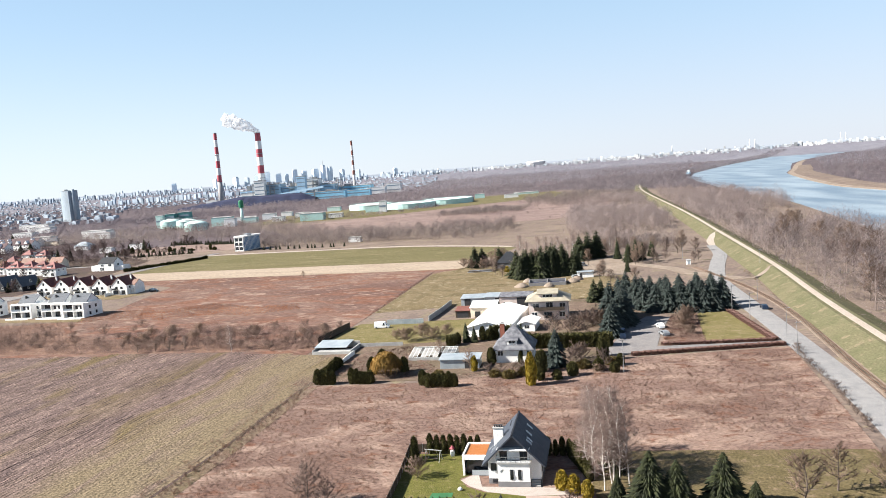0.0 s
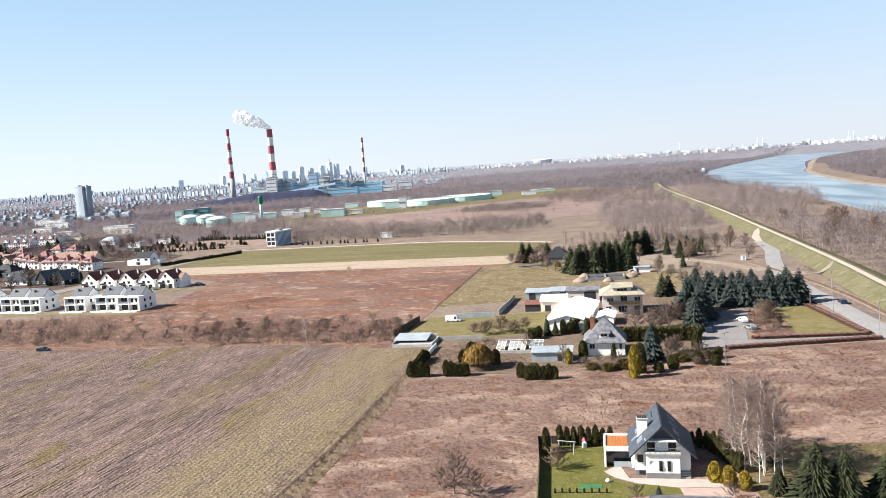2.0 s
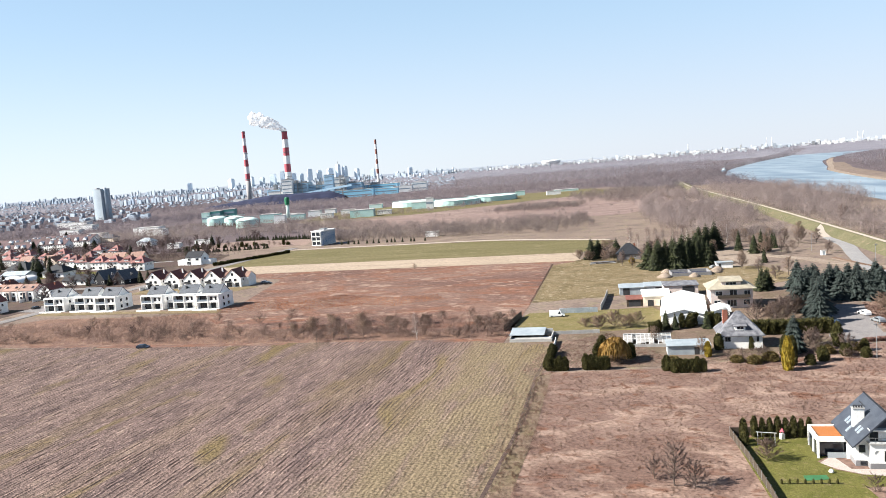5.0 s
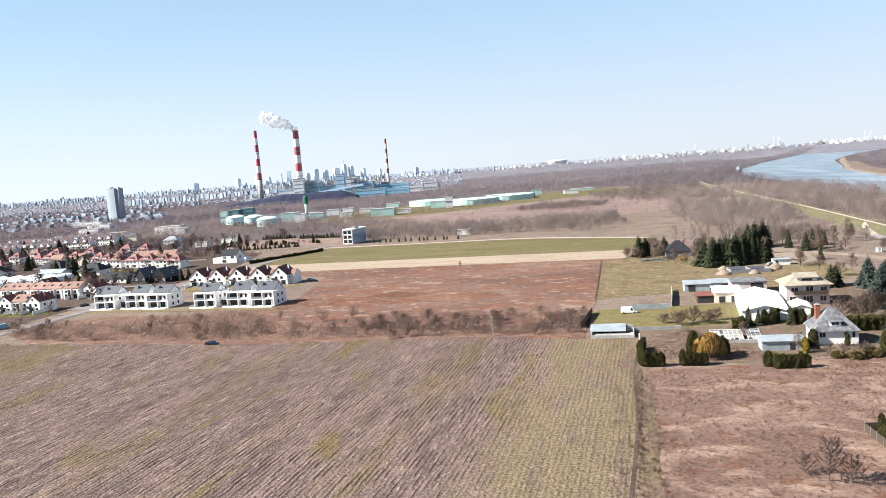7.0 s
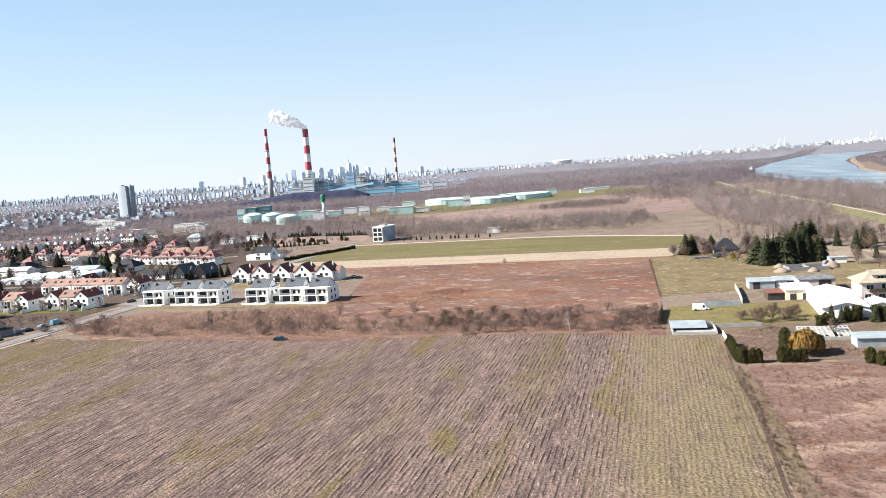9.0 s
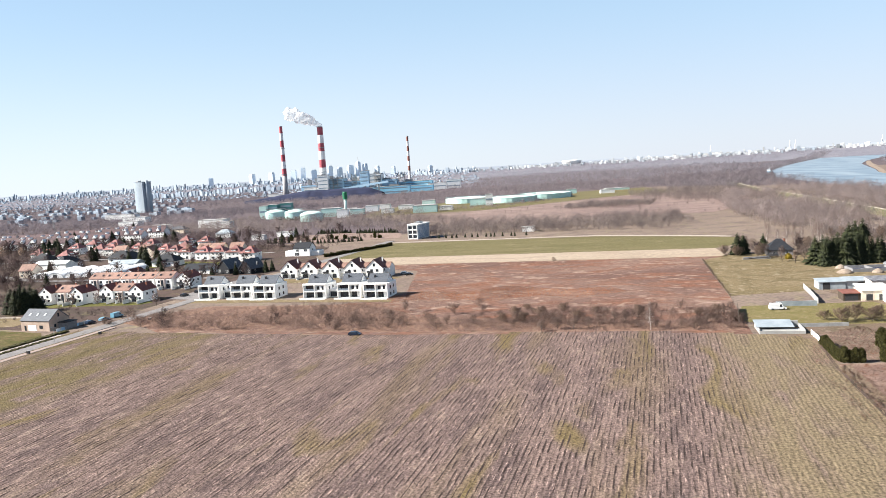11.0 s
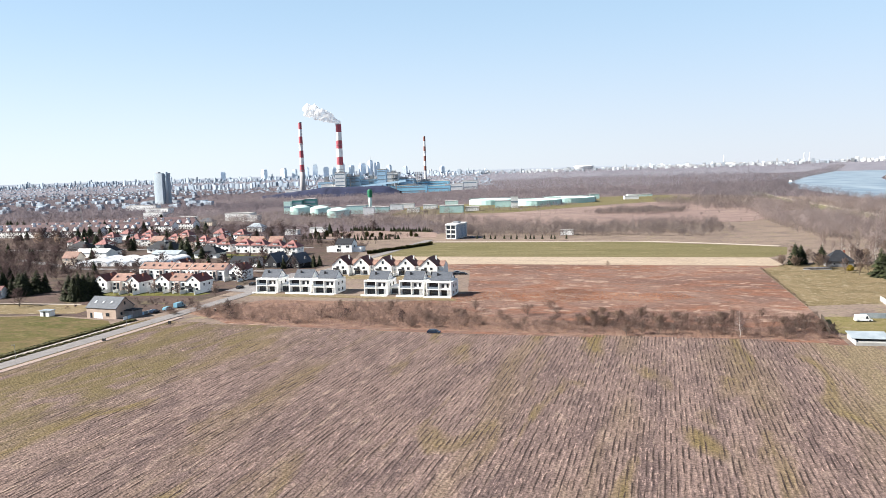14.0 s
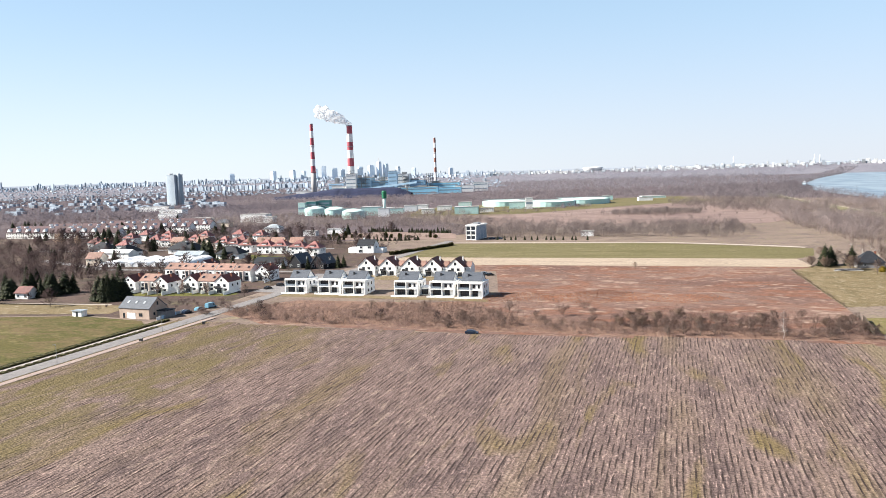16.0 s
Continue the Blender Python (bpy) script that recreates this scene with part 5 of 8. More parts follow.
# paler copy of the crown colour: the front-lit side painted in
woods("woods_river", [
    ([(70, 440), (104, 440), (120, 500), (146, 660), (186, 940), (150, 960), (96, 800), (64, 640), (52, 540)], 680, 9, 17),
    ([(91, 120), (132, 60), (185, 250), (205, 420), (220, 500), (156, 560), (145, 490), (122, 330), (104, 210)], 470, 10, 19),
    ([(158, 560), (222, 500), (270, 735), (286, 900), (226, 1010), (178, 720)], 560, 10, 19),
], mat("tan_bare_crowns", (0.599, 0.485, 0.455), (0.45, 0.362, 0.352), 0.07, 0.95, bump=0.0, island=0.06, coords="World", thin=0.65), 210, 0.075, "pale brown bare riverside woods", 15, low=0.02, gap=-0.3)
woods("woods_village", [
    ([(-640, 296), (-425, 296), (-405, 345), (-420, 430), (-480, 450), (-640, 520)], 900, 5, 10),
    ([(-620, 700), (-420, 640), (-330, 650), (-300, 700), (-420, 760), (-620, 830)], 560, 6, 11),
    ([(-900, 700), (-620, 640), (-560, 760), (-640, 880), (-900, 890)], 460, 6, 12),
    ([(-880, 880), (-620, 870), (-600, 1060), (-880, 1100)], 260, 5, 8),
    ([(-640, 520), (-560, 520), (-540, 640), (-640, 690)], 90, 5, 10),
    ([(-540, 520), (-480, 600), (-420, 540), (-340, 560), (-300, 545), (-300, 600), (-420, 650), (-540, 690)], 560, 5, 10),
    ([(-480, 400), (-420, 360), (-370, 375), (-365, 440), (-470, 440)], 180, 4, 8),
    ([(-640, 440), (-480, 430), (-455, 480), (-470, 540), (-640, 580)], 560, 5, 11),
    ([(-420, 300), (-366, 304), (-362, 326), (-420, 332)], 40, 3, 6),
    ([(-345, 300), (-300, 296), (-296, 322), (-345, 330)], 46, 1.2, 3),
    ([(-700, 560), (-560, 560), (-520, 660), (-700, 700)], 260, 5, 10),
    ([(-330, 560), (-260, 530), (-235, 590), (-300, 600)], 36, 5, 9),
], mat("village_tree_crowns", (0.17, 0.118, 0.115), (0.075, 0.054, 0.056), 0.06, 0.95, bump=0.0, island=0.15, coords="World", thin=0.3), 85, 0.1, "bare village trees and thickets", 8)
woods("woods_middle", [
    ([(-620, 900), (-470, 900), (-490, 1020), (-560, 1060), (-700, 1040)], 260, 8, 13),
    ([(-620, 1420), (-330, 1300), (-300, 1200), (-60, 1330), (180, 1350), (240, 1720), (-200, 1760), (-380, 1760), (-760, 1740), (-760, 1560)], 2300, 9, 14),
    ([(204, 1060), (230, 1020), (296, 930), (330, 1180), (385, 1466), (470, 1750), (260, 1750), (180, 1400), (120, 1160)], 1000, 11, 19),
    ([(-150, 940), (-40, 1090), (-100, 1060)], 60, 5, 9),
    ([(428, 700), (432, 800), (460, 970), (560, 1300), (648, 1500), (900, 1500), (900, 600), (500, 600)], 1500, 9, 15),
    ([(391, 1466), (484, 1762), (640, 2100), (600, 2110), (440, 1762), (350, 1466)], 360, 8, 13),
], FARWOOD, 56, 0.2, "distant bare winter woods with haze in their colour", 6, 0.05)
# darker copy of the crown colour: the shaded, backlit side painted in
MAUVE = mat("backlit_mauve_crowns", (0.27, 0.232, 0.268), (0.15, 0.132, 0.16), 0.04, 0.95, bump=0.0, island=0.06, coords="World", thin=0.3)
woods("woods_west", [
    ([(-1250, 900), (-620, 960), (-540, 1060), (-520, 1160), (-420, 1200), (-300, 1180), (-330, 1300), (-620, 1420), (-1000, 1500), (-1350, 1300)], 2600, 8, 14),
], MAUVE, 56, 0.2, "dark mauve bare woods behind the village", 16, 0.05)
woods("woods_estates", [
    ([(-1400, 1300), (-760, 1700), (-800, 2300), (-1600, 2500), (-2300, 2300), (-2000, 1500)], 4200, 7, 12),
    ([(-1600, 2500), (-800, 2300), (-900, 4200), (-3000, 4200), (-2600, 2600)], 4200, 7, 13),
], MAUVE, 20, 0.5, "far woods in a backlit mauve tone between the city's estates", 18, 0.0)
woods("woods_far", [
    ([(-260, 1850), (260, 1750), (470, 1800), (800, 2480), (900, 3400), (100, 3600), (-300, 2600)], 5200, 10, 17),
    ([(-300, 2600), (100, 3600), (200, 4600), (-900, 4600), (-900, 2600)], 2600, 9, 15),
    ([(484, 1762), (808, 2476), (1180, 3180), (1530, 3868), (1440, 3868), (1080, 3180), (720, 2476), (430, 1762)], 1900, 9, 15),
    ([(650, 1500), (900, 1500), (2400, 3600), (1900, 3600), (1000, 2330)], 2200, 10, 18),
    ([(900, 3400), (1500, 3900), (2050, 4700), (200, 4600), (100, 3600)], 3000, 10, 17),
    ([(100, 4150), (1700, 4150), (2000, 4480), (100, 4480)], 1200, 10, 16),
    ([(1800, 4000), (3600, 3300), (3800, 3500), (2000, 4300)], 1000, 10, 16),
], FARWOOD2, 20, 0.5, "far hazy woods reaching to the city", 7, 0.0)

def barge(x, y, rz):
    """A work boat moored at the bank: hull, deck house, crane."""
    b = thing("work_boat", x, y, rz, "blue-grey work boat moored at the river bank", "boat", z=0.2)
    part("hull", Shape().prism([(-19, -4), (15, -4), (20, 0), (15, 4), (-19, 4)], 0.0, 3.0), HULL, b, "dark blue steel hull")
    part("deck", Shape().prism([(-18.5, -3.6), (14.6, -3.6), (18.6, 0), (14.6, 3.6), (-18.5, 3.6)], 3.01, 3.2), STEEL, b)
    part("deck_house", Shape().box(-14, 3, -3, 3, 3.2, 8.6), BLUEW, b)
    part("wheelhouse", Shape().box(-9, -1, -2.4, 2.4, 8.6, 12.2), STACKW, b)
    part("window_band", Shape().box(-9.1, -0.9, -2.5, 2.5, 10.2, 11.5), BANDG, b)
    part("crane_mast", Shape().stick((8, 0, 3.2), (8, 0, 14), 0.7, 0.5, 8), STEEL, b)
    part("crane_boom", Shape().stick((8, 0, 13.5), (19, 0, 16), 0.5, 0.3, 6), STEEL, b)


HULL = mat("dark_blue_hull", (0.07, 0.12, 0.19), (0.05, 0.09, 0.15), 0.2, 0.5, bump=0.0)
barge(421, 1580, 66)

# ---------------- white house with garden ----------------
def white_house():
    h = thing("white_house", -3.6, 120.1, -9.0, "white rendered house with anthracite gable roof and grey plinth", "house")
    F, B, E, RZ = 1.25, 11.3, 4.35, 8.75
    w = Shape()
    pr = [(-4.4, 0), (4.4, 0), (4.4, E), (0, RZ), (-4.4, E)]
    w.add([(x, F, z) for x, z in pr] + [(x, B, z) for x, z in pr], [(0, 1, 2, 3, 4), (9, 8, 7, 6, 5)] + [((i + 1) % 5, i, 5 + i, 5 + (i + 1) % 5) for i in range(5)])
    part("wall", w, WHITE, h)
    part("plinth", Shape().box(-4.44, 4.44, F - 0.04, B + 0.04, 0, 1.0), GREYP, h, "grey plinth")
    bay = part("bay", Shape().box(-2.65, 2.65, 0, F - 0.004, 0, 4.1), WHITE, h)
    part("bay_plinth", Shape().box(-2.69, 2.69, -0.04, F - 0.05, 0, 1.0), GREYP, bay)
    # balcony on the bay
    bal = part("balcony", Shape().box(-2.85, 2.85, -0.25, F - 0.01, 4.1, 4.28), CONC, h)
    rail = Shape().box(-2.8, 2.8, -0.22, -0.17, 5.2, 5.26)
    for sx in (-2.8, 2.75):
        rail.box(sx, sx + 0.05, -0.22, F - 0.01, 5.2, 5.26)
    part("handrail", rail, STEEL, bal)
    for i in range(8):
        x = -2.8 + 0.793 * i
        part("baluster", Shape().box(x, x + 0.05, -0.22, -0.17, 4.28, 5.2), STEEL, bal)
    part("screen", Shape().box(-2.72, 2.72, -0.205, -0.19, 4.33, 4.62), FRAMEW, bal)
    # gable cladding and white beam
    part("gable_panel", Shape().add([(-2.35, F - 0.03, 6.38), (2.35, F - 0.03, 6.38), (0, F - 0.03, 8.7), (-2.35, F + 0.02, 6.38), (2.35, F + 0.02, 6.38), (0, F + 0.02, 8.7)],
                                    [(0, 1, 2), (5, 4, 3), (1, 0, 3, 4), (2, 1, 4, 5), (0, 2, 5, 3)]), GREYROOF, h, "grey clad gable")
    part("beam", Shape().box(-2.7, 2.7, 0.15, F - 0.01, 6.15, 6.38), WHITE, h)
    # roof: two tiled planes with seams
    k, o = (RZ - E) / 4.4, 5.25
    y0, y1, top = -0.15, 11.85, RZ + 0.22
    for sg, nm in ((-1, "roof"), (1, "roof")):
        a, b, c, d = (sg * o, y0, top - k * o), (sg * o, y1, top - k * o), (0, y1, top), (0, y0, top)
        q = [b, a, d, c] if sg < 0 else [a, b, c, d]
        if (Vector(q[1]) - Vector(q[0])).cross(Vector(q[2]) - Vector(q[0])).z < 0:
            q = q[::-1]
        rf = part(nm, Shape().slab(*q, 0.22), HROOF, h, "anthracite tiled roof slope")
        # courses of tiles
        cs = Shape()
        for i in range(1, 20):
            x = sg * o * i / 20
            z = top - k * abs(x)
            cs.add([(x, y0 + 0.01, z + 0.01), (x, y1 - 0.01, z + 0.01), (x - sg * 0.02, y1 - 0.01, z + 0.045), (x - sg * 0.02, y0 + 0.01, z + 0.045), (x - sg * 0.2, y0 + 0.01, z + 0.19 * k + 0.012), (x - sg * 0.2, y1 - 0.01, z + 0.19 * k + 0.012)],
                   [(0, 1, 2, 3), (3, 2, 5, 4)])
        part("tile_course", cs, HROOF, rf)
        spots = ((3.0, 2.4), (4.1, 2.4), (6.4, 2.1), (9.4, 2.0)) if sg > 0 else ((2.2, 3.4), (3.2, 3.4), (7.2, 3.5), (8.2, 3.5), (5.4, 4.2))
        for yy, d_ in spots:
            x = sg * d_
            z = top - k * d_
            s = Shape().slab((-0.36, -0.62, 0.1), (0.36, -0.62, 0.1), (0.36, 0.62, 0.1), (-0.36, 0.62, 0.1), 0.1)
            sk = part("skylight", s, SKYF, rf, "pale framed skylight")
            sk.matrix_basis = Matrix.Translation((x, yy, z)) @ Euler((0, math.atan(k) * sg, 0)).to_matrix().to_4x4() @ pose(0, 0, 0, 0, 0, 90)
            part("pane", Shape().box(-0.28, 0.28, -0.54, 0.54, 0.102, 0.115), SKYG, sk)
    part("ridge_cap", Shape().box(-0.13, 0.13, y0, y1, top - 0.06, top + 0.07), DARKROOF, h)
    for sg in (-1, 1):
        part("gutter", Shape().box(sg * (o + 0.02) - 0.07, sg * (o + 0.02) + 0.07, y0, y1, top - k * o - 0.16, top - k * o - 0.04), FRAMED, h)
    ch = part("chimney", Shape().box(-3.75, -2.05, 4.7, 5.6, 5.0, 8.35), WHITE, h, "wide white chimney")
    part("cap", Shape().box(-3.85, -1.95, 4.6, 5.7, 8.35, 8.47), CONC, ch)
    for i in range(4):
        part("flue", Shape().lathe([(0.13, 8.47), (0.13, 8.8), (0.2, 8.85), (0.2, 8.91)], 10, -3.5 + 0.4 * i, 5.15), FRAMED, ch)
    for i in range(6):
        part("snow_guard", Shape().box(-1.2, -1.05, 7.5 + 0.5 * i, 7.6 + 0.5 * i, 7.75, 7.98), FRAMED, h)
    # openings
    for x, z, ww, hh in ((-1.75, 4.3, 1.25, 1.84), (1.6, 4.3, 1.25, 1.84)):
        window(h, x, F - 0.02, z, 0, ww, hh, FRAMED, "balcony_door")
    for x in (-0.35, 0.95):
        window(h, x, -0.02, 1.35, 0, 0.55, 1.7, FRAMED, mull=False)
    window(h, -3.5, F - 0.02, 2.35, 0, 0.95, 1.25, FRAMED)
    window(h, -3.3, F - 0.06, 0.3, 0, 0.95, 0.62, FRAMED)
    for y, z in ((3.5, 1.6), (6, 1.6), (9, 1.6)):
        window(h, 4.42, y, z, 90, 1.2, 1.3, FRAMED)
    dish = Shape().lathe([(0.02, 0), (0.25, 0.05), (0.42, 0.16), (0.4, 0.16), (0.2, 0.07)], 14)
    dish.v = [(x - 1.75, -0.35 - z, y + 2.9) for x, y, z in dish.v]
    part("satellite_dish", dish, FRAMEW, h)
    # side steps with dark railing
    st = part("steps", Shape().box(2.72, 4.3, 0.9, F - 0.05, 0, 0.9).box(2.72, 4.3, 0.55, 0.9, 0, 0.6).box(2.72, 4.3, 0.2, 0.55, 0, 0.3), CONC, h)
    for i in range(6):
        part("rail_post", Shape().box(4.3, 4.34, 0.2 + 0.3 * i, 0.24 + 0.3 * i, 0, 1.25), FRAMED, st)
    part("rail", Shape().box(4.29, 4.36, 0.1, 1.85, 1.25, 1.31), FRAMED, st)
    # glazed annex with timber roof deck
    an = part("annex", Shape().box(-9.4, -4.44, 4.2, 10.4, 2.95, 3.35).box(-9.4, -9.05, 4.2, 4.55, 0, 2.95).box(-9.4, -9.05, 10.05, 10.4, 0, 2.95).box(-9.4, -9.05, 7.1, 7.4, 0, 2.95).box(-4.9, -4.45, 4.2, 4.55, 0, 2.95).box(-9.4, -4.45, 10.05, 10.38, 0, 2.94), WHITE, h, "white framed flat-roofed annex")
    part("parapet", Shape().box(-9.4, -4.44, 4.2, 4.5, 3.354, 3.75).box(-9.4, -9.1, 4.5, 10.4, 3.354, 3.75).box(-9.1, -4.44, 10.1, 10.4, 3.354, 3.75), WHITE, an)
    for i in range(17):
        x = -9.05 + 0.262 * i
        part("deck_board", Shape().box(x, x + 0.24, 4.55, 10.05, 3.37, 3.5), DECK, an)
    part("glass_front", Shape().box(-9.0, -4.95, 5.2, 5.25, 0.1, 2.9), GLASS, an)
    part("glass_side", Shape().box(-9.25, -9.2, 4.6, 7.05, 0.1, 2.9), GLASS, an)
    part("glass_side", Shape().box(-9.25, -9.2, 7.45, 10.0, 0.1, 2.9), GLASS, an)
    part("low_screen", Shape().box(-7.8, -4.95, 4.3, 4.36, 0.15, 1.1), SHEET, an)
    return h


HROOF = mat("house_anthracite_tiles", (0.072, 0.083, 0.105), (0.052, 0.06, 0.08), 0.7, 0.6, bump=0.3, spec=0.22)
SKYF = mat("skylight_frame", (0.45, 0.48, 0.52), None, 2.0, 0.4, metal=0.3, bump=0.0)
SKYG = mat("skylight_glass", (0.32, 0.38, 0.45), None, 2.0, 0.1, bump=0.0, spec=0.6)
white_house()
patch("lawn_house", [(-26, 100), (-22.5, 137), (-9, 135), (-9.5, 127), (-12.8, 124.5), (-11.5, 121), (-8.6, 118.6), (3, 116.8), (3, 114.4), (-10, 114), (-10, 100)], 0.12, LAWN, "bright green mown garden lawn", "lawn")
patch("terrace", [(-12.6, 123.8), (-9.6, 126.5), (-9.0, 120.8), (0.5, 119.4), (4.8, 118.5), (4.8, 116.0), (-2, 116.4), (-8.0, 118.6), (-11.0, 121.2)], 0.14, PAVING, "pale paved terrace before the house", "terrace")
patch("drive_house", [(-2, 116.3), (6, 115.6), (5, 110), (-2, 111)], 0.15, mat("pink_pavers", (0.50, 0.37, 0.32), (0.42, 0.31, 0.27), 0.8, 0.9, bump=0.4), "pinkish paver driveway", "driveway")
patch("sandpit", [(-17.6, 117.3), (-13.9, 117.4), (-13.7, 119.0), (-17.2, 119.2)], 0.16, mat("green_mat", (0.05, 0.19, 0.08), (0.04, 0.15, 0.06), 0.8, 0.8, bump=0.2), "green play mat on the lawn", "mat")
patch("yard_grass", [(9, 100), (9, 120), (16, 133), (34, 131), (58, 128), (60, 95)], 0.11, OLIVE, "rough olive grass under the spruces", "grass")

TH = dict(label="slim dark green columnar thuja in a garden row", category="thuja", group="garden thuja row")
for i in range(8):
    put("thuja%d" % (i % 3), -18.6 + 1.28 * i, 136.8 - 0.24 * i, random.uniform(0.85, 1.05), **TH)
for i in range(8):
    put("thuja%d" % (i % 3), 2.0 + 1.2 * i, 133.3 - 0.25 * i, random.uniform(0.7, 0.95), **TH)
# added row that darkens the ground where the house's deep shadow lies
for i in range(10):
    put("thuja%d" % (i % 3), 6.9 + 0.22 * i, 131.5 - 1.15 * i, random.uniform(0.75, 0.95), **TH)
put("thuja0", -21.3, 134.5, 1.15, label="dark green columnar thuja by the garden fence", category="thuja")
put("thuja1", -21.5, 132.8, 0.9, label="dark green columnar thuja by the garden fence", category="thuja")
for x, y, s in ((4.0, 118.2, 0.95), (5.7, 116.6, 0.92), (7.6, 114.8, 0.85)):
    put("gold%d" % (int(x) % 3), x, y, s, label="golden yellow rounded thuja beside the driveway", category="thuja", group="golden thujas")
put("tan0", -20.2, 126.0, 0.9, 0.85, label="dense pale-brown leafless garden shrub", category="shrub")
for i in range(8):
    put("thuja%d" % (i % 3), -21.5 + 1.15 * i, 116.6 - 0.12 * i, 0.27, 0.25, label="small young thuja in a low hedge row", category="thuja", group="young thujas")
fence = thing("fence", 0, 0, 0, "dark grey panel fence along the garden", "fence")
FL = [(-26.5, 96), (-24.4, 113), (-23.2, 126), (-22.6, 138), (-8, 136.6), (2, 134.9), (13, 132.0)]
for (x0, y0), (x1, y1) in zip(FL, FL[1:]):
    n = max(1, int(math.hypot(x1 - x0, y1 - y0) / 2.4))
    for i in range(n):
        a, b = Vector((x0 + (x1 - x0) * i / n, y0 + (y1 - y0) * i / n, 0)), Vector((x0 + (x1 - x0) * (i + 1) / n, y0 + (y1 - y0) * (i + 1) / n, 0))
        part("post", Shape().box(a.x - 0.05, a.x + 0.05, a.y - 0.05, a.y + 0.05, 0, 1.75), STEEL, fence)
        d = (b - a).normalized() * 0.06
        nn = Vector((-d.y, d.x, 0)) * 0.35
        part("panel", Shape().prism([(a + d + nn)[:2], (a + d - nn)[:2], (b - d - nn)[:2], (b - d + nn)[:2]], 0.08, 1.6), WOODD, fence)
sw = thing("swing", -17.8, 133.2, -20, "weathered timber garden swing frame", "swing")
for x in (-1.4, 1.4):
    part("leg", Shape().stick((x, -0.9, 0), (x, 0, 2.1), 0.07, 0.06, 5), CONC, sw)
    part("leg", Shape().stick((x, 0.9, 0), (x, 0, 2.1), 0.07, 0.06, 5), CONC, sw)
part("beam", Shape().stick((-1.7, 0, 2.12), (1.7, 0, 2.12), 0.08, 0.08, 6), CONC, sw)
part("seat", Shape().box(-0.8, 0.8, -0.25, 0.25, 0.5, 0.58), WOODD, sw)
for x in (-0.75, 0.75):
    part("rope", Shape().stick((x, 0, 0.55), (x, 0, 2.1), 0.02, 0.02, 4), STEEL, sw)
slide = thing("play_frame", -14.4, 135.0, 10, "small red and white children's play frame", "play frame")
part("tower", Shape().box(-0.35, 0.35, -0.35, 0.35, 0, 1.1), FRAMEW, slide)
part("roof", Shape().lathe([(0.55, 1.5), (0.05, 2.1)], 4), STACKR, slide)
for x in (-0.3, 0.3):
    part("post", Shape().box(x - 0.04, x + 0.04, -0.04, 0.04, 1.1, 1.55), STACKR, slide)
bag = Shape().lathe([(0.25, 0), (0.42, 0.15), (0.34, 0.4), (0.1, 0.6)], 9)
solo("garden_bag", bag, CARWHITE, "white sack standing on the lawn", "sack", at=pose(-12.6, 119.8, 0.12), smooth=True)
shed = house("garden_shed", -3.0, 105.2, -9, 11, 6.5, 2.3, 3.3, "x", CREAM, OLDROOF, "garden shed with pale corrugated roof", over=0.3, wins=(("b", ((0, 0.9, 1.2, 0.9),)),), category="shed")
cor = Shape()
for i in range(40):
    x = -5.7 + 0.29 * i
    cor.stick((x, 0.05, 3.46), (x, 3.5, 2.39), 0.06, 0.06, 4)
part("corrugation", cor, OLDROOF, shed)
put("bush1", -9.5, 112.5, 0.8, label="bare reddish garden bush by the path", category="bush")
put("blue1", -6.0, 112.8, 0.22, label="small young spruce beside the terrace", category="spruce")
put("bush2", 4.5, 111.0, 0.9, label="bare garden bush beside the driveway", category="bush")
BI = dict(label="tall slender birch with white bark and bare twigs", category="birch", group="garden birches")
for i, (x, y, s) in enumerate(((10.3, 131.3, 0.8), (10.2, 127.4, 0.82), (13.3, 128, 0.85), (9.6, 121.5, 0.8), (11.5, 123.5, 0.9), (10.6, 117, 0.7), (8.8, 124.5, 0.6), (12.6, 120.5, 0.95), (13, 122.5, 0.92), (13.2, 117.8, 0.8), (12.2, 119.5, 0.78), (14.8, 118.5, 0.85), (13.6, 126, 0.8))):
    put("birch%d" % (i % 4), x, y, s, **BI)
SP = dict(label="dark green full spruce beside the garden", category="spruce", group="garden spruces")
for i, (x, y, s) in enumerate(((16.4, 110.4, 1.08), (20.2, 109.8, 0.92), (27.2, 110.0, 1.0), (31.1, 108, 0.55), (12.6, 127.0, 0.5), (12, 113, 0.45), (14, 124, 0.4))):
    put("full%d" % (i % 2), x, y, s, s * (0.72 if i < 4 else 0.9), **SP)
for i, (x, y, s) in enumerate(((38, 108, 1.25), (45, 113, 1.05), (51, 110, 1.1), (56, 116, 0.9))):
    put("pale%d" % (i % 4), x, y, s, s * 0.8, label="bare spreading tree with pale brown twigs", category="tree")
put("bare1", -37.5, 118, 0.95, label="low bare branching tree in the dry grass", category="tree")
put("bush2", -34.5, 117, 1.2, label="bare bush in the dry grass", category="bush")
put("bush3", -40, 121, 1.0, label="bare bush in the dry grass", category="bush")

# ---------------- farm ----------------
v1 = house("villa", 0.4, 203.4, -9, 10.2, 9.6, 3.7, 9.2, "x", WHITE, OLDROOF, "white villa with steep grey slate hip roof", hip=True, over=0.65,
           wins=(("f", ((-3.4, 1.9, 1.5, 1.4), (2.2, 1.9, 1.0, 1.5), (4.0, 1.7, 0.8, 1.6))), ("r", ((-2, 1.8, 1.2, 1.3), (2, 1.8, 1.2, 1.3)))))
part("dormer", Shape().box(-1.5, 1.1, -4.3, -1.5, 4.8, 6.0), WHITE, v1)
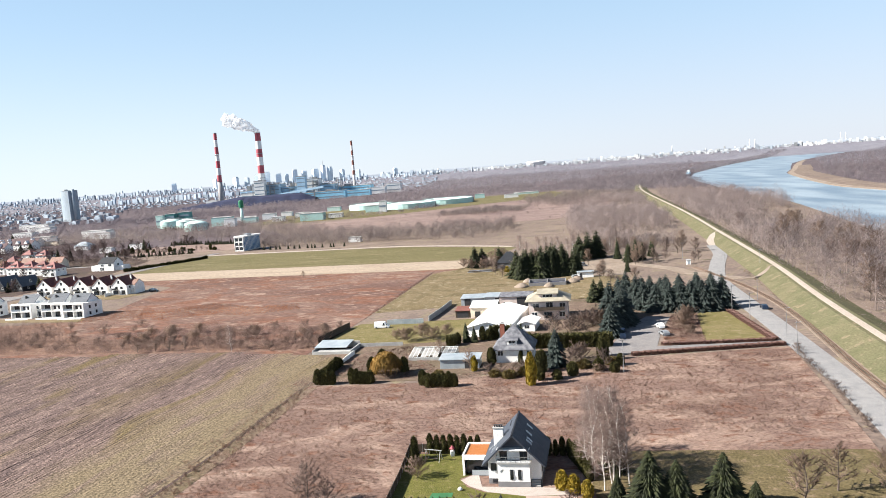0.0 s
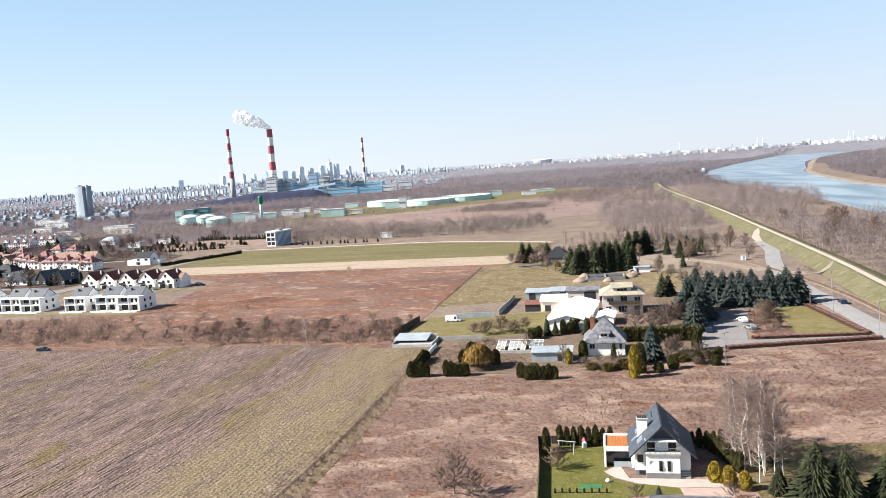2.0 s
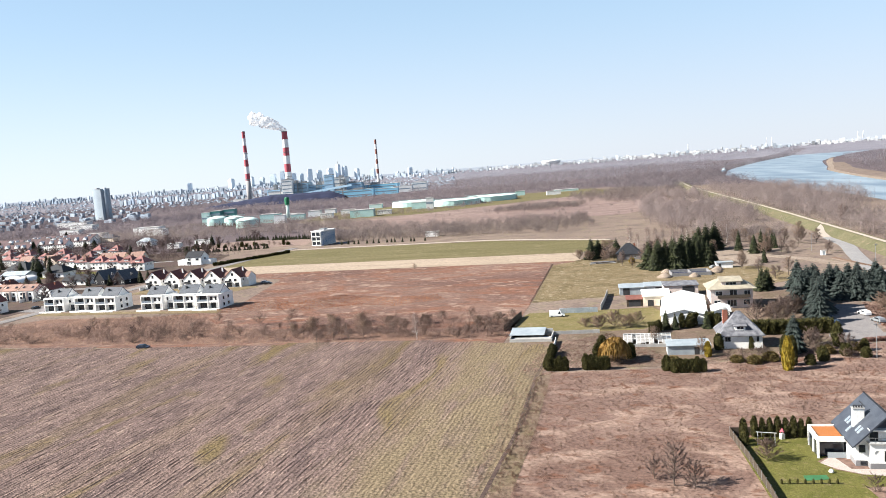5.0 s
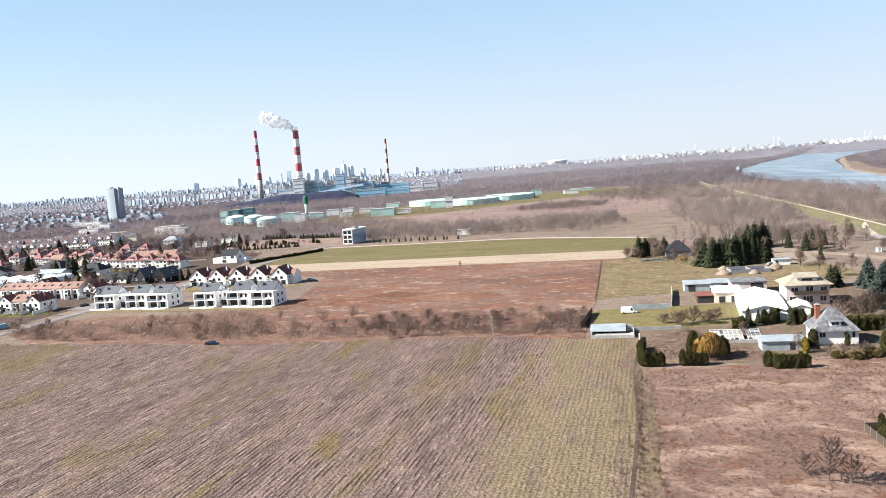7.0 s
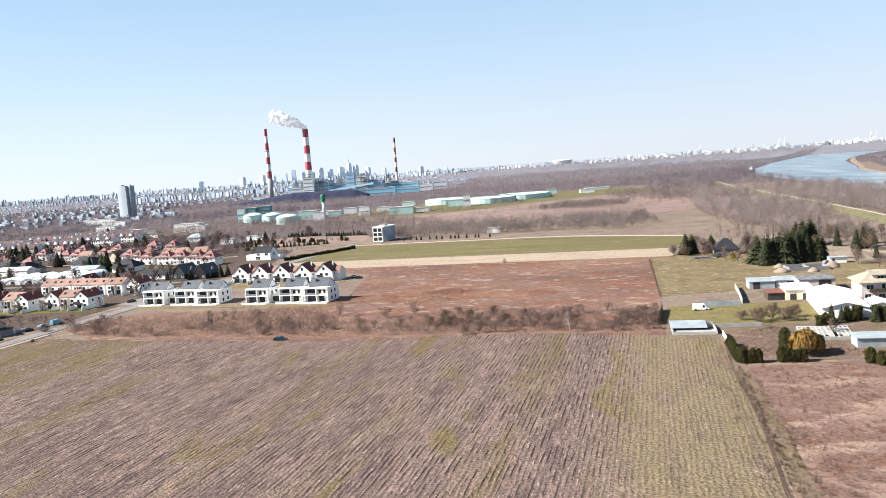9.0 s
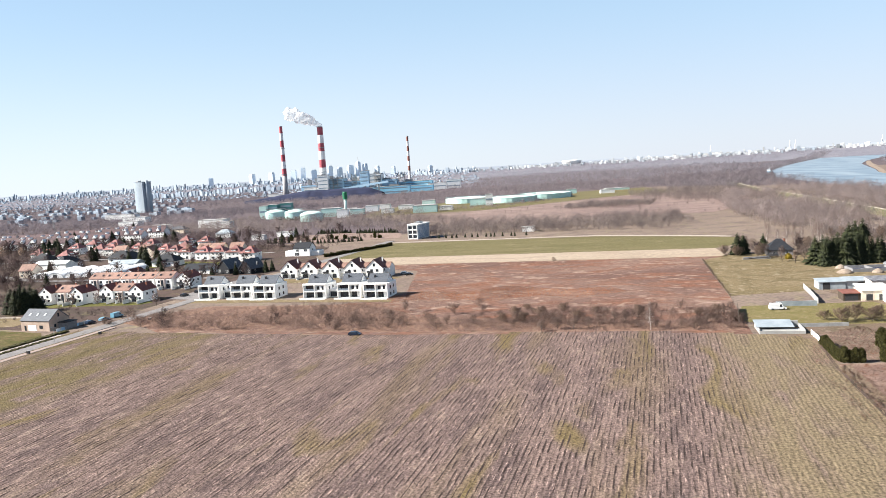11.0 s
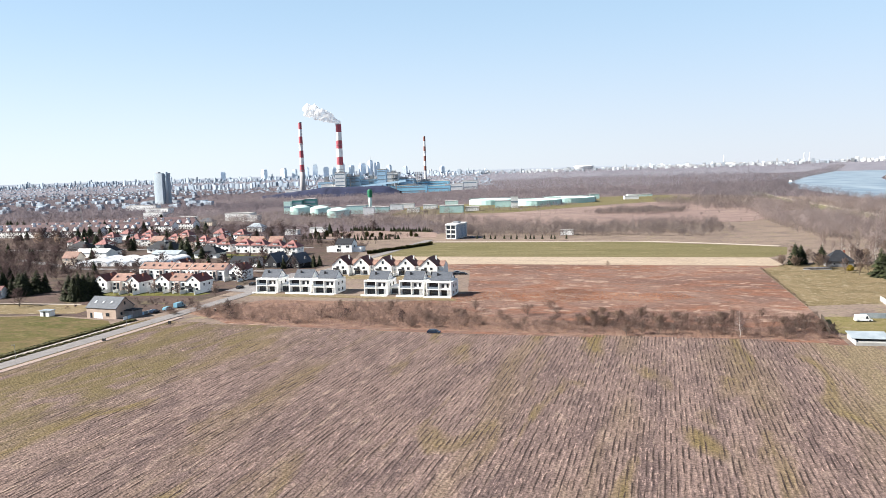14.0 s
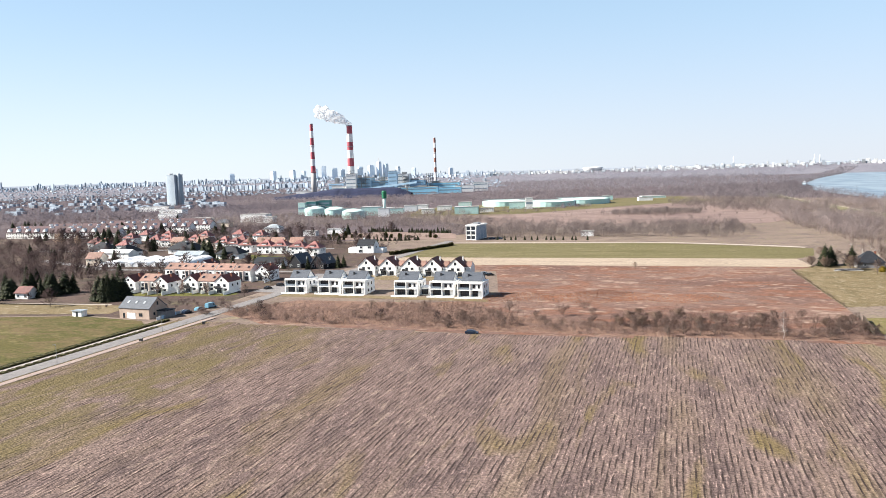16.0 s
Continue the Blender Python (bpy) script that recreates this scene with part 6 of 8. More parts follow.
part("dormer_roof", Shape().slab((-1.9, -4.7, 6.0), (1.5, -4.7, 6.0), (1.5, -1.2, 6.7), (-1.9, -1.2, 6.7), 0.15), OLDROOF, v1)
window(v1, -0.2, -4.32, 5.0, 0, 1.8, 0.85)
chimney_stack(v1, -3.2, 0.6, 5.5, 9.6, BRICK, 1.2)
v2 = house("villa", 14.4, 255.5, -8, 13, 10, 6.7, 10.0, "x", PINKW, YELROOF, "large pinkish two-storey villa with mossy yellow roof", hip=True, over=1.1,
           wins=(("f", ((-4, 4.3, 2.2, 1.5), (0.5, 4.2, 2.4, 1.9), (4.8, 4.3, 2.0, 1.5), (-4.6, 1.0, 2.0, 1.8), (0, 0.6, 3.0, 2.2), (4.6, 1.0, 2.0, 1.8))), ("r", ((0, 4.3, 1.4, 1.4),))))
part("balcony", Shape().box(-4.5, 5.5, -6.6, -5.02, 3.6, 3.8).box(-4.5, 5.5, -6.6, -6.5, 3.8, 4.7), WOODD, v2)
part("attic_dormer", Shape().box(-3, 3, -4.2, 0, 7.2, 8.9), PINKW, v2)
part("dormer_roof", Shape().slab((-3.6, -4.8, 8.9), (3.6, -4.8, 8.9), (3.6, 0, 9.9), (-3.6, 0, 9.9), 0.2), YELROOF, v2)
window(v2, 0, -4.22, 7.6, 0, 3.4, 1.0)
hall = thing("tent_hall", -3.0, 246.5, -14, "large white fabric-covered storage hall", "hall")
part("wall", gable_walls(13.4, 32, 3.1, 4.7, "y"), WHITESHEET, hall)
for i in range(9):
    y0, y1 = -16.6 + 33.2 * i / 9, -16.6 + 33.2 * (i + 1) / 9 - 0.06
    for sg in (-1, 1):
        q = [(sg * 7.0, y0, 3.05), (sg * 7.0, y1, 3.05), (0, y1, 4.9), (0, y0, 4.9)]
        part("roof_panel", Shape().slab(*(q if sg > 0 else q[::-1]), 0.12), WHITESHEET, hall, "white taut roof sheeting")
part("door", Shape().box(-2.2, 2.2, -16.06, -16.0, 0, 2.9), SHEET, hall)
lean = house("lean_to", 6.6, 239.5, -14, 5, 9, 2.6, 3.4, "y", WHITE, WHITESHEET, "white lean-to beside the storage hall", category="shed", wins=(("f", ((0, 0.9, 1.6, 1.2),)),))


def flat_shed(name, x, y, rz, w, d, h, walls, roof, label, gates=(), slope=0.4):
    b = thing(name, x, y, rz, label, "shed")
    part("wall", Shape().box(-w / 2, w / 2, -d / 2, d / 2, 0, h), walls, b)
    part("roof", Shape().slab((-w / 2 - 0.3, -d / 2 - 0.4, h + 0.2), (w / 2 + 0.3, -d / 2 - 0.4, h + 0.2), (w / 2 + 0.3, d / 2 + 0.3, h + 0.2 + slope), (-w / 2 - 0.3, d / 2 + 0.3, h + 0.2 + slope), 0.15), roof, b)
    for u, ww, hh in gates:
        part("gate", Shape().box(u - ww / 2, u + ww / 2, -d / 2 - 0.06, -d / 2 + 0.03, 0, hh), FRAMED, b)
    seams = Shape()
    for i in range(int(w / 1.1)):
        xx = -w / 2 + 1.1 * (i + 0.5)
        seams.slab((xx, -d / 2 - 0.38, h + 0.24), (xx + 0.08, -d / 2 - 0.38, h + 0.24), (xx + 0.08, d / 2 + 0.28, h + 0.235 + slope), (xx, d / 2 + 0.28, h + 0.235 + slope), 0.05)
    part("roof_seam", seams, roof, b)
    return b


flat_shed("low_shed", -14.4, 198.2, -8, 10.5, 5, 2.4, SHEET, SHEET, "long low shed with blue-grey sheet roof", ((2, 1.2, 2),))
DIRTYPANE = mat("dirty_whitewashed_pane", (0.50, 0.48, 0.46), (0.30, 0.28, 0.26), 0.6, 0.5, bump=0.1)
gh = thing("derelict_greenhouse", -22.5, 209.5, -10, "derelict greenhouse of white bars with broken panes", "greenhouse")
part("low_wall", Shape().box(-6.5, 6.5, -3.4, -3.2, 0, 0.9).box(-6.5, 6.5, 3.2, 3.4, 0, 0.9).box(-6.5, -6.3, -3.19, 3.19, 0, 0.9).box(6.3, 6.5, -3.19, 3.19, 0, 0.9), CONC, gh)
part("bed", Shape().box(-6.29, 6.29, -3.19, 3.19, 0, 0.35), YARD, gh, "weedy soil inside")
for i in range(12):
    x = -6.4 + 1.16 * i
    part("rafter", Shape().slab((x - 0.07, -3.4, 1.0), (x + 0.07, -3.4, 1.0), (x + 0.07, 3.4, 2.3), (x - 0.07, 3.4, 2.3), 0.1), FRAMEW, gh)
    if i not in (2, 7, 11):
        part("pane", Shape().slab((x + 0.1, -3.3 + 0.5 * (i % 3), 1.03 + 0.095 * (i % 3)), (x + 1.04, -3.3 + 0.5 * (i % 3), 1.03 + 0.095 * (i % 3)), (x + 1.04, 2.6, 2.15), (x + 0.1, 2.6, 2.15), 0.03), DIRTYPANE, gh, "dirty whitewashed pane")
for y, z in ((-3.3, 0.92), (0, 1.66), (3.3, 2.3)):
    part("purlin", Shape().box(-6.5, 6.5, y - 0.06, y + 0.06, z - 0.12, z), FRAMEW, gh)
part("rear_wall", Shape().box(-6.5, 6.5, 3.41, 3.6, 0, 2.3), CONC, gh)
flat_shed("barn", -11.6, 289.5, -8, 9, 7, 2.7, SHEET, SHEET, "long low barn with blue-grey sheet roof", ((-2, 2.4, 2.6),))
flat_shed("barn", -2.8, 288.5, -8, 8, 7, 2.9, SHEET, SHEET, "long low barn with blue-grey sheet roof", ((1, 2.4, 2.6),))
flat_shed("garage", 4.5, 281, -8, 12, 8, 3.9, PINKW, OLDROOF, "pinkish flat-roofed garage with dark gateway", ((2.6, 4.2, 3.6), (-4, 1.0, 2.0)))
flat_shed("brown_shed", -15.0, 266.5, -8, 5.2, 6, 2.4, WOODD, mat("rust_sheet", (0.26, 0.10, 0.08), (0.20, 0.08, 0.06), 0.8, 0.8, bump=0.3), "small shed with rust-brown sheet roof", ((0, 4.0, 2.2),))
flat_shed("white_barn", -7.6, 266, -8, 9, 8, 3.4, CREAM, WHITESHEET, "barn with bright white sheet roof", ((-2, 2.0, 2.2), (2, 2.0, 2.2)), 1.0)
ruin = thing("ruined_shed", -53.4, 226.0, -10, "low grey ruined shed with blue-grey roof plates", "shed")
part("front_wall", Shape().box(-6.0, 6.4, -5.6, -5.3, 0, 0.9), CONC, ruin)
part("side_wall", Shape().box(-6.0, -5.7, -5.29, 4, 0, 1.3), CONC, ruin)
part("side_wall", Shape().box(6.1, 6.4, -5.29, 4, 0, 1.2), CONC, ruin)
part("floor_slab", Shape().box(-5.69, 6.09, -5.29, -1.0, 0, 0.6), CONC, ruin, "white rubble-covered floor")
part("roof", Shape().slab((-6.4, -2.6, 1.45), (4.0, -2.6, 1.45), (4.0, 4.4, 2.2), (-6.4, 4.4, 2.2), 0.15), SHEET, ruin, "blue-grey sheet roof")
part("back_wall", Shape().box(-5.69, 6.09, 3.7, 4.0, 0, 1.9), CONC, ruin)
car(-43.2, 254.5, -4, CARWHITE, "white delivery van parked on the lawn", True)
for nm, pts, hgt, m, lb in (("wall", [(-61.5, 236), (-58.5, 246), (-55, 258)], 2.2, WOODD, "dark timber fence beside the ruined shed"), ("wall", [(-27.5, 261), (-23.5, 277), (-20.5, 291)], 2.0, CONC, "pale concrete yard wall"),
                            ("wall", [(-47, 228), (-33, 226.5)], 1.2, CONC, "low pale concrete wall before the lawn"), ("wall", [(-46.8, 219), (-48.6, 208)], 1.4, WHITE, "short white wall at the field's corner"), ("wall", [(-42, 259.5), (-29, 258)], 1.9, SHEET, "grey metal panel fence")):
    f = thing("yard_wall", 0, 0, 0, lb, "wall", "yard walls")
    for (x0, y0), (x1, y1) in zip(pts, pts[1:]):
        n = max(1, int(math.hypot(x1 - x0, y1 - y0) / 2.5))
        for i in range(n):
            a, b = Vector((x0 + (x1 - x0) * i / n, y0 + (y1 - y0) * i / n, 0)), Vector((x0 + (x1 - x0) * (i + 0.985) / n, y0 + (y1 - y0) * (i + 0.985) / n, 0))
            nn = Vector((-(b - a).y, (b - a).x, 0)).normalized() * 0.09
            part("panel", Shape().prism([(a + nn)[:2], (a - nn)[:2], (b - nn)[:2], (b + nn)[:2]], 0, hgt * random.uniform(0.93, 1.0)), m, f)

HD = dict(label="dark olive clipped thuja in a hedge block", category="hedge", group="thuja hedge blocks")
for x0, x1, y0, n in ((-51.2, -47.4, 188.6, 4), (-42.2, -37.4, 187.6, 5), (-22.0, -15.6, 180.4, 6)):
    for i in range(n):
        put("fat%d" % (i % 3), x0 + (x1 - x0) * i / (n - 1), y0 - 0.8 * i / n, random.uniform(0.62, 0.8), random.uniform(0.58, 0.8), **HD)
for i in range(9):
    put("fat%d" % (i % 3), -48.9 - 0.36 * i, 205.5 - 1.95 * i, random.uniform(0.6, 0.8), random.uniform(0.45, 0.65), label="dark olive thuja in a hedge along the field's corner", category="hedge", group="field corner hedge")
for x, y, s in ((-23.5, 182.5, 0.75), (-36.0, 201.5, 1.0), (-38, 195.5, 0.9), (-29.5, 196, 0.8)):
    put("fat%d" % (int(y) % 3), x, y, s, label="bushy dark olive thuja by the farm", category="thuja", group="farm thujas")
for i, (x, y, s) in enumerate(((-2, 184.5, 0.9), (2.2, 186, 1.0), (-5.5, 186.5, 0.8), (-38.5, 190, 0.6), (24.5, 191, 0.9), (17, 189.5, 1.0), (-20, 190, 0.7))):
    put("shrub%d" % (i % 3), x, y, s, s * 0.8, label="wild olive-brown shrub before the farm", category="shrub", group="wild shrubs")
put("willow", -34.0, 193.2, 1.0, label="round golden weeping willow with hanging withies", category="willow")
for i, (x, y, s, z) in enumerate(((-13.5, 226, 0.9, 1.1), (-8.5, 227, 0.85, 1.0), (-5, 228.5, 0.9, 1.1), (-2, 224, 1.0, 1.0), (1, 224, 1.0, 1.0), (-18, 222, 0.9, 0.9), (-11, 225, 0.8, 0.9), (-6.5, 226.5, 1.0, 0.8), (-0.5, 226, 0.9, 1.2), (3, 221, 0.9, 1.1), (-16, 224, 0.8, 0.8), (4.5, 217, 0.8, 1.0))):
    put(("spruce%d", "fat%d", "hedge%d")[i % 3] % (i % 3), x, y, s * (0.5, 0.8, 1.1)[i % 3], z * (0.5, 0.85, 1.6)[i % 3], label="dark green conifer shading the hall's front", category="conifer", group="hall conifers")
for i in range(11):
    put("hedge%d" % (i % 3), 6.5 + 2.0 * i, 213.5 - 0.3 * i, 1.15, 1.7, label="thick olive-brown hedge thuja", category="hedge", group="tall hedge behind the villa")
put("fat0", -6.2, 199.0, 0.8, 0.85, label="green rounded conifer at the villa's corner", category="conifer")
put("thuja1", 1.5, 196.8, 1.0, 0.9, label="small pointed conifer before the villa", category="conifer")
put("blue0", 10.5, 192.5, 0.98, 0.92, label="single full blue spruce beside the villa", category="spruce")
put("gold1", 3.0, 177.0, 1.15, 2.3, label="tall yellow-green columnar thuja before the villa", category="thuja")
put("fat2", 5.4, 180.8, 0.8, 1.4, label="tall dark columnar thuja", category="thuja")
# evergreens added to stand in for dark shadows on the garden ground
for i, (x, y, s, z) in enumerate(((13.5, 183, 0.9, 0.7), (20.5, 186.5, 0.9, 0.6), (22.6, 195.5, 0.8, 1.25), (24, 184, 0.8, 0.5), (9.5, 180.5, 0.8, 0.5), (26.5, 190, 0.7, 0.6))):
    put("fat%d" % (i % 3), x, y, s, z, label="low dark evergreen added over shadowed front garden ground", category="shrub", group="front garden evergreens")
for i, (x, y, s) in enumerate(((17.8, 198.5, 1.0), (20.2, 184.8, 0.7), (-32.5, 232, 1.3), (-27.5, 234.5, 1.2), (-24, 231.5, 1.2), (-36, 236, 0.9), (-20, 236, 0.9), (22, 236.5, 1.2), (26, 239.5, 1.25), (29, 237, 1.2), (19, 233, 1.0), (51.5, 226, 0.9), (53, 231, 1.1), (55, 236, 1.1), (57, 241, 1.2), (52, 219, 0.7))):
    put("tan%d" % (i % 2), x, y, s, s * (0.75 if i % 3 else 0.95), label="dense pale-brown leafless shrub in the yard", category="shrub", group="pale yard shrubs")
patch("lot_weeds", [(41.5, 209), (53, 208), (61.5, 247), (53, 246.5), (46.5, 226)], 0.07, REED, "strip of dry weeds beside the parking place", "weeds")
for i in range(22):
    t = i / 21
    put("thick%d" % (i % 4), 62.0 + 10.5 * t + random.uniform(-0.8, 0.4), 136 + 60 * t, random.uniform(0.35, 0.7), random.uniform(0.5, 0.9), label="reddish bare bush on the road verge", category="bush", group="verge bushes")
put("fat2", 6.6, 188, 0.8, 1.1, label="tall dark olive thuja beside the blue spruce", category="thuja")
put("fat2", 24.0, 199.5, 0.75, 0.95, label="dark columnar thuja at the driveway", category="thuja")
for i, (x, y, s) in enumerate(((-4, 187, 1.0), (-1, 185.5, 1.1), (1.5, 187, 1.0), (-7, 188, 0.9), (14.5, 190, 1.6), (22, 189, 1.4), (16, 195, 1.5), (13, 226, 2.0), (18, 224, 2.1), (23, 229, 2.0), (27, 236, 1.9))):
    put("bush%d" % (i % 4), x, y, s, label="bare brown bush among the farm buildings", category="bush", group="farm bushes")
for i, (x, y) in enumerate(((-20.5, 209), (-12.0, 193.5))):
    put("pale%d" % i, x, y, 0.62, label="small pale bare fruit tree", category="tree")
put("gold0", -10.8, 192.5, 0.8, 1.15, label="yellow-green shrub before the low shed", category="shrub")
SR = dict(label="tall blue-grey spruce in a dense row", category="spruce", group="spruce row at the parking place")
for i, (x, y) in enumerate(((47, 259), (50, 254), (54, 252.5), (57.5, 251.5), (61, 251), (64.5, 250.5), (68, 251), (71.5, 252), (46, 266), (50, 262), (55, 260), (60, 259), (65, 258), (70, 259), (44, 274), (49, 271), (55, 268), (61, 266), (67, 266))):
    put("blue%d" % (i % 4), x, y, random.uniform(1.15, 1.4), random.uniform(0.85, 1.08), **SR)
for i, (x, y, s) in enumerate(((33, 243, 1.2), (35.5, 236, 1.05), (31.5, 229, 0.95), (29.5, 222, 0.9), (37, 249, 1.2), (36.5, 241, 1.15), (33.5, 233, 1.0))):
    put("blue%d" % (i % 4), x, y, s * 1.25, s, label="large silvery blue spruce shading the parking place", category="spruce", group="parking spruces")
for i, (x, y, s) in enumerate(((8, 350, 1.15), (11.5, 346, 1.2), (15, 348, 1.15), (18.5, 345, 1.2), (22, 347, 1.25), (26, 349, 1.3), (29.5, 352, 1.3), (13, 354, 1.1), (20, 355, 1.2), (25, 357, 1.25), (43, 395, 1.2), (48, 399, 1.25), (53, 402, 1.3), (-12, 396, 1.0), (-8, 399, 0.9), (1, 396, 0.9), (33, 278, 0.75), (36, 281, 0.7))):
    put("spruce%d" % (i % 4), x, y, s * 1.35, s, label="dark green fir in a dense clump", category="fir", group="dark fir clump")
for i in range(12):
    put("spruce%d" % (i % 4), 9.5 + 2.4 * i, 343.5 + 0.35 * i + random.uniform(-0.5, 0.5), random.uniform(0.85, 1.05), random.uniform(0.85, 1.1), label="dark green fir in a dense clump", category="fir", group="dark fir clump")
house("cottage", 6.0, 389, -10, 12, 10, 3.0, 8.0, "x", GREYP, DARKROOF, "small cottage with dark steep roof among firs", hip=True, wins=(("f", ((-3, 1, 1.2, 1.2), (3, 1, 1.2, 1.2))),), chim=(3, 1, 5, 8, BRICK, 0.8))
put("gold1", 4, 371, 1.3, 0.8, label="yellow flowering shrub before the cottage", category="shrub")
wp = thing("wood_pile", -8.5, 377, -8, "long low pile of timber and rubble", "wood pile")
for i in range(12):
    part("log", Shape().stick((-7 + i * 0.3, -2 + 0.5 * (i % 5), 0.3 + 0.3 * (i % 3)), (6 - i * 0.2, -1.6 + 0.5 * (i % 5), 0.35 + 0.3 * (i % 3)), 0.28, 0.22, 6), (CONC, WOODD, OLDROOF)[i % 3], wp)
fd = thing("foundation", 20, 326, -6, "dark new house foundation with block walls", "foundation")
for a in ((-8, 8, -5, -4.6), (-8, 8, 4.6, 5), (-8, -7.6, -4.6, 4.6), (7.6, 8, -4.6, 4.6), (-0.2, 0.2, -4.6, 4.6)):
    part("block_wall", Shape().box(*a, 0, 1.5), GREYP, fd)
part("slab", Shape().box(-7.6, 7.6, -4.59, 4.59, 0, 0.4), COAL, fd)
for x, y, r in ((8.5, 322, 3.6), (31, 327, 3.4), (33.5, 332, 3.0), (20, 318.5, 2.6), (12, 334, 2.6)):
    sp_ = Shape().lathe([(r, -0.1), (r * 0.75, 0.7), (r * 0.35, 1.5), (0.1, 1.8)], 12)
    solo("sand_mound", sp_, SAND, "pale mound of building sand", "sand mound", "sand mounds", at=pose(x, y, 0, 0, 0, 40 * r), smooth=True)
flat_shed("site_cabin", 38, 338, -6, 7, 3, 2.4, WHITESHEET, SHEET, "white site cabin with blue-grey roof", ((-2, 0.9, 2.0),), 0.1)
for x, y, rz, pm, lb, vn in ((44.5, 219.5, 100, CARSILVER, "silver car parked beside the lawn", False), (45.6, 229.5, 95, CARWHITE, "white car parked beside the lawn", False), (32.5, 219, 80, CARBLUE, "dark blue car parked under spruces", False),
                             (33.8, 227, 80, CARBLUE, "dark blue car parked under spruces", False), (83.2, 247, 82, CARBLUE, "dark blue car driving on the river road", False), (34, 338, 20, CARSILVER, "silver car by the firs", False), (41, 372, 10, CARSILVER, "silver van by the firs", True)):
    car(x, y, rz, pm, lb, vn)
bth = thing("transformer_booth", 88.5, 356, -10, "small white transformer booth by the road", "booth")
part("wall", Shape().box(-1.0, 1.0, -0.9, 0.9, 0, 2.0), WHITE, bth)
part("roof", Shape().box(-1.15, 1.15, -1.05, 1.05, 2.0, 2.2), CONC, bth)
part("door", Shape().box(-0.45, 0.45, -0.95, -0.89, 0.1, 1.8), SHEET, bth)
patch("sand_yard", [(33, 351), (44, 338), (54, 336), (60, 360), (66, 380), (56, 398), (40, 404), (34, 398)], 0.07, SAND, "pale sandy building yard", "yard")
solo("track_sand", ribbon(smoothline([(64, 372), (73, 356), (79, 345), (81, 334), (86, 324), (92, 314), (97, 309)]), 7.0, -0.2, 0.09), SAND, "pale sandy track to the river road", "track", kind="structure")
solo("path_branch", ribbon(smoothline([(95, 308, 0.1), (101, 306, 0.35), (105.5, 309, 1.4), (109.5, 313, 2.5), (112.5, 317, 3.02)]), 1.8, -0.6, 0.1), SAND, "pale sandy path branching up the embankment", "path", kind="structure")
for i, (x, y, k, kind) in enumerate(((68, 370, 1.1, "pale"), (71, 374, 0.9, "pale"), (66, 366, 0.8, "pale"), (94, 398, 1.1, "bare"), (98, 404, 1.0, "pale"), (90, 405, 1.1, "bare"), (85, 412, 1.0, "pale"), (92, 360, 0.7, "bare"), (96, 366, 0.7, "bare"), (78, 400, 0.9, "bare"), (104, 400, 1.0, "bare"), (100, 412, 1.2, "pale"), (76, 366, 0.6, "bare"), (58, 408, 1.0, "pale"), (66, 410, 1.1, "pale"))):
    put(kind + str(i % 4), x, y, k, label="Bare brown tree beside the sandy yard", group="yard trees")
for i, (x, y, k) in enumerate(((64.5, 377, 0.85), (66, 381, 0.75), (80, 395, 0.7))):
    put("spruce%d" % i, x, y, k, label="Dull green conifer beside the sandy yard", group="yard conifers")

# hedges along the lot
for i in range(24):
    t = i / 23
    put("redhedge%d" % (i % 2), 32 + 38.5 * t, 198.6 + 1.6 * t + random.uniform(-0.15, 0.15), 0.9, 0.75, rz=2.0, label="low clipped red-brown bare hedge bush", category="hedge", group="low hedge along the driveway")
for i in range(18):
    t = i / 17
    put("redhedge%d" % (i % 2), 42 + 27.5 * t, 207.6 - 2.4 * t + random.uniform(-0.15, 0.15), 0.9, 0.65, rz=-5.0, label="low clipped red-brown bare hedge bush", category="hedge", group="low hedge round the lawn")
for i in range(16):
    t = i / 15
    put("redhedge%d" % (i % 2), 70.8 + 1.0 * t, 207 + 38 * t, 1.2, 0.65, rz=90, label="low clipped red-brown bare hedge bush", category="hedge", group="low hedge round the lawn")

# rails, poles
BALLAST = ground_mat("brown_ballast", [(0.44, 0.37, 0.31), (0.48, 0.41, 0.34), (0.36, 0.30, 0.25), (0.52, 0.45, 0.37)], 0.05, 0.3, 3.0)
TRACK = [p[:2] for p in smoothline([(50, -40), (60, 60), (71, 135), (75.4, 157), (79.6, 183), (83.4, 204), (87.6, 229), (90.8, 259), (91.8, 289), (90.6, 312), (88, 345)], 5)]
for off in (-0.5, 0.5):
    L_ = [(x + off, y) for x, y in TRACK]
    solo("rail", ribbon(L_, 0.14, 0.2, 0.36), RUST, "rusty narrow-gauge rail along the embankment", "rail", "narrow-gauge rails")
solo("ballast", ribbon(TRACK, 2.8, -0.3, 0.16), BALLAST, "brown gravel ballast bed of the railway", "ballast", kind="structure")
sl = Shape()
for i in range(260):
    y = 110 + 0.85 * i
    x = float(np.interp(y, [p[1] for p in TRACK], [p[0] for p in TRACK]))
    sl.box(x - 0.85, x + 0.85, y - 0.12, y + 0.12, 0.1, 0.22)
solo("sleepers", sl, WOODD, "dark timber railway sleepers", "sleepers", kind="stuff")
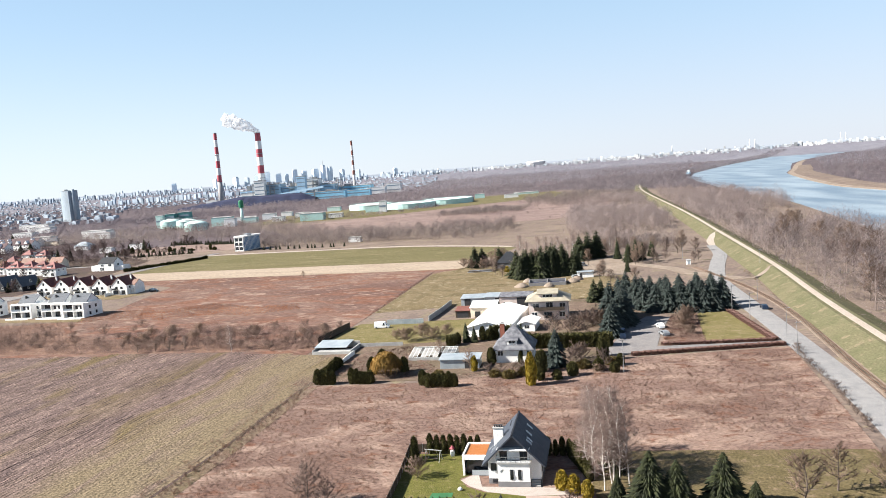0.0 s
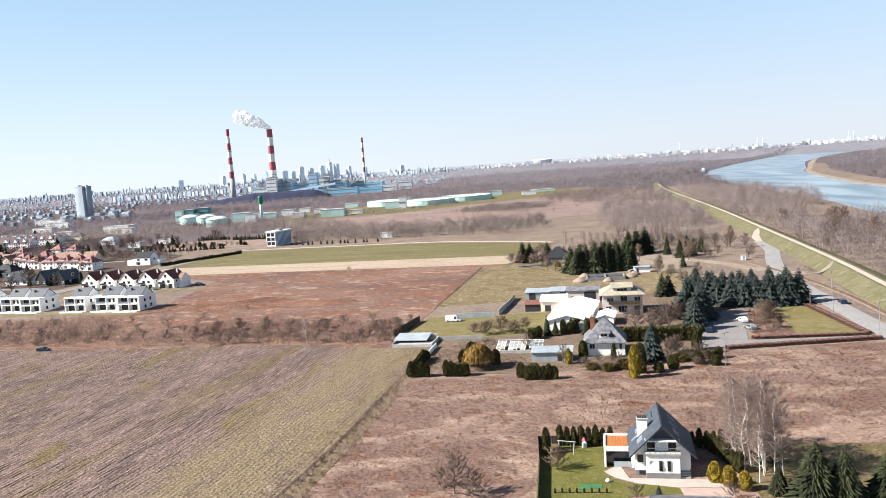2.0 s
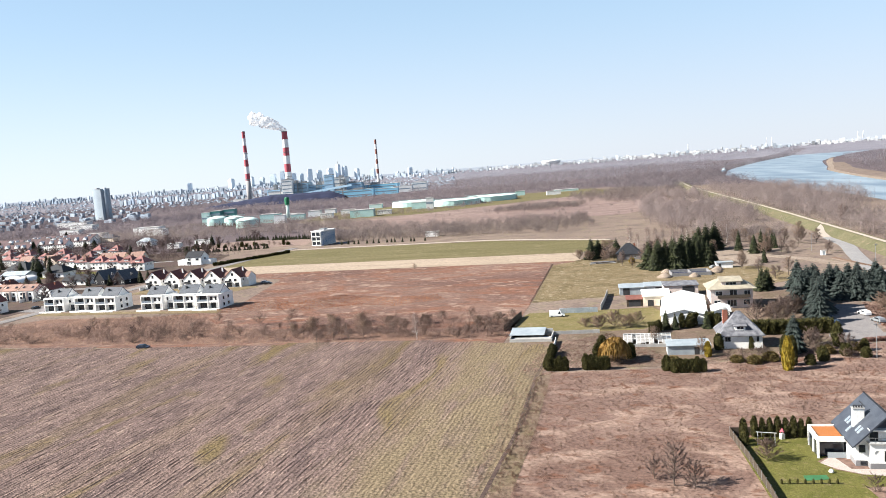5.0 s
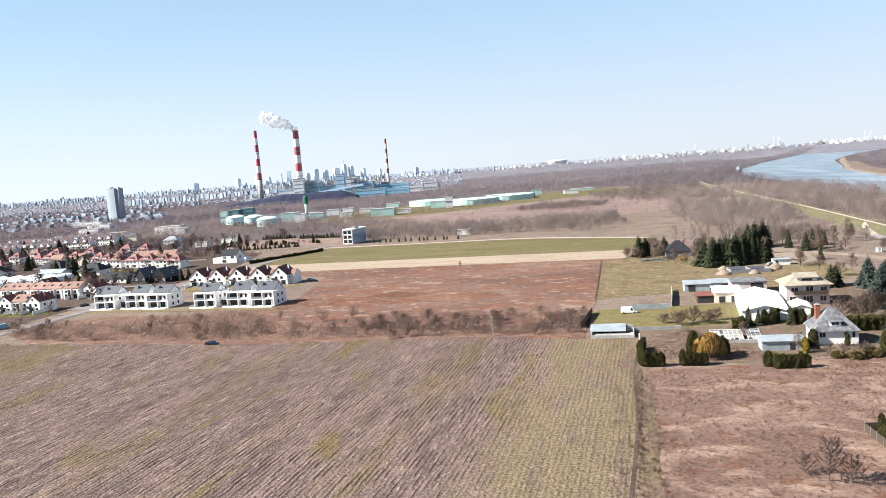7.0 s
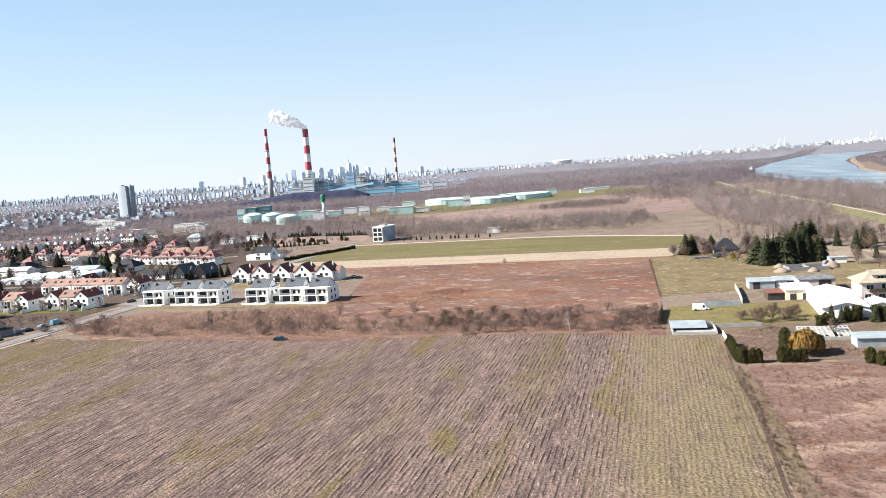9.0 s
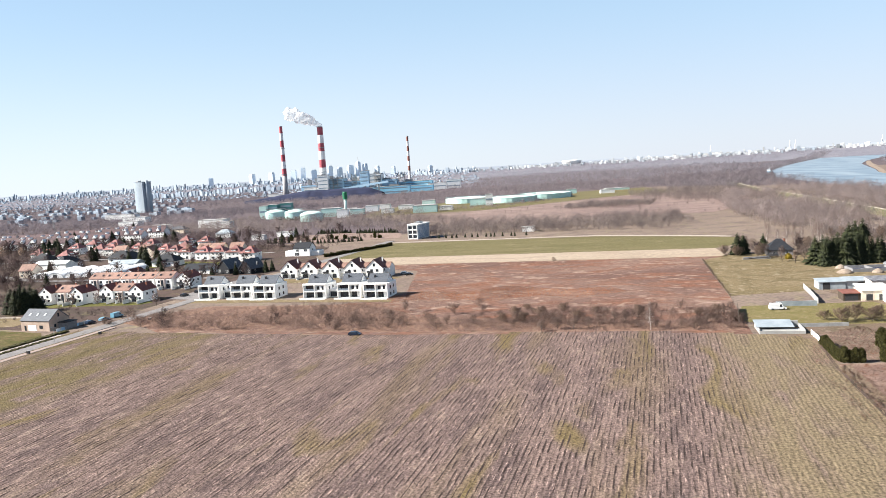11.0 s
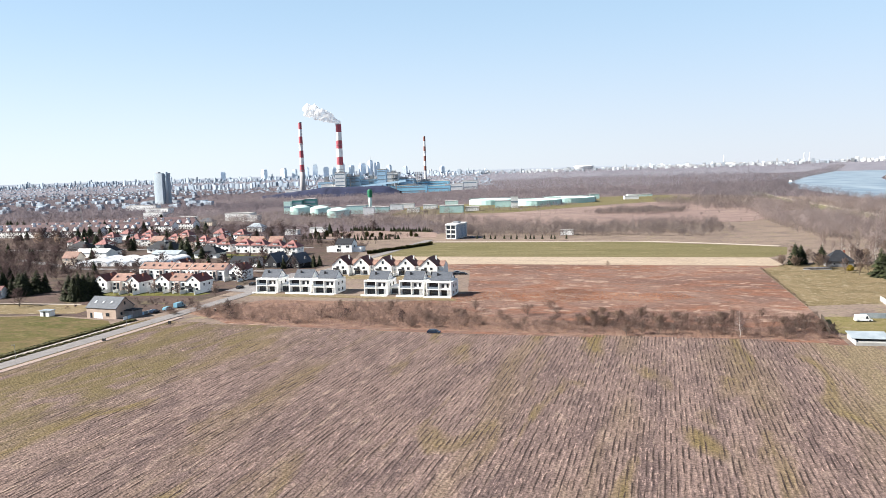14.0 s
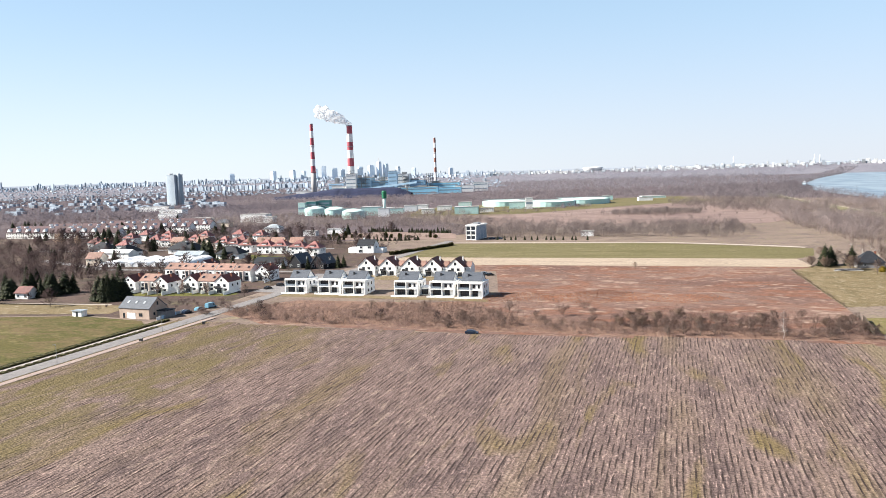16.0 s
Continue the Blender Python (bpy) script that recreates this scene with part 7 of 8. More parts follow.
for x, y in ((70.5, 190), (75, 208), (73.5, 232), (73, 247), (86.5, 262), (94, 320), (62, 128), (26, 183), (90, 372), (112, 330)):
    p_ = thing("utility_pole", x, y, 10, "tall grey concrete utility pole beside the road", "pole", "utility poles")
    part("shaft", Shape().stick((0, 0, 0), (0, 0, 8.6), 0.10, 0.07, 8), GREYP, p_)
    part("arm", Shape().box(-0.7, 0.7, -0.05, 0.05, 8.1, 8.2), STEEL, p_)
    part("lamp_head", Shape().box(0.5, 1.1, -0.12, 0.12, 8.2, 8.32), STEEL, p_)

# ---------------- village ----------------
RZ = -11.0


def loggia_house(x, y, link):
    """Two-storey white house: framed loggias to the field, grey gable roof behind, low link to the side."""
    h = thing("loggia_house", x, y, RZ, "new white house with framed loggias and grey roof", "house", "white loggia houses")
    part("wall", Shape().box(0, 11, 1.6, 12, 0, 6.3), WHITE, h)
    gw = gable_walls(8.6, 7.6, 0.3, 3.4, "x")
    gw.v = [(a + 5.2, b + 8.0, c + 6.3) for a, b, c in gw.v]
    part("gable", gw, WHITE, h)
    gr = gable_roof(8.6, 7.6, 0.3, 3.4, "x", 0.25)
    gr.v = [(a + 5.2, b + 8.0, c + 6.3) for a, b, c in gr.v]
    part("roof", gr, GREYROOF, h, "grey tiled roof")
    part("roof_vent", Shape().box(3.2, 3.9, 6.0, 6.6, 8.0, 9.4), DARKROOF, h)
    lg = part("loggia_frame", Shape().box(0, 11, 0, 1.59, 0, 0.25).box(0, 11, 0, 1.59, 2.95, 3.4).box(0, 11, 0, 1.59, 6.0, 6.6).box(0, 0.4, 0, 1.59, 0.25, 2.95).box(0, 0.4, 0, 1.59, 3.4, 6.0)
              .box(10.6, 11, 0, 1.59, 0.25, 2.95).box(10.6, 11, 0, 1.59, 3.4, 6.0).box(5.3, 5.7, 0, 1.59, 0.25, 2.95).box(5.3, 5.7, 0, 1.59, 3.4, 6.0).box(5.7, 10.6, 0.5, 1.59, 3.4, 6.0), WHITE, h)
    for z in (0.3, 3.45):
        window(h, 2.85, 1.6, z, 0, 3.9, 2.4, FRAMED)
    window(h, 7.4, 1.6, 0.3, 0, 2.4, 2.4, FRAMED)
    window(h, 7.2, 0.5, 3.9, 0, 1.2, 1.6, FRAMED)
    window(h, 9.3, 0.5, 3.9, 0, 0.9, 1.6, FRAMED)
    for xx in (0.45,):
        part("balustrade", Shape().box(xx, xx + 4.8, 0.08, 0.12, 3.45, 4.3), SKYG, lg)
    for yy in (4, 8):
        window(h, 11.0, yy, 3.6, 90, 1.2, 1.4, FRAMED)
        window(h, 11.0, yy, 0.8, 90, 1.2, 1.4, FRAMED)
    if link:
        part("link", Shape().box(11.01, 11 + link, 3.5, 11, 0, 3.1), WHITE, h, "low flat-roofed link")
        window(h, 11 + link / 2, 3.5, 0.3, 0, min(3.0, link - 1), 2.3, FRAMED)
        part("link_edge", Shape().box(11.01, 11 + link, 3.3, 11, 3.1, 3.45), WHITE, h)
    part("terrace_wall", Shape().box(-0.5, 11.5, -3.2, -3.0, 0, 0.8), WHITE, h)
    return h


for x, y, l in ((-221.5, 325.5, 4.2), (-205.5, 322.5, 1.0), (-193.2, 318.2, 0), (-274.5, 338.8, 4.4), (-258.2, 336, 1.0), (-246.0, 331.5, 0)):
    loggia_house(x, y, l)
gab = house("gabled_house", -246, 400, RZ, 9.4, 11, 5.2, 9.4, "y", WHITE, REDROOF, "white gabled house with dark red tiled roof", "gabled house row", over=0.25,
            wins=(("f", ((-2.2, 0.3, 3.0, 2.1), (2.4, 0.3, 2.2, 2.1), (-1.5, 3.1, 1.4, 1.3), (1.5, 3.1, 1.4, 1.3), (0, 5.9, 1.1, 1.5))), ("r", ((-3, 3.2, 1.0, 1.2), (2, 3.2, 1.0, 1.2)))), chim=(2.2, 2, 6.6, 9.6, WHITE, 0.6), frames=FRAMED)
wing = gable_walls(2.7, 8, 4.6, 7.2, "x")
wing.v = [(a + 6.06, b + 1.5, c) for a, b, c in wing.v]
part("wing", wing, WHITE, gab)
wr = gable_roof(2.7, 8, 4.6, 7.2, "x", 0.05)
wr.v = [(a + 6.06, b + 1.5, c) for a, b, c in wr.v]
part("wing_roof", wr, ORANGEROOF, gab, "orange tiled wing roof")
part("balcony", Shape().box(-3.6, -0.6, -7.0, -5.5, 2.75, 2.95).box(-3.6, -0.6, -7.0, -6.92, 2.95, 3.8), FRAMED, gab, "dark balcony with solid railing")
part("porch", Shape().box(4.9, 7.3, -4.2, -2.6, 2.5, 2.75).box(5.0, 5.2, -4.1, -3.9, 0, 2.5).box(7.0, 7.2, -4.1, -3.9, 0, 2.5), WHITE, gab)
part("garden_wall", Shape().box(-5.2, -5.0, -10.5, -5.5, 0, 1.7), WHITE, gab)
copies(gab, [(-234.2, 396.8, RZ), (-222, 393.5, RZ), (-209.6, 390, RZ), (-197.5, 386.8, RZ)])
car(-181, 384, 5, CARBLACK, "black car parked at the row's end")
car(-184, 389, 5, CARSILVER, "silver car parked at the row's end")

ter = house("terrace_house", -353, 352, RZ - 3, 8.0, 10, 5.6, 8.6, "y", WHITE, REDROOF, "white gabled terrace house with dark red roof", "orange-roofed terrace", over=0.25,
            wins=(("f", ((-1.4, 0.3, 2.6, 2.2), (2.2, 0.3, 1.4, 2.2), (-1.6, 3.2, 1.3, 1.3), (1.6, 3.2, 1.3, 1.3), (0, 5.8, 1.0, 1.0))), ("r", ((-2, 3.2, 1.0, 1.2), (2, 3.2, 1.0, 1.2)))), chim=(1.6, 1, 6.5, 9.0, BRICK, 0.6), frames=FRAMED)
ter2 = house("terrace_house", -343.5, 352.5, RZ - 3, 10, 10, 5.6, 8.4, "x", WHITE, ORANGEROOF, "white terrace house with orange tiled roof", "orange-roofed terrace", over=0.25,
             wins=(("f", ((-3, 0.3, 2.2, 2.2), (2.6, 0.3, 2.2, 2.2), (-3, 3.2, 1.3, 1.3), (0, 3.2, 1.3, 1.3), (3, 3.2, 1.3, 1.3))),), chim=(2, 1, 6.5, 9.2, BRICK, 0.6), frames=FRAMED)
part("balcony", Shape().box(-3.4, 0.6, -6.4, -5.02, 2.7, 2.9).box(-3.4, 0.6, -6.4, -6.32, 2.9, 3.7), FRAMED, ter, "dark balcony over the terrace door")
part("garden_wall", Shape().box(-4.1, -3.9, -9.5, -5.05, 0, 1.8), WHITE, ter)
part("garden_wall", Shape().box(3.9, 4.1, -9.5, -5.05, 0, 1.8), WHITE, ter)
part("awning", Shape().slab((-3.2, -6.6, 2.3), (0.4, -6.6, 2.3), (0.4, -5.02, 2.6), (-3.2, -5.02, 2.6), 0.08), GREYROOF, ter)
part("bay", Shape().box(-1.2, 1.2, -6.2, -5.03, 0, 5.2), PINKW, ter2, "brownish projecting stair bay")
part("bay_window", Shape().box(-0.8, 0.8, -6.26, -6.21, 0.4, 4.8), GLASS, ter2)
part("garden_wall", Shape().box(-0.1, 0.1, -9.5, -6.3, 0, 1.8), WHITE, ter2)
for xx in (-3, 3):
    part("roof_window", Shape().slab((xx - 0.5, -3.4, 6.95), (xx + 0.5, -3.4, 6.95), (xx + 0.5, -2.2, 7.62), (xx - 0.5, -2.2, 7.62), 0.1), GLASS, ter2)
copies(ter, [(-334.5, 347, RZ - 3), (-321, 349.5, RZ - 3), (-304, 345, RZ - 3), (-297.5, 384, RZ - 3), (-340, 411, RZ)])
copies(ter2, [(-312.5, 348, RZ - 3), (-309, 386, RZ - 3), (-320, 389, RZ - 3), (-331, 392, RZ - 3), (-342, 395, RZ - 3), (-352, 398, RZ - 3)])
PEACH = mat("peach_render", (0.58, 0.44, 0.36), (0.49, 0.37, 0.30), 0.4, 0.85, bump=0.15)
g = house("cottage", -315.9, 285.3, RZ - 6, 15, 9.5, 4.2, 7.9, "x", PEACH, GREYROOF, "beige cottage with grey gable roof beside the road", over=0.3,
          wins=(("f", ((-5.2, 0.1, 1.0, 2.0), (-1.5, 0.8, 1.2, 1.3), (3.2, 1.0, 1.8, 1.3))), ("r", ((-2, 1.2, 1.0, 1.2), (0, 5.0, 0.9, 1.4)))), frames=FRAMED)
part("annex", Shape().box(7.55, 11.8, -0.5, 4.5, 0, 2.7), GREYP, g, "grey flat-roofed annex")
part("annex_roof", Shape().box(7.53, 12.1, -0.8, 4.8, 2.7, 2.95), DARKROOF, g)
part("garage_door", Shape().box(-3.6, 0.6, -4.82, -4.74, 0.05, 2.3), WHITESHEET, g, "white folding garage door")
for xx in (-4.5, -0.5, 3.5):
    part("skylight", Shape().slab((xx - 0.45, -3.0, 5.85), (xx + 0.45, -3.0, 5.85), (xx + 0.45, -2.0, 6.62), (xx - 0.45, -2.0, 6.62), 0.14), SKYF, g, "pale framed skylight")
pf = thing("panel_fence", -306.2, 276.5, 0, "low pale blue-white panel fence beside the cottage", "fence")
for i in range(7):
    x0, y0 = 0.55 * i, 2.35 * i
    part("panel", Shape().slab((x0 - 0.08, y0, 1.25), (x0 + 0.08, y0, 1.25), (x0 + 0.53, y0 + 1.9, 1.25), (x0 + 0.37, y0 + 1.9, 1.25), 1.22), (WHITESHEET, BLUEW, SHEET)[i % 3], pf)
    part("post", Shape().box(x0 + 0.42, x0 + 0.58, y0 + 2.02, y0 + 2.18, 0, 1.4), CONC, pf)
for i in range(2):
    car(-300.6 + 2.6 * i, 291 + 6 * i, 75, CARTEAL if i else CARBLUE, "light blue car beside the beige cottage" if i else "dark blue car beside the beige cottage")
car(-295.5, 303, 72, CARTEAL, "light blue van beside the beige cottage", True)
flat_shed("garden_cabin", -344.2, 288.3, -14, 4.6, 3.0, 2.2, WHITESHEET, SHEET, "small pale cabin in the garden", ((0, 1.0, 1.9),), 0.1)
house("small_cottage", -399.5, 337.5, RZ, 7.5, 7, 3.0, 5.6, "x", WHITE, REDROOF, "small white cottage with red roof among conifers", category="cottage", wins=(("f", ((-2, 0.8, 1.2, 1.2), (2, 0.8, 1.2, 1.2))),))
dk = house("dark_house", -294, 436, RZ - 14, 9.5, 11.5, 3.2, 8.4, "y", BLACKCLAD, GREYROOF, "black-clad house with steep grey gable roof", "dark twin houses", over=0.4, wins=(("f", ((-3, 1, 1.6, 1.4), (3, 1, 1.6, 1.4))), ("r", ((0, 5.0, 1.4, 1.6), (-2, 1.2, 1.2, 1.3)))))
copies(dk, [(-279, 430, RZ - 14)])
house("dark_bungalow", -314, 442, RZ, 18, 10, 3.0, 5.8, "x", WHITE, DARKROOF, "low house with long black roof", category="house", wins=(("f", ((-5, 0.8, 2.0, 1.5), (0, 0.3, 2.4, 2.1), (5, 0.8, 2.0, 1.5))),))
house("work_hall", -386, 493, RZ, 20, 10, 3.6, 5.6, "x", SHEET, SHEET, "blue-grey workshop hall among gardens", category="hall", wins=(("f", ((-5, 0.2, 2.6, 2.6), (3, 1.2, 3.0, 1.2))),))
md = house("modern_house", -268, 511, RZ, 12, 10, 5.5, 9.0, "x", WHITE, DARKROOF, "white modern house with black roof", over=0.3, wins=(("f", ((-3.5, 0.4, 3, 2.2), (3, 3.2, 2.4, 1.6), (-3, 3.2, 2, 1.6))), ("r", ((0, 3.2, 2, 1.5),))), chim=(-3, 1, 6, 10, WHITE, 0.9))
part("wing", Shape().box(-13, -6.05, -4, 4, 0, 3.6), WHITE, md)
part("garage", Shape().box(6.05, 12, -3, 5, 0, 3.2), WHITE, md)
VILLAROOF = mat("faded_red_tiles", (0.33, 0.15, 0.135), (0.23, 0.095, 0.09), 0.6, 0.75, bump=0.4, vary=0.3)
rv = house("red_villa", -343, 523, RZ, 11, 10, 5.6, 9.8, "x", WHITE, VILLAROOF, "white village villa with red hipped roof", "red-roofed villas", hip=True, over=0.5,
           wins=(("f", ((-3, 0.8, 1.6, 1.5), (2.6, 0.4, 2.2, 2.0), (-3, 3.4, 1.3, 1.3), (0, 3.4, 1.3, 1.3), (3, 3.4, 1.3, 1.3))), ("r", ((-2, 3.4, 1.2, 1.2), (2, 3.4, 1.2, 1.2)))), chim=(2, 1, 6.5, 10, BRICK, 0.7))
part("dormer", Shape().prism([(-1.6, -4.6), (1.6, -4.6), (1.6, -1.5), (-1.6, -1.5)], 5.6, 7.4), WHITE, rv)
part("dormer_roof", Shape().slab((-2, -4.9, 7.4), (2, -4.9, 7.4), (2, -0.8, 8.2), (-2, -0.8, 8.2), 0.15), REDROOF, rv)
rng0 = random.Random(5)
copies(rv, [(x, y, RZ + rng0.choice((0, 90, 3, -4))) for x, y in ((-331, 520), (-316, 511), (-302, 499), (-360, 533), (-465, 556), (-496, 624), (-462, 602), (-447, 592), (-423, 587), (-388, 560), (-380, 578), (-374, 545), (-490, 570), (-505, 585), (-430, 625), (-405, 640), (-380, 620), (-470, 640), (-500, 660))])
orv = house("orange_villa", -357, 560, RZ, 10, 9, 4.8, 8.4, "x", CREAM, ORANGEROOF, "cream villa with orange gable roof", "orange-roofed villas", over=0.5,
            wins=(("f", ((-3, 0.8, 1.4, 1.4), (2.6, 0.8, 1.4, 1.4), (-2, 3.0, 1.2, 1.2), (2, 3.0, 1.2, 1.2))),), chim=(2, 1, 6, 9, BRICK, 0.7))
copies(orv, [(x, y, RZ + rng0.choice((0, 90, 5))) for x, y in ((-404, 568), (-435, 583), (-412, 578), (-345, 556), (-329, 552), (-440, 470))])
wv = house("white_villa", -358, 494, RZ, 17, 12, 3.6, 8.4, "x", WHITE, DARKROOF, "white bungalow with large black hipped roof", "black-roofed bungalows", hip=True, over=0.8, wins=(("f", ((-5, 0.8, 1.6, 1.5), (0, 0.2, 2.4, 2.2), (5, 0.8, 1.6, 1.5))),), chim=(3, 0, 5, 8.6, WHITE, 0.8))
copies(wv, [(-412, 538, RZ), (-398, 524, RZ + 90), (-480, 549, RZ), (-445, 520, RZ + 90)])
patch("lawn_villa", [(-386, 506), (-382, 514), (-322, 490), (-316, 478)], 0.07, LAWN, "green garden lawn of the white bungalow", "lawn")
for i, (x, y, k) in enumerate(((-351, 323, 1.0), (-347, 329, 0.8), (-515, 614, 1.3), (-508, 608, 1.0), (-404, 348, 0.95), (-393, 347, 0.9), (-409, 356, 0.8), (-512, 714, 1.2), (-561, 858, 1.2), (-444, 555, 0.9), (-384, 508, 0.8), (-378, 507, 0.7), (-577, 760, 1.1), (-430, 391, 0.7), (-566, 742, 1.0), (-492, 690, 0.9), (-465, 590, 0.8))):
    put("full%d" % (i % 2), x, y, k, label="Dark green spruce standing between the village houses", group="village conifers")
for i, (x, y, k, kind) in enumerate(((-543, 593, 1.5, "pale"), (-531, 600, 1.2, "pale"), (-358, 529, 1.3, "pale"), (-349, 534, 1.1, "pale"), (-290, 328, 0.8, "bare"), (-311, 336, 0.7, "bare"), (-323, 338, 0.75, "bare"), (-336, 339, 0.8, "bare"), (-470, 470, 1.0, "dark"), (-481, 462, 1.1, "dark"), (-452, 442, 0.8, "dark"), (-495, 520, 1.1, "dark"), (-440, 404, 0.8, "dark"), (-455, 414, 0.9, "dark"))):
    put(kind + str(i % 4), x, y, k, label="Bare leafless tree in a village garden", group="village garden trees")
# polytunnels
for i in range(5):
    pt = thing("polytunnel", -424 + 12.0 * i, 474 - 1.4 * i, -8, "long pale translucent polytunnel", "polytunnel", "polytunnels")
    s = Shape()
    arc = [(5.9 * math.cos(a), 3.3 * math.sin(a) ** 0.8) for a in np.linspace(0, math.pi, 11)]
    for (x0, z0), (x1, z1) in zip(arc, arc[1:]):
        s.add([(x0, -18, z0), (x0, 18, z0), (x1, 18, z1), (x1, -18, z1)], [(0, 1, 2, 3)])
    s.add([(x, -18, z) for x, z in arc], [tuple(range(11))])
    s.add([(x, 18, z) for x, z in arc], [tuple(range(11))[::-1]])
    part("cover", s, GREENHOUSE, pt)
    for y in (-18.1, -9, 0, 9, 18.1):
        hp = Shape().add([(x * k, y + dy, z * k) for x, z in arc for k, dy in ((1.0, -0.07), (1.025, -0.07), (1.025, 0.07), (1.0, 0.07))],
                         [(4 * j + i, 4 * j + (i + 1) % 4, 4 * j + 4 + (i + 1) % 4, 4 * j + 4 + i) for j in range(10) for i in range(4)])
        part("hoop", hp, STEEL, pt)
    part("door", Shape().box(-1.4, 1.4, -18.08, -18.02, 0, 2.4), FRAMED, pt)
house("barn", -449, 512, RZ, 26, 9, 4, 6, "x", WHITE, WHITESHEET, "long white farm barn behind the polytunnels", category="barn")
# blue-grey office block
SIDEB = mat("blue_glazed_screen", (0.24, 0.37, 0.55), (0.19, 0.31, 0.48), 0.3, 0.35, bump=0.0)
ob_ = thing("office_block", -205, 587.5, -20, "white and blue-grey three-storey office block", "office building")
part("wall", Shape().box(0, 8.5, 0.4, 22, 0, 11.2), WHITE, ob_)
for z in (0.9, 4.4, 7.9):
    for x in (0.5, 4.5):
        window(ob_, x + 1.75, 0.4, z, 0, 3.2, 2.6, FRAMED)
part("side_screen", Shape().box(8.51, 8.7, 0.6, 21.8, 0.6, 10.8), SIDEB, ob_)
for i in range(14):
    part("fin", Shape().box(8.7, 8.95, 0.7 + 1.58 * i, 0.9 + 1.58 * i, 0, 11.1), WHITE, ob_)
part("roof_edge", Shape().box(-0.3, 9.4, 0.0, 22.3, 11.2, 11.9), STACKW, ob_)
part("roof_plant", Shape().box(3, 7, 8, 14, 11.9, 13.2), STEEL, ob_)
for i in range(3):
    part("pilaster", Shape().box(0.02 + 4.0 * i, 0.42 + 4.0 * i, 0.1, 0.39, 0, 11.2), WHITE, ob_)
car(-184.5, 590, -11, CARBLUE, "dark blue car beside the office block")
car(-178.5, 589, -11, CARBLUE, "dark blue car beside the office block")
for x, y, w, d, h, lb in ((-482, 905, 34, 16, 9, "long white warehouse among bare trees"), (-460, 880, 20, 12, 7, "white hall among bare trees"), (-550, 905, 24, 14, 6, "low white hall among bare trees"), (-331, 690, 16, 8, 4, "low white shed beside the fallow field"), (-350, 668, 12, 7, 4, "low white shed beside the fallow field"),
                          (-110, 600, 10, 6, 3.5, "small white shed at the wood's edge"), (-640, 1010, 30, 14, 8, "low white hall among bare trees"), (-700, 1150, 40, 16, 8, "long white warehouse among bare trees"), (-800, 1300, 60, 16, 8, "long white warehouse among bare trees")):
    block("white_hall", x, y, w, d, h, STACKW, lb, "hall", -8)
house("white_villa", -401, 722, RZ, 16, 10, 4.5, 8, "x", WHITE, SHEET, "white house with pale blue-grey roof", hip=True)
house("white_villa", -492, 826, RZ, 18, 10, 5, 8.5, "x", CREAM, GREYROOF, "large cream house with grey roof", hip=True)
# far terraces
ft = house("terraced_house", -672, 724, -14, 11, 11, 6.0, 10.4, "x", WHITE, FARROOF, "far pale terraced house with dull plum roof", "far terraces", over=0.4,
           wins=(("f", tuple((-3.4 + 3.4 * i, z, 1.5, 1.6) for i in range(3) for z in (1.0, 4.0))),))
for i in range(1):
    gb = gable_walls(4.2, 5, 0.6, 3.4, "y")
    gb.v = [(a - 1.5, b - 3.2, c + 6.9) for a, b, c in gb.v]
    part("dormer", gb, WHITE, ft)
copies(ft, [(x + 11.4 * i + rng0.uniform(-0.6, 0.6), y - 2.9 * i + rng0.choice((0, 0, 3, -3)), -14 + rng0.choice((0, 0, 0, 180))) for x, y, n in ((-672, 724, 12), (-700, 764, 17), (-684, 794, 17), (-640, 822, 14), (-600, 846, 9)) for i in range(1, n)])
for i, (x, y, sc) in enumerate(((-559, 624, 1.7), (-566, 632, 1.5), (-552, 634, 1.4), (-610, 690, 1.1), (-640, 700, 1.0))):
    put("dark%d" % (i % 4), x, y, sc, label="large bare tree before the far terraces", category="tree", group="far terrace trees")
for i, (x, y, sc) in enumerate(((-483, 560, 1.1), (-478, 566, 1.2), (-489, 566, 1.1), (-494, 572, 1.0), (-540, 668, 1.1), (-534, 672, 1.0), (-546, 676, 1.1), (-528, 680, 1.0), (-452, 700, 1.0), (-446, 706, 1.1), (-500, 640, 0.9), (-470, 655, 0.9), (-700, 800, 1.1), (-712, 806, 1.2), (-722, 815, 1.2), (-706, 820, 1.0), (-735, 812, 1.1))):
    put("spruce%d" % (i % 4), x, y, sc * 1.2, sc, label="dark broad conifer before the far terraces", category="conifer", group="far terrace conifers")
mst = thing("mast", -672, 880, 0, "thin grey lattice mast in the village", "mast")
for sx in (-1.2, 1.2):
    for sy in (-1.2, 1.2):
        part("leg", Shape().stick((sx, sy, 0), (sx * 0.3, sy * 0.3, 26), 0.14, 0.1, 4), STEEL, mst)
part("antenna", Shape().box(-1, 1, -1, 1, 26, 29), STACKW, mst)

# hedge line and kerb strip beside the village road
rngh = random.Random(9)
for i in range(60):
    t = i / 59
    put("hedge%d" % (i % 3), *road_at(90 + 172 * t, -4.1 + rngh.uniform(-0.1, 0.1)), 0.9, 0.2, rz=-13.0, label="very low dark hedge bush on the road verge", category="hedge", group="low verge hedge")
for i in range(80):
    t = i / 79
    put("hedge%d" % (i % 3), *road_at(95 + 180 * t, -9.4 + rngh.uniform(-0.15, 0.15)), 1.05, 0.3, rz=-13.0, label="low dark clipped hedge bush beside the road", category="hedge", group="roadside hedge")
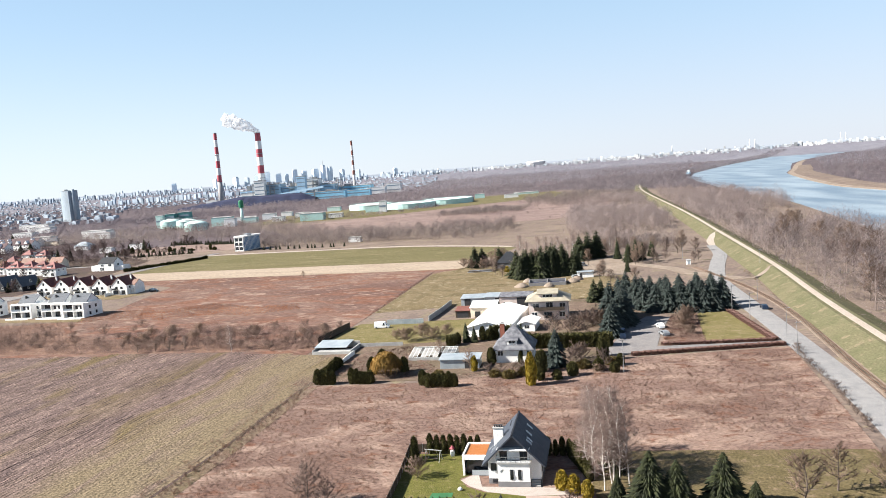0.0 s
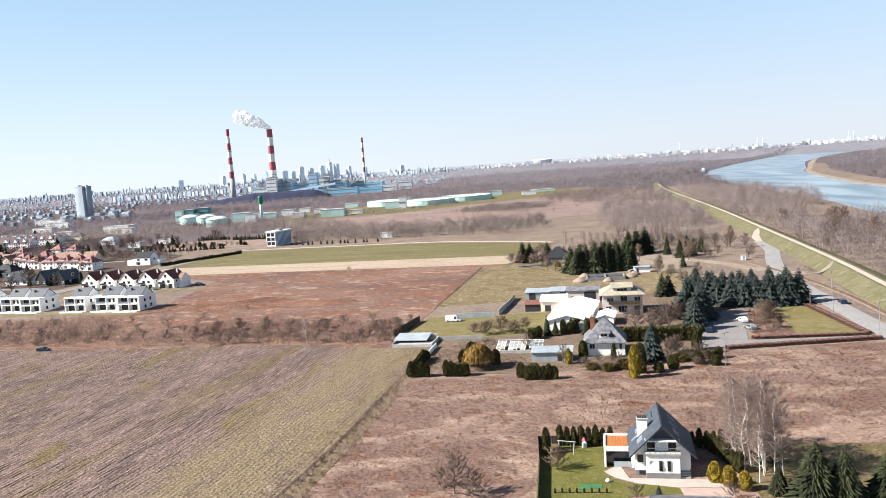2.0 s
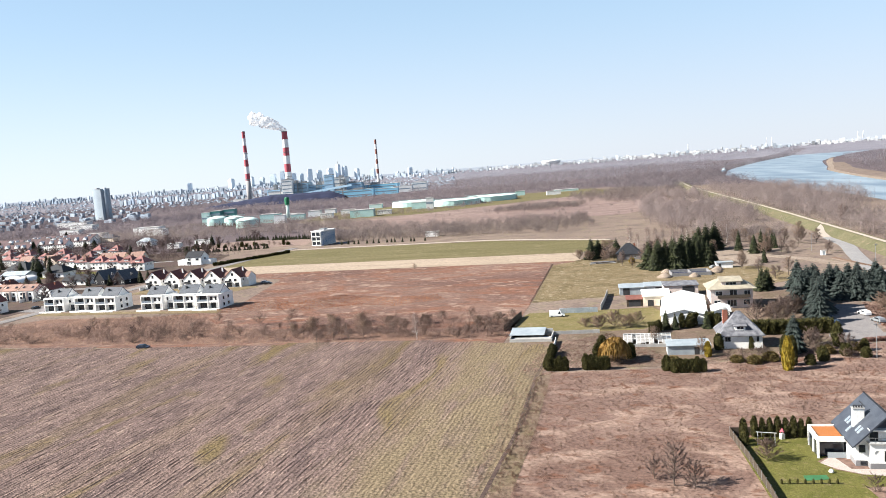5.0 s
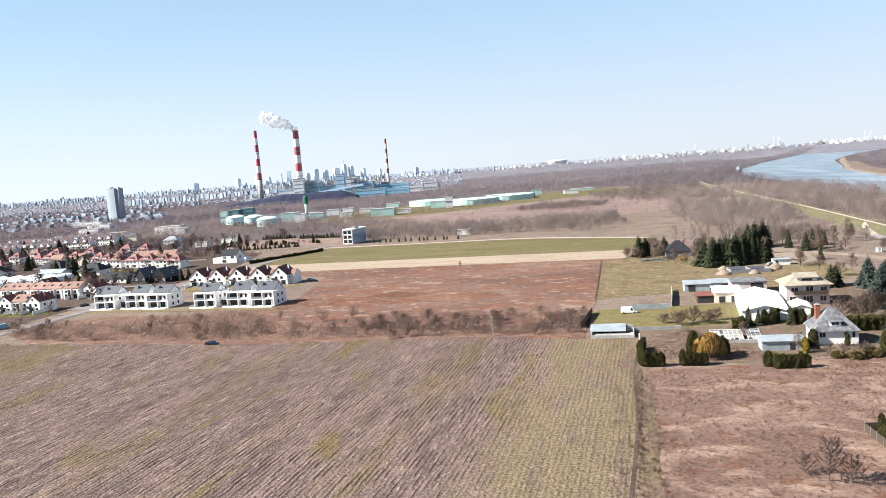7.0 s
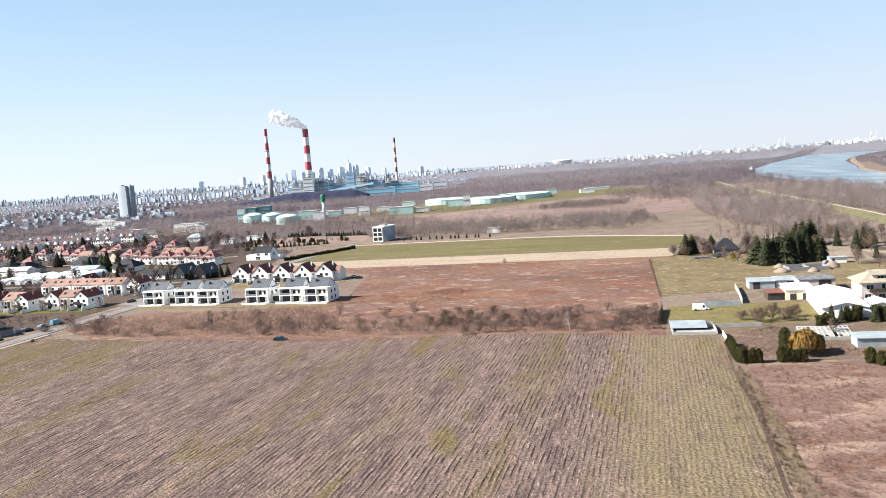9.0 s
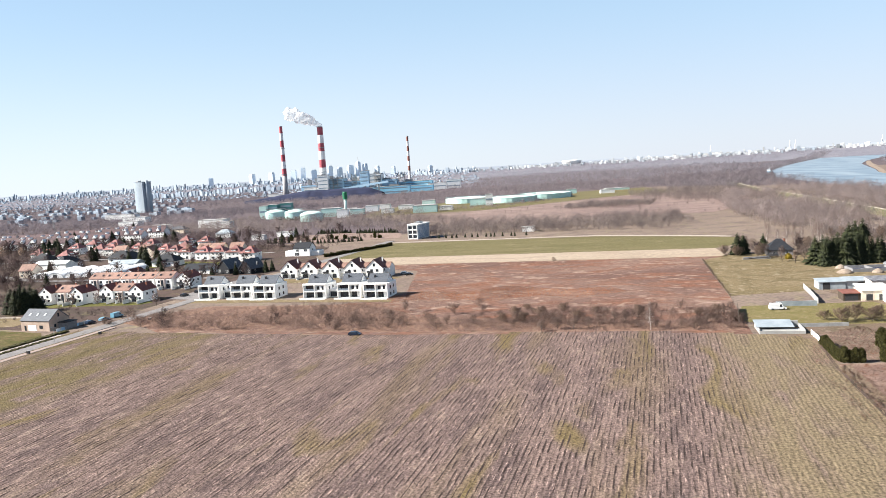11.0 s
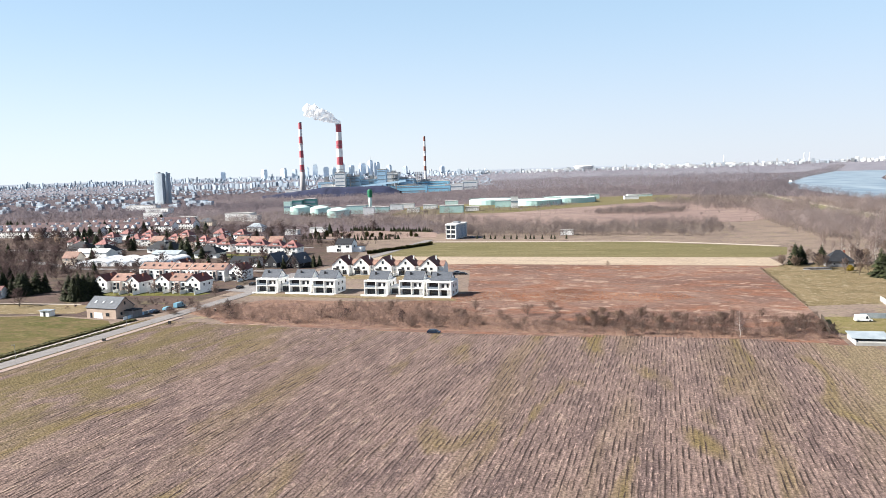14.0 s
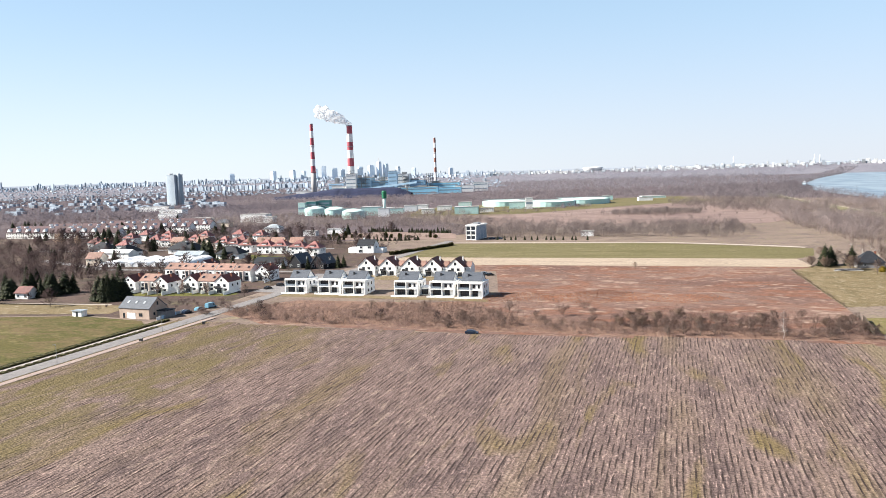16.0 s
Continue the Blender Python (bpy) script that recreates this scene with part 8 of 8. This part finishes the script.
for y in (120, 165, 210, 255):
    p_ = thing("street_lamp", *road_at(y, 4.0), 10, "thin grey street lamp beside the village road", "street lamp", "village street lamps")
    part("shaft", Shape().stick((0, 0, 0), (0, 0, 6.0), 0.08, 0.05, 6), STEEL, p_)
    part("lamp_head", Shape().box(-0.9, 0.1, -0.1, 0.1, 5.95, 6.1), STEEL, p_)
for x, y in ((-290, 268), (-282, 292), (-300, 240)):
    bx = thing("junction_box", x + 6, y, 0, "small dark junction box beside the road", "junction box")
    part("cabinet", Shape().box(-0.5, 0.5, -0.3, 0.3, 0, 1.1), FRAMED, bx)
    part("cap", Shape().box(-0.55, 0.55, -0.35, 0.35, 1.1, 1.18), CONC, bx)
car(-183.5, 245.5, -8, CARBLUE, "dark blue car parked at the field's edge")
for x, y in ((-288, 362), (-286, 371), (-291, 352)):
    car(x + 4, y, 70, random.choice((CARBLACK, CARSILVER, CARWHITE)), "parked car beside the terrace houses")
for i in range(24):
    t = i / 23
    put("hedge%d" % (i % 3), -249 + 36 * t, 493 + 52 * t, 0.95, 0.75 + 0.3 * rngh.random(), label="dark clipped hedge thuja along the lane", category="hedge", group="hedge along the lane")
for i in range(30):
    t = i / 29
    put("%s%d" % (rngh.choice(("fat", "hedge", "bush")), i % 3), -330 + 100 * t + rngh.uniform(-2, 2), 640 - 22 * t + rngh.uniform(-2, 2), rngh.uniform(0.7, 1.2), rngh.uniform(0.5, 1.3), label="dark thuja in a long shelter hedge", category="hedge", group="shelter hedge")
for x0, y0, x1, y1, n in ((-302, 697, -270, 687, 16), (-261, 676, -223, 661, 20), (-292, 596, -244, 597, 16), (-328, 621, -309, 616, 8), (-420, 962, -368, 938, 16)):
    for i in range(n):
        t = (i + rngh.uniform(-0.3, 0.3)) / (n - 1)
        put("spruce%d" % (i % 4), x0 + (x1 - x0) * t, y0 + (y1 - y0) * t, rngh.uniform(0.35, 0.55), rngh.uniform(0.28, 0.5), label="low dark conifer in a field-side row", category="conifer", group="field-side conifers")
for i in range(14):
    put("spruce%d" % (i % 4), -180 + 5 * i + rngh.uniform(-2, 2), 583 - 1.2 * i, 0.3, label="small young spruce behind the farm track", category="spruce", group="young spruces")

# gardens and lanes
for nm, pts, m, lb in (("lawn_gardens", [(-440, 482), (-365, 484), (-352, 492), (-300, 470), (-300, 482), (-350, 512), (-440, 500)], LAWN, "green village lawn"),
                       ("lawn_terrace", [(-356, 338), (-300, 332), (-296, 338), (-300, 341), (-350, 346)], LAWN, "strip of garden lawn before the terrace"),
                       ("lawn_loggia", [(-278, 330), (-232, 320), (-180, 306), (-180, 312), (-232, 326), (-277, 337)], MEADOW, "strip of grass before the white houses"),
                       ("lawn_gabled", [(-256, 380), (-192, 366), (-184, 380), (-250, 394)], MEADOW, "grass between the house rows"),
                       ("yard_houses", [(-292, 345), (-279, 340), (-262, 400), (-276, 404)], DARKASPH, "grey forecourt beside the houses"),
                       ("lane_village", [(-500, 500), (-420, 440), (-290, 412), (-288, 417), (-418, 446), (-498, 506)], DARKASPH, "grey village lane"),
                       ("lane_villas", [(-560, 575), (-300, 541), (-299, 545), (-560, 580)], ASPHALT, "grey lane between the villas"),
                       ("path_garden", [(-480, 330), (-345, 312), (-345, 315), (-480, 334)], GRAVEL, "pale garden path"),
                       ("field_garden", [(-420, 296), (-334, 292), (-332, 310), (-420, 326)], MEADOW, "rough garden grass behind the field")):
    patch(nm, pts, 0.08, m, lb, nm.split("_")[0])

# village trees
VT = dict(label="bare leafless village tree among houses", category="tree", group="village trees")
rngv = random.Random(21)
BUILT = [(-300, 345, 14), (-320, 350, 12), (-340, 350, 12), (-353, 352, 9), (-319, 294, 9), (-268, 511, 12), (-294, 436, 11), (-279, 430, 11), (-345, 474, 11), (-314, 442, 11), (-386, 493, 12)]
n_ = 0
while n_ < 165:
    x, y = rngv.uniform(-620, -275), rngv.uniform(360, 700)
    if x > -360 + 0.245 * (y - 60) or any(math.hypot(x - a, y - b) < r for a, b, r in BUILT):
        continue
    if rngv.random() < 0.3:
        put("spruce%d" % rngv.randrange(4), x, y, rngv.uniform(0.5, 0.95), label="dark green spruce between village houses", category="spruce", group="village spruces")
    else:
        put("dark%d" % rngv.randrange(4), x, y, rngv.uniform(0.6, 1.25), **VT)
    n_ += 1
for x, y, s in ((-385, 352, 0.9), (-393, 338, 0.8), (-412, 330, 0.95), (-420, 322, 0.85), (-432, 336, 1.0), (-446, 340, 0.9), (-382, 505, 1.2), (-376, 500, 1.3), (-386, 496, 1.1), (-371, 506, 1.2), (-401, 361, 0.85), (-396, 352, 0.8), (-408, 353, 0.8), (-422, 354, 0.9), (-535, 638, 1.2), (-523, 635, 1.2), (-287, 425, 0.6), (-270, 428, 0.7), (-268, 434, 0.6), (-303, 430, 0.5), (-450, 571, 0.9), (-413, 571, 0.9)):
    put("spruce%d" % rngv.randrange(4), x, y, s, label="dark green spruce between village houses", category="spruce", group="village spruces")
for i, (x, y) in enumerate(((-357, 326), (-353, 323.5), (-349.5, 325), (-355, 330), (-350, 330), (-346.5, 328))):
    put("spruce%d" % (i % 4), x, y, rngv.uniform(1.25, 1.5), rngv.uniform(0.95, 1.15), label="tall dark spruce in a dense clump by the terraces", category="spruce", group="terrace spruces")
for i, (x, y) in enumerate(((-395, 347), (-390, 342), (-405, 345), (-388, 350), (-409, 338), (-413, 346), (-420, 340))):
    put("spruce%d" % (i % 4), x, y, rngv.uniform(1.4, 1.7), rngv.uniform(0.75, 1.0), label="broad dark conifer behind the small cottage", category="conifer", group="cottage conifers")
for i in range(42):
    x, y = rngv.uniform(-500, -330), rngv.uniform(300, 440)
    if abs(x + 316) > 20 and not (-358 < x and 336 < y < 362):
        put("dark%d" % (i % 4), x, y, rngv.uniform(0.4, 1.0), **VT)

# scrub between the ploughed field and the houses
SC = dict(label="bare brown scrub bush at the field's edge", category="bush", group="field-edge scrub")
EDGE = [(-296, 287), (-261, 268), (-200, 255), (-170, 246), (-120, 237), (-62, 226)]
for k in range(110):
    t = rngv.random() * (len(EDGE) - 1)
    i = int(t)
    x = EDGE[i][0] + (EDGE[i + 1][0] - EDGE[i][0]) * (t - i)
    y = EDGE[i][1] + (EDGE[i + 1][1] - EDGE[i][1]) * (t - i) + abs(rngv.gauss(0, 1)) * (20 if x > -180 else 13) + 2
    if (x < -180 and y > 306 - (x + 180) * 0.2) or noise.noise(Vector((x * 0.03, y * 0.03, 1))) < -0.25:
        continue
    if rngv.random() < 0.93:
        put("thick%d" % rngv.randrange(4), x, y, rngv.uniform(0.7, 1.7), rngv.uniform(0.5, 1.3), **SC)
    else:
        put("dark%d" % rngv.randrange(4), x, y, rngv.uniform(0.35, 0.6), rngv.uniform(0.3, 0.45), **SC)
for x, y, s in ((-122, 238, 0.8), (-117, 240, 0.9), (-112, 239, 0.8), (-107, 240, 0.75), (-98, 246, 0.8), (-94, 248, 0.85), (-175, 268, 0.8), (-204, 287, 0.9), (-225, 290, 0.9), (-218, 288, 0.8), (-171, 285, 0.8), (-70, 240, 0.8), (-66, 243, 0.7), (-62, 250, 0.8), (-58, 256, 0.7)):
    put("bare%d" % rngv.randrange(4), x, y, s * 0.9, s * 0.62, label="low spreading bare tree at the field's edge", category="tree", group="field-edge trees")
for k in range(34):
    x = rngv.uniform(-152, -60)
    y = 232 - 0.2 * (x + 62) + abs(rngv.gauss(0, 1)) * 14 + (6 if x < -120 else 2)
    s = rngv.uniform(0.6, 1.15)
    put("%s%d" % (("tan", "thick", "bush")[k % 3], k % 2), x, y, s * (1.0, 1.6, 1.1)[k % 3], s * (0.8, 1.5, 1.0)[k % 3], label="rounded bare brown bush on the fallow field's edge", category="bush", group="fallow field bushes")
put("birch2", -89, 233, 0.52, label="young white-barked birch at the field's edge", category="birch")
put("pale1", -105.5, 401, 0.55, 0.4, label="single low green-brown bush in the stubble", category="bush")
for k in range(34):                        # along the ditch
    t = k / 33
    put("bush%d" % (k % 4), -66.6 + 13 * t + rngv.uniform(-0.4, 0.6), 118 + 66 * t, rngv.uniform(0.16, 0.34), label="small bare bush along the field ditch", category="bush", group="ditch bushes")
for k in range(26):                        # ditch between fallow field and meadow
    t = k / 25
    put("bush%d" % (k % 4), -50.5 + 17 * t, 281 + 101 * t, rngv.uniform(0.25, 0.42), label="small dark bush on the field boundary", category="bush", group="boundary bushes")
for k in range(52):                        # loose trees before and beside the woods
    x, y = rngv.uniform(-10, 92), rngv.uniform(296, 440)
    if x > 90 - 0.1 * (430 - y) or (3 < x < 42 and 308 < y < 360) or (-8 < x < 14 and 380 < y < 396) or (40 < x < 74 and y < 282) or (-50 < x < 4 and y < 345):
        continue
    put("%s%d" % (rngv.choice(("bare", "pale", "pale")), k % 4), x, y, rngv.uniform(0.7, 1.3), rngv.uniform(0.6, 1.0), label="bare spreading tree round the sandy yard", category="tree", group="yard trees")
for x, y, s in ((69, 380, 1.0), (73, 383, 0.8), (62, 392, 0.9), (80, 392, 0.7), (58, 345, 0.6)):
    put("spruce%d" % (int(x) % 4), x, y, s * 0.8, s, label="lone green conifer beside the sandy yard", category="conifer", group="yard conifers")
for k, (x, y) in enumerate(((-6, 384), (-3, 380), (0, 394), (14, 384), (17, 390), (-14, 390), (20, 396), (10, 398), (-18, 398))):
    put("%s%d" % (("dark", "bare", "tan")[k % 3], k % 2), x, y, rngv.uniform(0.6, 0.9) * (1, 1, 1.5)[k % 3], label="bare tree round the small cottage", category="tree", group="cottage trees")
for k in range(14):
    put("birch%d" % (k % 4), 10 + 62 * rngv.random(), 405 + 40 * rngv.random(), rngv.uniform(0.55, 0.8), label="pale birch at the wood's edge", category="birch", group="woodside birches")
for k in range(48):                        # big trees on the river bank
    y = 150 + 330 * k / 47
    put("%s%d" % (rngv.choice(("bare", "pale")), k % 4), 112 + 0.165 * (y - 235) + rngv.uniform(0, 40), y, rngv.uniform(1.0, 1.8), label="large bare riverside tree behind the embankment", category="tree", group="riverside trees")


# ---------------- dry grass ----------------
def tufts(name, pts, n, h, w, material, label, seed, holes=(), lean=1.6):
    rng = np.random.default_rng(seed)
    xs, ys = [p[0] for p in pts], [p[1] for p in pts]
    P = []
    while len(P) < n:
        x, y = rng.uniform(min(xs), max(xs)), rng.uniform(min(ys), max(ys))
        if inside(pts, x, y) and not any(inside(q, x, y) for q in holes):
            P.append((x, y))
    P = np.array(P)
    m = len(P)
    k = 3
    root = np.repeat(np.concatenate([P, np.zeros((m, 1))], 1), k, 0) + np.concatenate([rng.normal(0, 0.22, (m * k, 2)), np.zeros((m * k, 1))], 1)
    flow = np.array([noise.noise(Vector((x * 0.05, y * 0.05, 7.0))) for x, y in P]) * 4.0
    flow = np.repeat(flow, k) + rng.normal(0, 0.5, m * k)
    H = h * rng.uniform(0.5, 1.3, (m * k, 1))
    tip = root + np.concatenate([np.cos(flow)[:, None] * H * lean, np.sin(flow)[:, None] * H * lean * 0.6, H * 0.7], 1)
    s = rng.normal(size=(m * k, 3)) * np.array([1, 0.5, 0.15])
    s = s / np.linalg.norm(s, axis=1, keepdims=True) * w * rng.uniform(0.6, 1.4, (m * k, 1))
    V = np.stack([root - s, root + s, tip], 1).reshape(-1, 3)
    tagged(new(name, raw_mesh(name, V, np.arange(len(V)).reshape(-1, 3), material)), label, "grass", kind="stuff")


STRIP = [(-290, 292), (-261, 269), (-170, 247), (-62, 227), (-60, 236), (-165, 272), (-185, 302), (-262, 318)]
THICKSOIL = ground_mat("thicket_floor", [(0.36, 0.245, 0.195), (0.42, 0.28, 0.215), (0.28, 0.19, 0.165), (0.50, 0.37, 0.29)], 0.03, 0.14, 1.2)
patch("ground_thicket", STRIP, 0.08, THICKSOIL, "mauve-brown floor of the field-edge thicket", "ground")
woods("thicket", [(STRIP, 900, 1.6, 4.2), ([(-150, 250), (-62, 229), (-56, 258), (-100, 266), (-150, 276)], 380, 2.0, 4.6), ([(-255, 310), (-190, 298), (-170, 262), (-200, 262), (-262, 280)], 300, 1.4, 3.4), ([(-60, 226), (-170, 246), (-176, 330), (-130, 320), (-90, 268)], 260, 0.7, 1.8)],
      THICKTWIG, 80, 0.036, "tangled low red-brown thicket at the field's edge", 14)
tufts("scrub_brush", [(-290, 292), (-261, 269), (-170, 247), (-62, 227), (-60, 236), (-165, 270), (-185, 300), (-262, 316)], 14000, 0.6, 0.05, THICKTWIG, "tangled red-brown brush at the field's edge", 38, lean=0.7)
STRAWTWIG = mat("straw_stalks", (0.44, 0.30, 0.235), (0.25, 0.15, 0.108), 0.15, 0.95, bump=0.0, island=0.15, coords="World", thin=0.6)
woods("grass_clumps", [([(-76, 96), (-60, 182), (-21, 180), (-26, 142), (-30, 96)], 760, 0.4, 1.2), ([(-20, 143), (-20, 182), (66, 194), (60, 136), (15, 141)], 1000, 0.4, 1.2), ([(-69, 108), (-61.5, 146), (-55, 184), (-51, 184), (-57, 146), (-64, 108)], 200, 0.5, 1.3)],
      STRAWTWIG, 70, 0.035, "darker clumps of tall dry weeds in the fallow fields", 17)
RUSTWEED = ground_mat("rust_red_weeds", [(0.56, 0.265, 0.15), (0.62, 0.31, 0.185), (0.48, 0.22, 0.125), (0.60, 0.38, 0.26)], 0.03, 0.1, 1.2, island=0.2)
tufts("grass_rust", [(-184, 318), (-170, 330), (-150, 322), (-130, 334), (-108, 316), (-88, 317), (-84, 304), (-104, 296), (-120, 304), (-140, 298), (-160, 308), (-180, 304)], 9000, 0.24, 0.12, RUSTWEED, "rust-red dry weeds in the middle of the fallow field", 40, lean=0.9)
GARDEN = [(-27, 60), (-23, 139), (14, 134), (54, 124), (54, 60)]
tufts("grass_reeds", REEDS, 52000, 0.24, 0.10, REED, "tall tangled straw-coloured dry grass", 31, [GARDEN], lean=1.3)
tufts("grass_weeds", BROWN, 52000, 0.22, 0.11, WEED, "red-brown dry weeds of the fallow field", 32, lean=0.9)
tufts("grass_meadow", [(-50, 283), (-33, 384), (-16, 398), (30, 392), (50, 370), (30, 300), (-12, 287)], 9000, 0.22, 0.12, MEADOW, "rough olive meadow grass", 36, lean=1.0)
tufts("grass_embankment", [(70, 120), (86, 120), (118, 330), (104, 330)], 6000, 0.2, 0.1, MEADOW, "dry grass along the railway", 37, lean=1.0)
tufts("grass_lot", [(42, 209), (53, 208), (61.5, 247), (53, 246.5), (46.5, 226)], 3000, 0.35, 0.1, REED, "dry weeds beside the parking place", 39)
tufts("grass_yard", [(-60, 187), (-47, 217), (-30, 226), (-18, 186), (20, 182), (26, 196), (4, 194), (-20, 190)], 3500, 0.4, 0.12, REED, "dry brown grass round the farm", 33)
tufts("field_stubble_straw", FIELD, 60000, 0.12, 0.075, CLOD, "clods and old straw on the ploughed field", 35, [[(-47, 216), (-72, 222), (-90, 130), (-94, 50), (-66, 50)]])
tufts("grass_lawn", [(-26, 100), (-22.5, 137), (-9, 135), (-9.5, 127), (-12.8, 124.5), (-11.5, 121), (-10, 114), (-10, 100)], 5000, 0.12, 0.05, LAWN, "short green lawn grass", 34)
